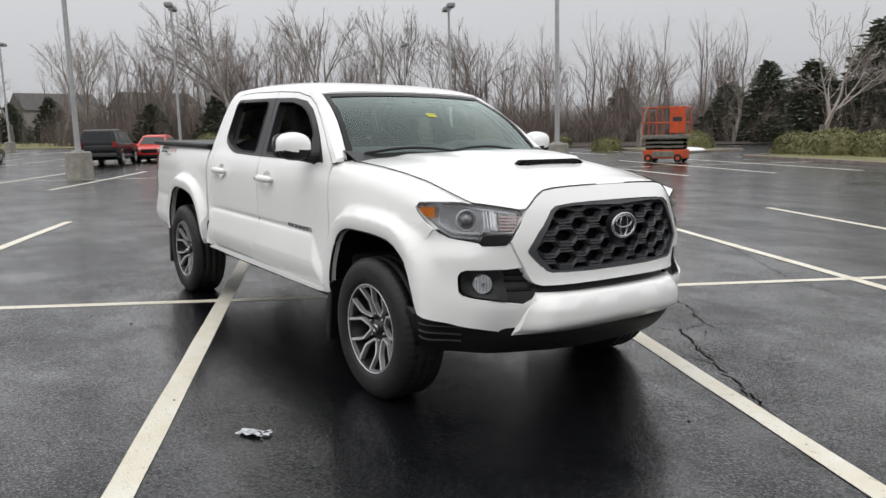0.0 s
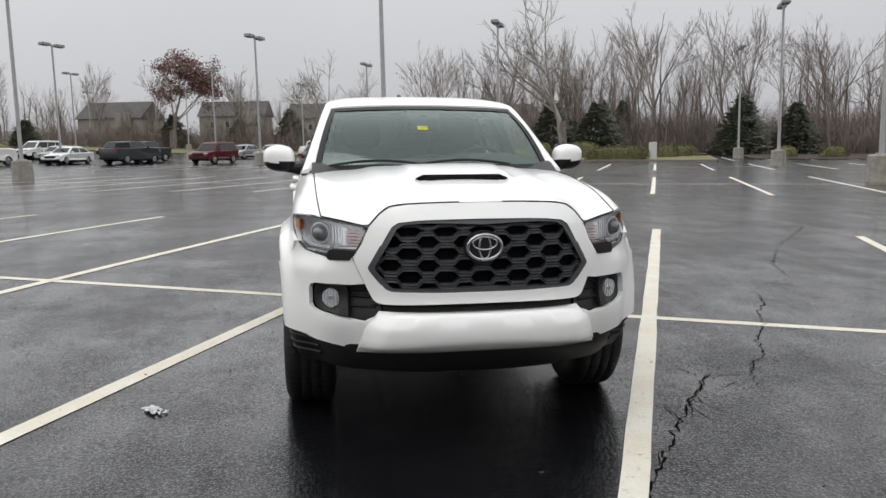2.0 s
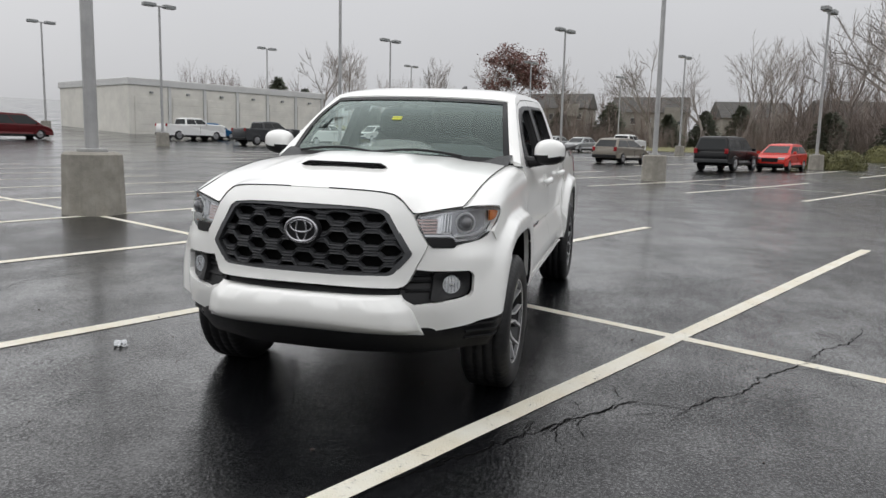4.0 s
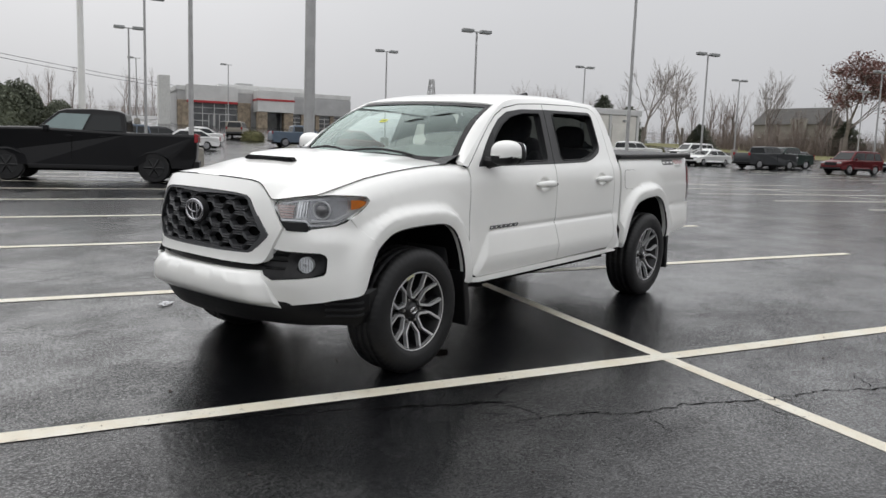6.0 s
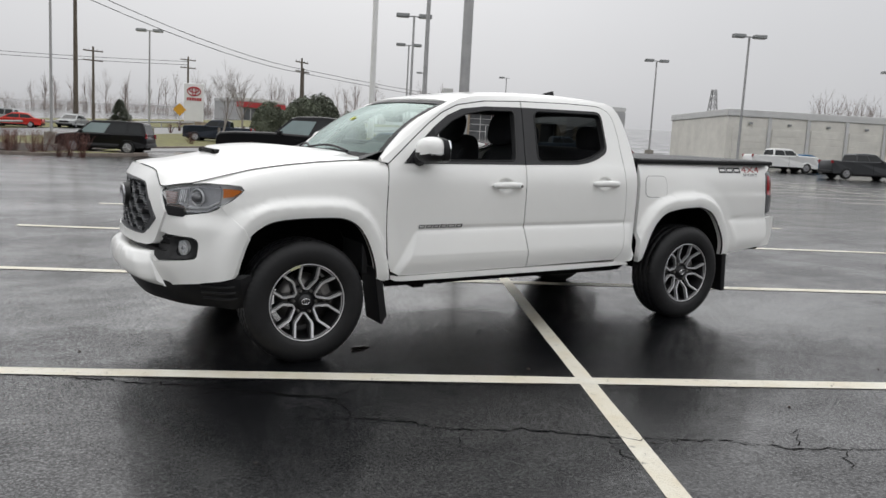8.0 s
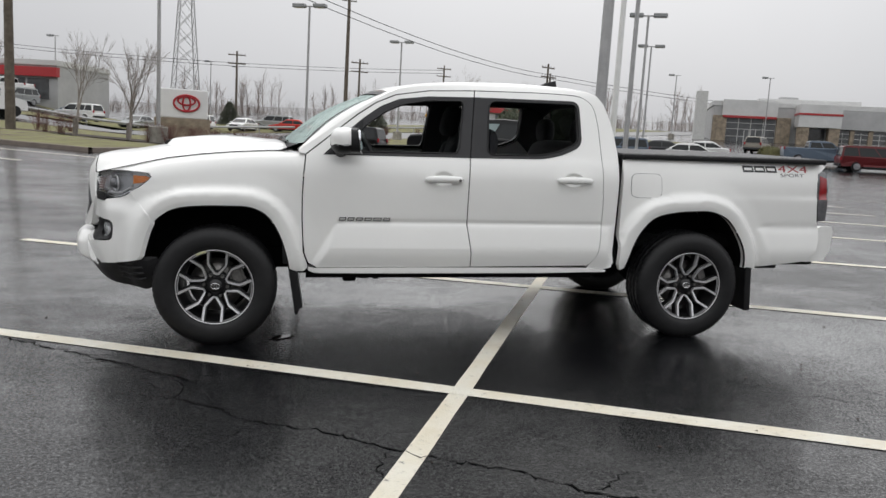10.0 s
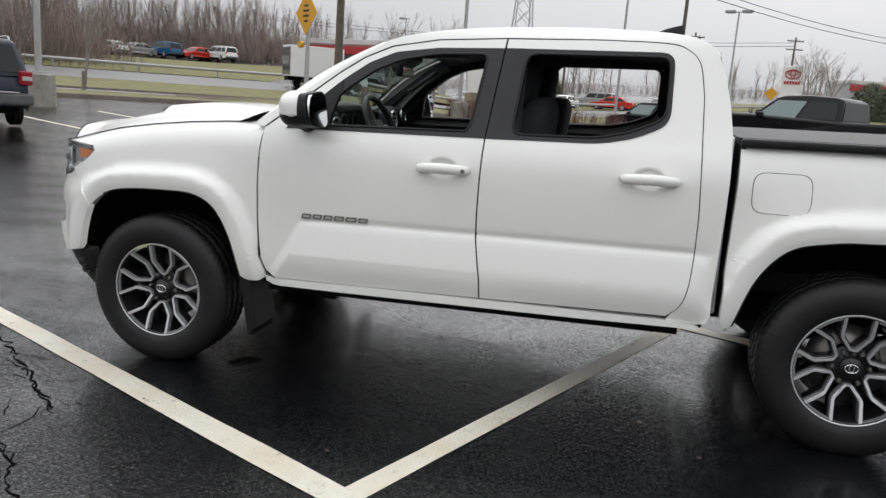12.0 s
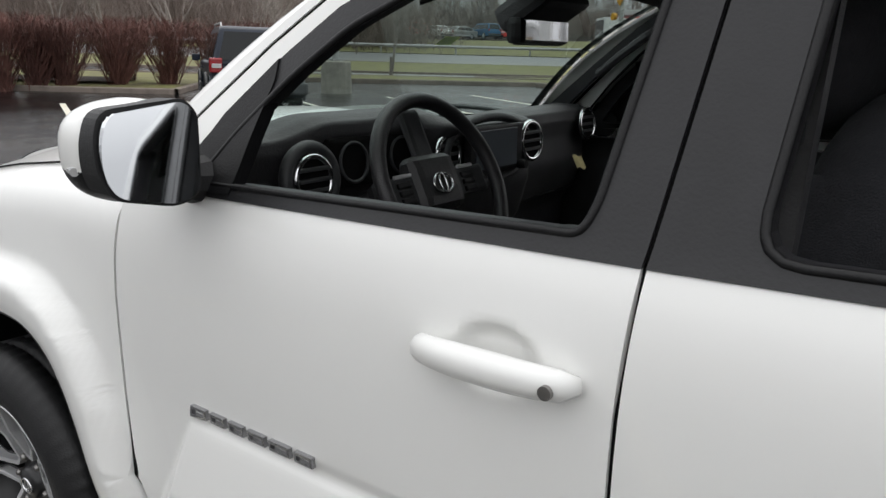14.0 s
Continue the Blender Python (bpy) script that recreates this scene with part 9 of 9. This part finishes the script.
def house(x, y, turn, w, d, h):
    root = thing("house", on(x, y, turn), "grey-brown gabled townhouse behind trees", "house", "houses behind the woods")
    part("wall", box((-w / 2, -d / 2, -1), (w / 2, d / 2, h), 0.03), M_SIDING, root)
    bm = bmesh.new()
    e, rz = 0.4, h + d * 0.32
    v = [bm.verts.new(p) for p in ((-w / 2 - e, -d / 2 - e, h - 0.1), (w / 2 + e, -d / 2 - e, h - 0.1), (w / 2 + e, d / 2 + e, h - 0.1), (-w / 2 - e, d / 2 + e, h - 0.1), (-w / 2 - e, 0, rz), (w / 2 + e, 0, rz))]
    for f in ((0, 1, 5, 4), (2, 3, 4, 5), (0, 4, 3), (1, 2, 5), (0, 3, 2, 1)):
        bm.faces.new([v[i] for i in f])
    part("roof", bm, M_ROOF, root)
    for k in range(int(w / 3)):
        for z in (0.9, 3.5):
            if z + 1.3 < h:
                xx = -w / 2 + 1.5 + 3 * k
                win = part("window", box((xx - 0.5, d / 2, z), (xx + 0.5, d / 2 + 0.06, z + 1.3), 0.01), M_FRAME, root)
                part("pane", box((xx - 0.42, d / 2 + 0.05, z + 0.08), (xx + 0.42, d / 2 + 0.075, z + 1.22), 0), M_SHOPGLASS, win)
    part("gable", box((-w / 2 + 1.5, d / 2, h - 1.8), (-w / 2 + 4.5, d / 2 + 0.6, h + 0.9), 0.02), M_SIDING, root)
    return root


for x, y, w, h, t in ((-116, 2, 12, 4.6, -92), (-114, 16, 11, 4.4, -80), (-112, 29, 12, 4.8, -75), (-120, -12, 11, 4.6, -98), (-110, -27, 10, 3.6, -104)):
    house(*out(x, y), t, w * 1.2, 10, h * 1.3)


def shop(x, y, turn, w):
    root = thing("distant_shop", on(x, y, turn), "low grey roadside shop with a red fascia", "building", "distant shops")
    part("wall", box((-w / 2, -5, -2), (w / 2, 5, 3.4), 0.03), M_DKPANEL, root)
    part("red_fascia", box((-w / 2 - 0.2, 4.9, 2.2), (w / 2 + 0.2, 5.5, 3.2), 0.03), M_REDBAND, root)
    part("roof_edge", box((-w / 2 - 0.1, -5.1, 3.4), (w / 2 + 0.1, 5.2, 4.0), 0.03), M_PANEL2, root)
    for k in range(5):
        part("shop_window", box((-w / 2 + 1 + k * (w - 2) / 5, 4.9, -0.2), (-w / 2 + 0.7 + (k + 1) * (w - 2) / 5, 5.1, 2.0), 0.01), M_SHOPGLASS, root)
    return root


shop(33, -92, -18, 16)
shop(-40, -150, 12, 10)


# ---- signs, tall poles, lattice tower ----
M_SIGNWHITE = material("white_sign_panel", (0.74, 0.74, 0.73), 0.4, 0, 0.04, 1.0)
M_SIGNRED = material("red_sign", (0.45, 0.02, 0.03), 0.4)
M_SIGNYEL = material("yellow_sign", (0.72, 0.36, 0.02), 0.5)
M_WOODPOLE = material("weathered_wood_pole", (0.15, 0.125, 0.10), 0.9, 0, 0.25, 3.0, 0.5, 20)


def ovals(root, c, r, n, mat_=None):
    mm = mat_ or M_SIGNRED
    part("sign_oval", torus(c, r, r * 0.085, n, 36, 6, 0.66), mm, root)
    part("sign_oval", torus(c, r * 0.30, r * 0.075, n, 28, 6, 2.0), mm, root)
    part("sign_oval", torus(c + Vector((0, 0, r * 0.2)), r * 0.68, r * 0.075, n, 28, 6, 0.5), mm, root)


def pylon(x, y, turn, h, w):
    root = thing("pylon_sign", on(x, y, turn), "white pylon sign with a red oval emblem", "sign", "dealer signs")
    part("base", box((-w * 0.8, -0.5, -0.5), (w * 0.8, 0.5, 0.5), 0.04), M_STONE, root)
    part("panel", box((-w / 2, -0.25, 0.5), (w / 2, 0.25, h), 0.12), M_SIGNWHITE, root)
    ovals(root, Vector((0, 0.30, h - w * 0.42)), w * 0.34, Vector((0, 1, 0)))
    for k in range(6):
        part("letter_bar", box((-w * 0.38 + k * w * 0.13, 0.25, h - w * 0.92), (-w * 0.28 + k * w * 0.13, 0.30, h - w * 0.76), 0.005), M_SIGNRED, root)


pylon(-19.3, -102.6, -10, 5.6, 2.5)
pylon(32.0, -96.0, -20, 4.6, 1.8)


def monument(x, y, turn):
    root = thing("monument_sign", on(x, y, turn), "low white sign panel with a red oval emblem", "sign", "dealer signs")
    part("base", box((-1.5, -0.3, -0.3), (1.5, 0.3, 1.55), 0.04), M_STONE, root)
    part("panel", box((-1.35, -0.22, 1.55), (1.35, 0.22, 3.15), 0.06), M_SIGNWHITE, root)
    ovals(root, Vector((-0.2, 0.28, 2.38)), 0.68, Vector((0, 1, 0)))


monument(7.6, -39.9, 8)


def diamond(x, y, turn):
    """A large warning sign with a small signal under it, high on a post set in concrete."""
    root = thing("road_sign", on(x, y, turn), "large yellow diamond warning sign on a steel post", "road sign")
    part("post", tube([(0, 0, 0.0), (0, 0, 8.6)], [0.17, 0.13], 10), M_GALV, root)
    part("footing", tube([(0, 0, -0.3), (0, 0, 0.62), (0, 0, 0.7)], [0.42, 0.40, 0.34], 14), M_CONCRETE, root)
    bm = box((-1.05, 0.17, -1.05), (1.05, 0.21, 1.05), 0.02)
    bmesh.ops.rotate(bm, verts=bm.verts, cent=(0, 0, 0), matrix=Matrix.Rotation(radians(45), 3, "Y"))
    bmesh.ops.translate(bm, verts=bm.verts, vec=(0, 0, 5.4))
    panel_ = part("panel", bm, M_SIGNYEL, root)
    for k in range(4):
        part("text_bar", box((-0.46 + 0.12 * abs(k - 1.5), 0.212, 4.78 + 0.34 * k), (0.46 - 0.12 * abs(k - 1.5), 0.216, 4.93 + 0.34 * k), 0.0), M_INK, panel_)
    part("signal_lamp", tube([(0.55, 0.1, 3.3), (0.55, 0.35, 3.3)], [0.22, 0.24], 12), M_SIGNYEL, root)
    part("signal_bracket", tube([(0, 0.1, 3.3), (0.5, 0.1, 3.3)], 0.04, 6), M_GALV, root)


diamond(21.9, -46.2, -37)
small = thing("road_sign", on(-15.5, -92.5, 0), "small yellow diamond sign on a post", "road sign")
part("post", tube([(0, 0, -0.1), (0, 0, 2.4)], 0.05, 6), M_GALV, small)
bm = box((-0.55, 0.05, -0.55), (0.55, 0.09, 0.55), 0.02)
bmesh.ops.rotate(bm, verts=bm.verts, cent=(0, 0, 0), matrix=Matrix.Rotation(radians(45), 3, "Y"))
bmesh.ops.translate(bm, verts=bm.verts, vec=(0, 0, 2.2))
part("panel", bm, M_SIGNYEL, small)


def wood_pole(x, y, h, arms=2, r=0.17, turn=0.0):
    root = thing("utility_pole", on(x, y, turn), "weathered wooden utility pole", "utility pole", "utility poles")
    part("pole", tube([(0, 0, -0.2), (0, 0, h)], [r, r * 0.62], 10), M_WOODPOLE, root)
    for k in range(arms):
        part("cross_arm", box((-1.2, -0.06, h - 0.6 - 1.2 * k), (1.2, 0.06, h - 0.45 - 1.2 * k), 0.01), M_WOODPOLE, root)
        for xx in (-1.1, -0.5, 0.5, 1.1):
            part("insulator", tube([(xx, 0, h - 0.45 - 1.2 * k), (xx, 0, h - 0.25 - 1.2 * k)], [0.05, 0.03], 6), M_GALV, root)


wood_pole(13.9, -32.0, 13, 0, 0.22)
wood_pole(-31, -93, 9.5, 2, 0.2, 30)
wood_pole(-33, -98, 8.5, 1, 0.2, 30)
wood_pole(-22, -120, 10, 2, 0.2, 10)
wood_pole(-7, -104, 9.5, 2, 0.2, 10)
wood_pole(10, -108, 10, 2, 0.2, 0)
wood_pole(-6, -118, 22, 3, 0.35, 10)
for u, v, h in ((-4.6, -116.0, 9.3), (-17.7, -117.0, 9.3), (72.2, -79.1, 9.3), (69.4, -110.6, 9.3), (74.6, -128.3, 9.3)):
    light_pole(*lot(u, v), 1, h, LOT_DEG, 0.75)
fp_ = thing("flag_pole", on(-34, -77), "tall thick white pole by the dealership", "pole")
part("pole", tube([(0, 0, -0.2), (0, 0, 30)], [0.36, 0.26], 14), M_SIGNWHITE, fp_)


def lattice(x, y, h, w):
    root = thing("lattice_tower", on(x, y, 20), "far steel lattice tower", "tower")
    corners = ((-1, -1), (1, -1), (1, 1), (-1, 1))

    def at_(c, z):
        s = w * (1 - 0.72 * z / h)
        return (c[0] * s, c[1] * s, z)

    for c in corners:
        part("leg", tube([at_(c, 0), at_(c, h)], 0.09, 5), M_GALV, root)
    n = 9
    for k in range(n):
        for a, b in zip(corners, corners[1:] + corners[:1]):
            part("brace", tube([at_(a, h * k / n), at_(b, h * (k + 1) / n)], 0.05, 4), M_GALV, root)
            part("brace", tube([at_(b, h * k / n), at_(a, h * (k + 1) / n)], 0.05, 4), M_GALV, root)


lattice(20, -130, 26, 2.2)
lattice(-92, -78, 9, 1.0)


def wires(a, b, sag, n=3):
    for k in range(n):
        pts = []
        for i in range(13):
            t = i / 12
            p = Vector(a).lerp(Vector(b), t)
            pts.append((p.x, p.y, p.z - sag * 4 * t * (1 - t) - 0.5 * k))
        tagged(part("power_line", tube(pts, 0.03, 4), M_DARK), "thin black overhead power line", "power line", "power lines")


wires((13.9, -32.0, 12.8), (70, -70, 15), 1.0, 2)
wires((13.9, -32.0, 12.8), (-31, -93, 11), 1.5, 2)
wires((-31, -93, 11), (-140, -150, 14), 1.5, 2)
wires((-22, -120, 13), (70, -130, 14), 1.5, 2)

# guard rail beyond the road
gr = thing("guard_rail", Matrix.Identity(4), "galvanised guard rail along the road", "guard rail")
p_old = None
for k in range(26):
    px, py = bank_xy(61.6, -75 + 6 * k)
    z = gz(px, py)
    part("post", box((px - 0.06, py - 0.06, z), (px + 0.06, py + 0.06, z + 0.75), 0.0), M_GALV, gr)
    if p_old:
        part("rail", tube([(p_old[0], p_old[1], p_old[2] + 0.62), (px, py, z + 0.62)], 0.13, 6), M_GALV, gr)
    p_old = (px, py, z)
# grey cabinet by the hedge and a low marker
cab = thing("utility_cabinet", on(-52.2, 26.4, 60), "grey metal utility cabinet beside a hedge", "cabinet")
part("body", box((-0.3, -0.25, -0.05), (0.3, 0.25, 1.45), 0.03), M_PANEL2, cab)
part("door", box((-0.26, 0.25, 0.1), (0.26, 0.27, 1.35), 0.01), M_PANEL2, cab)
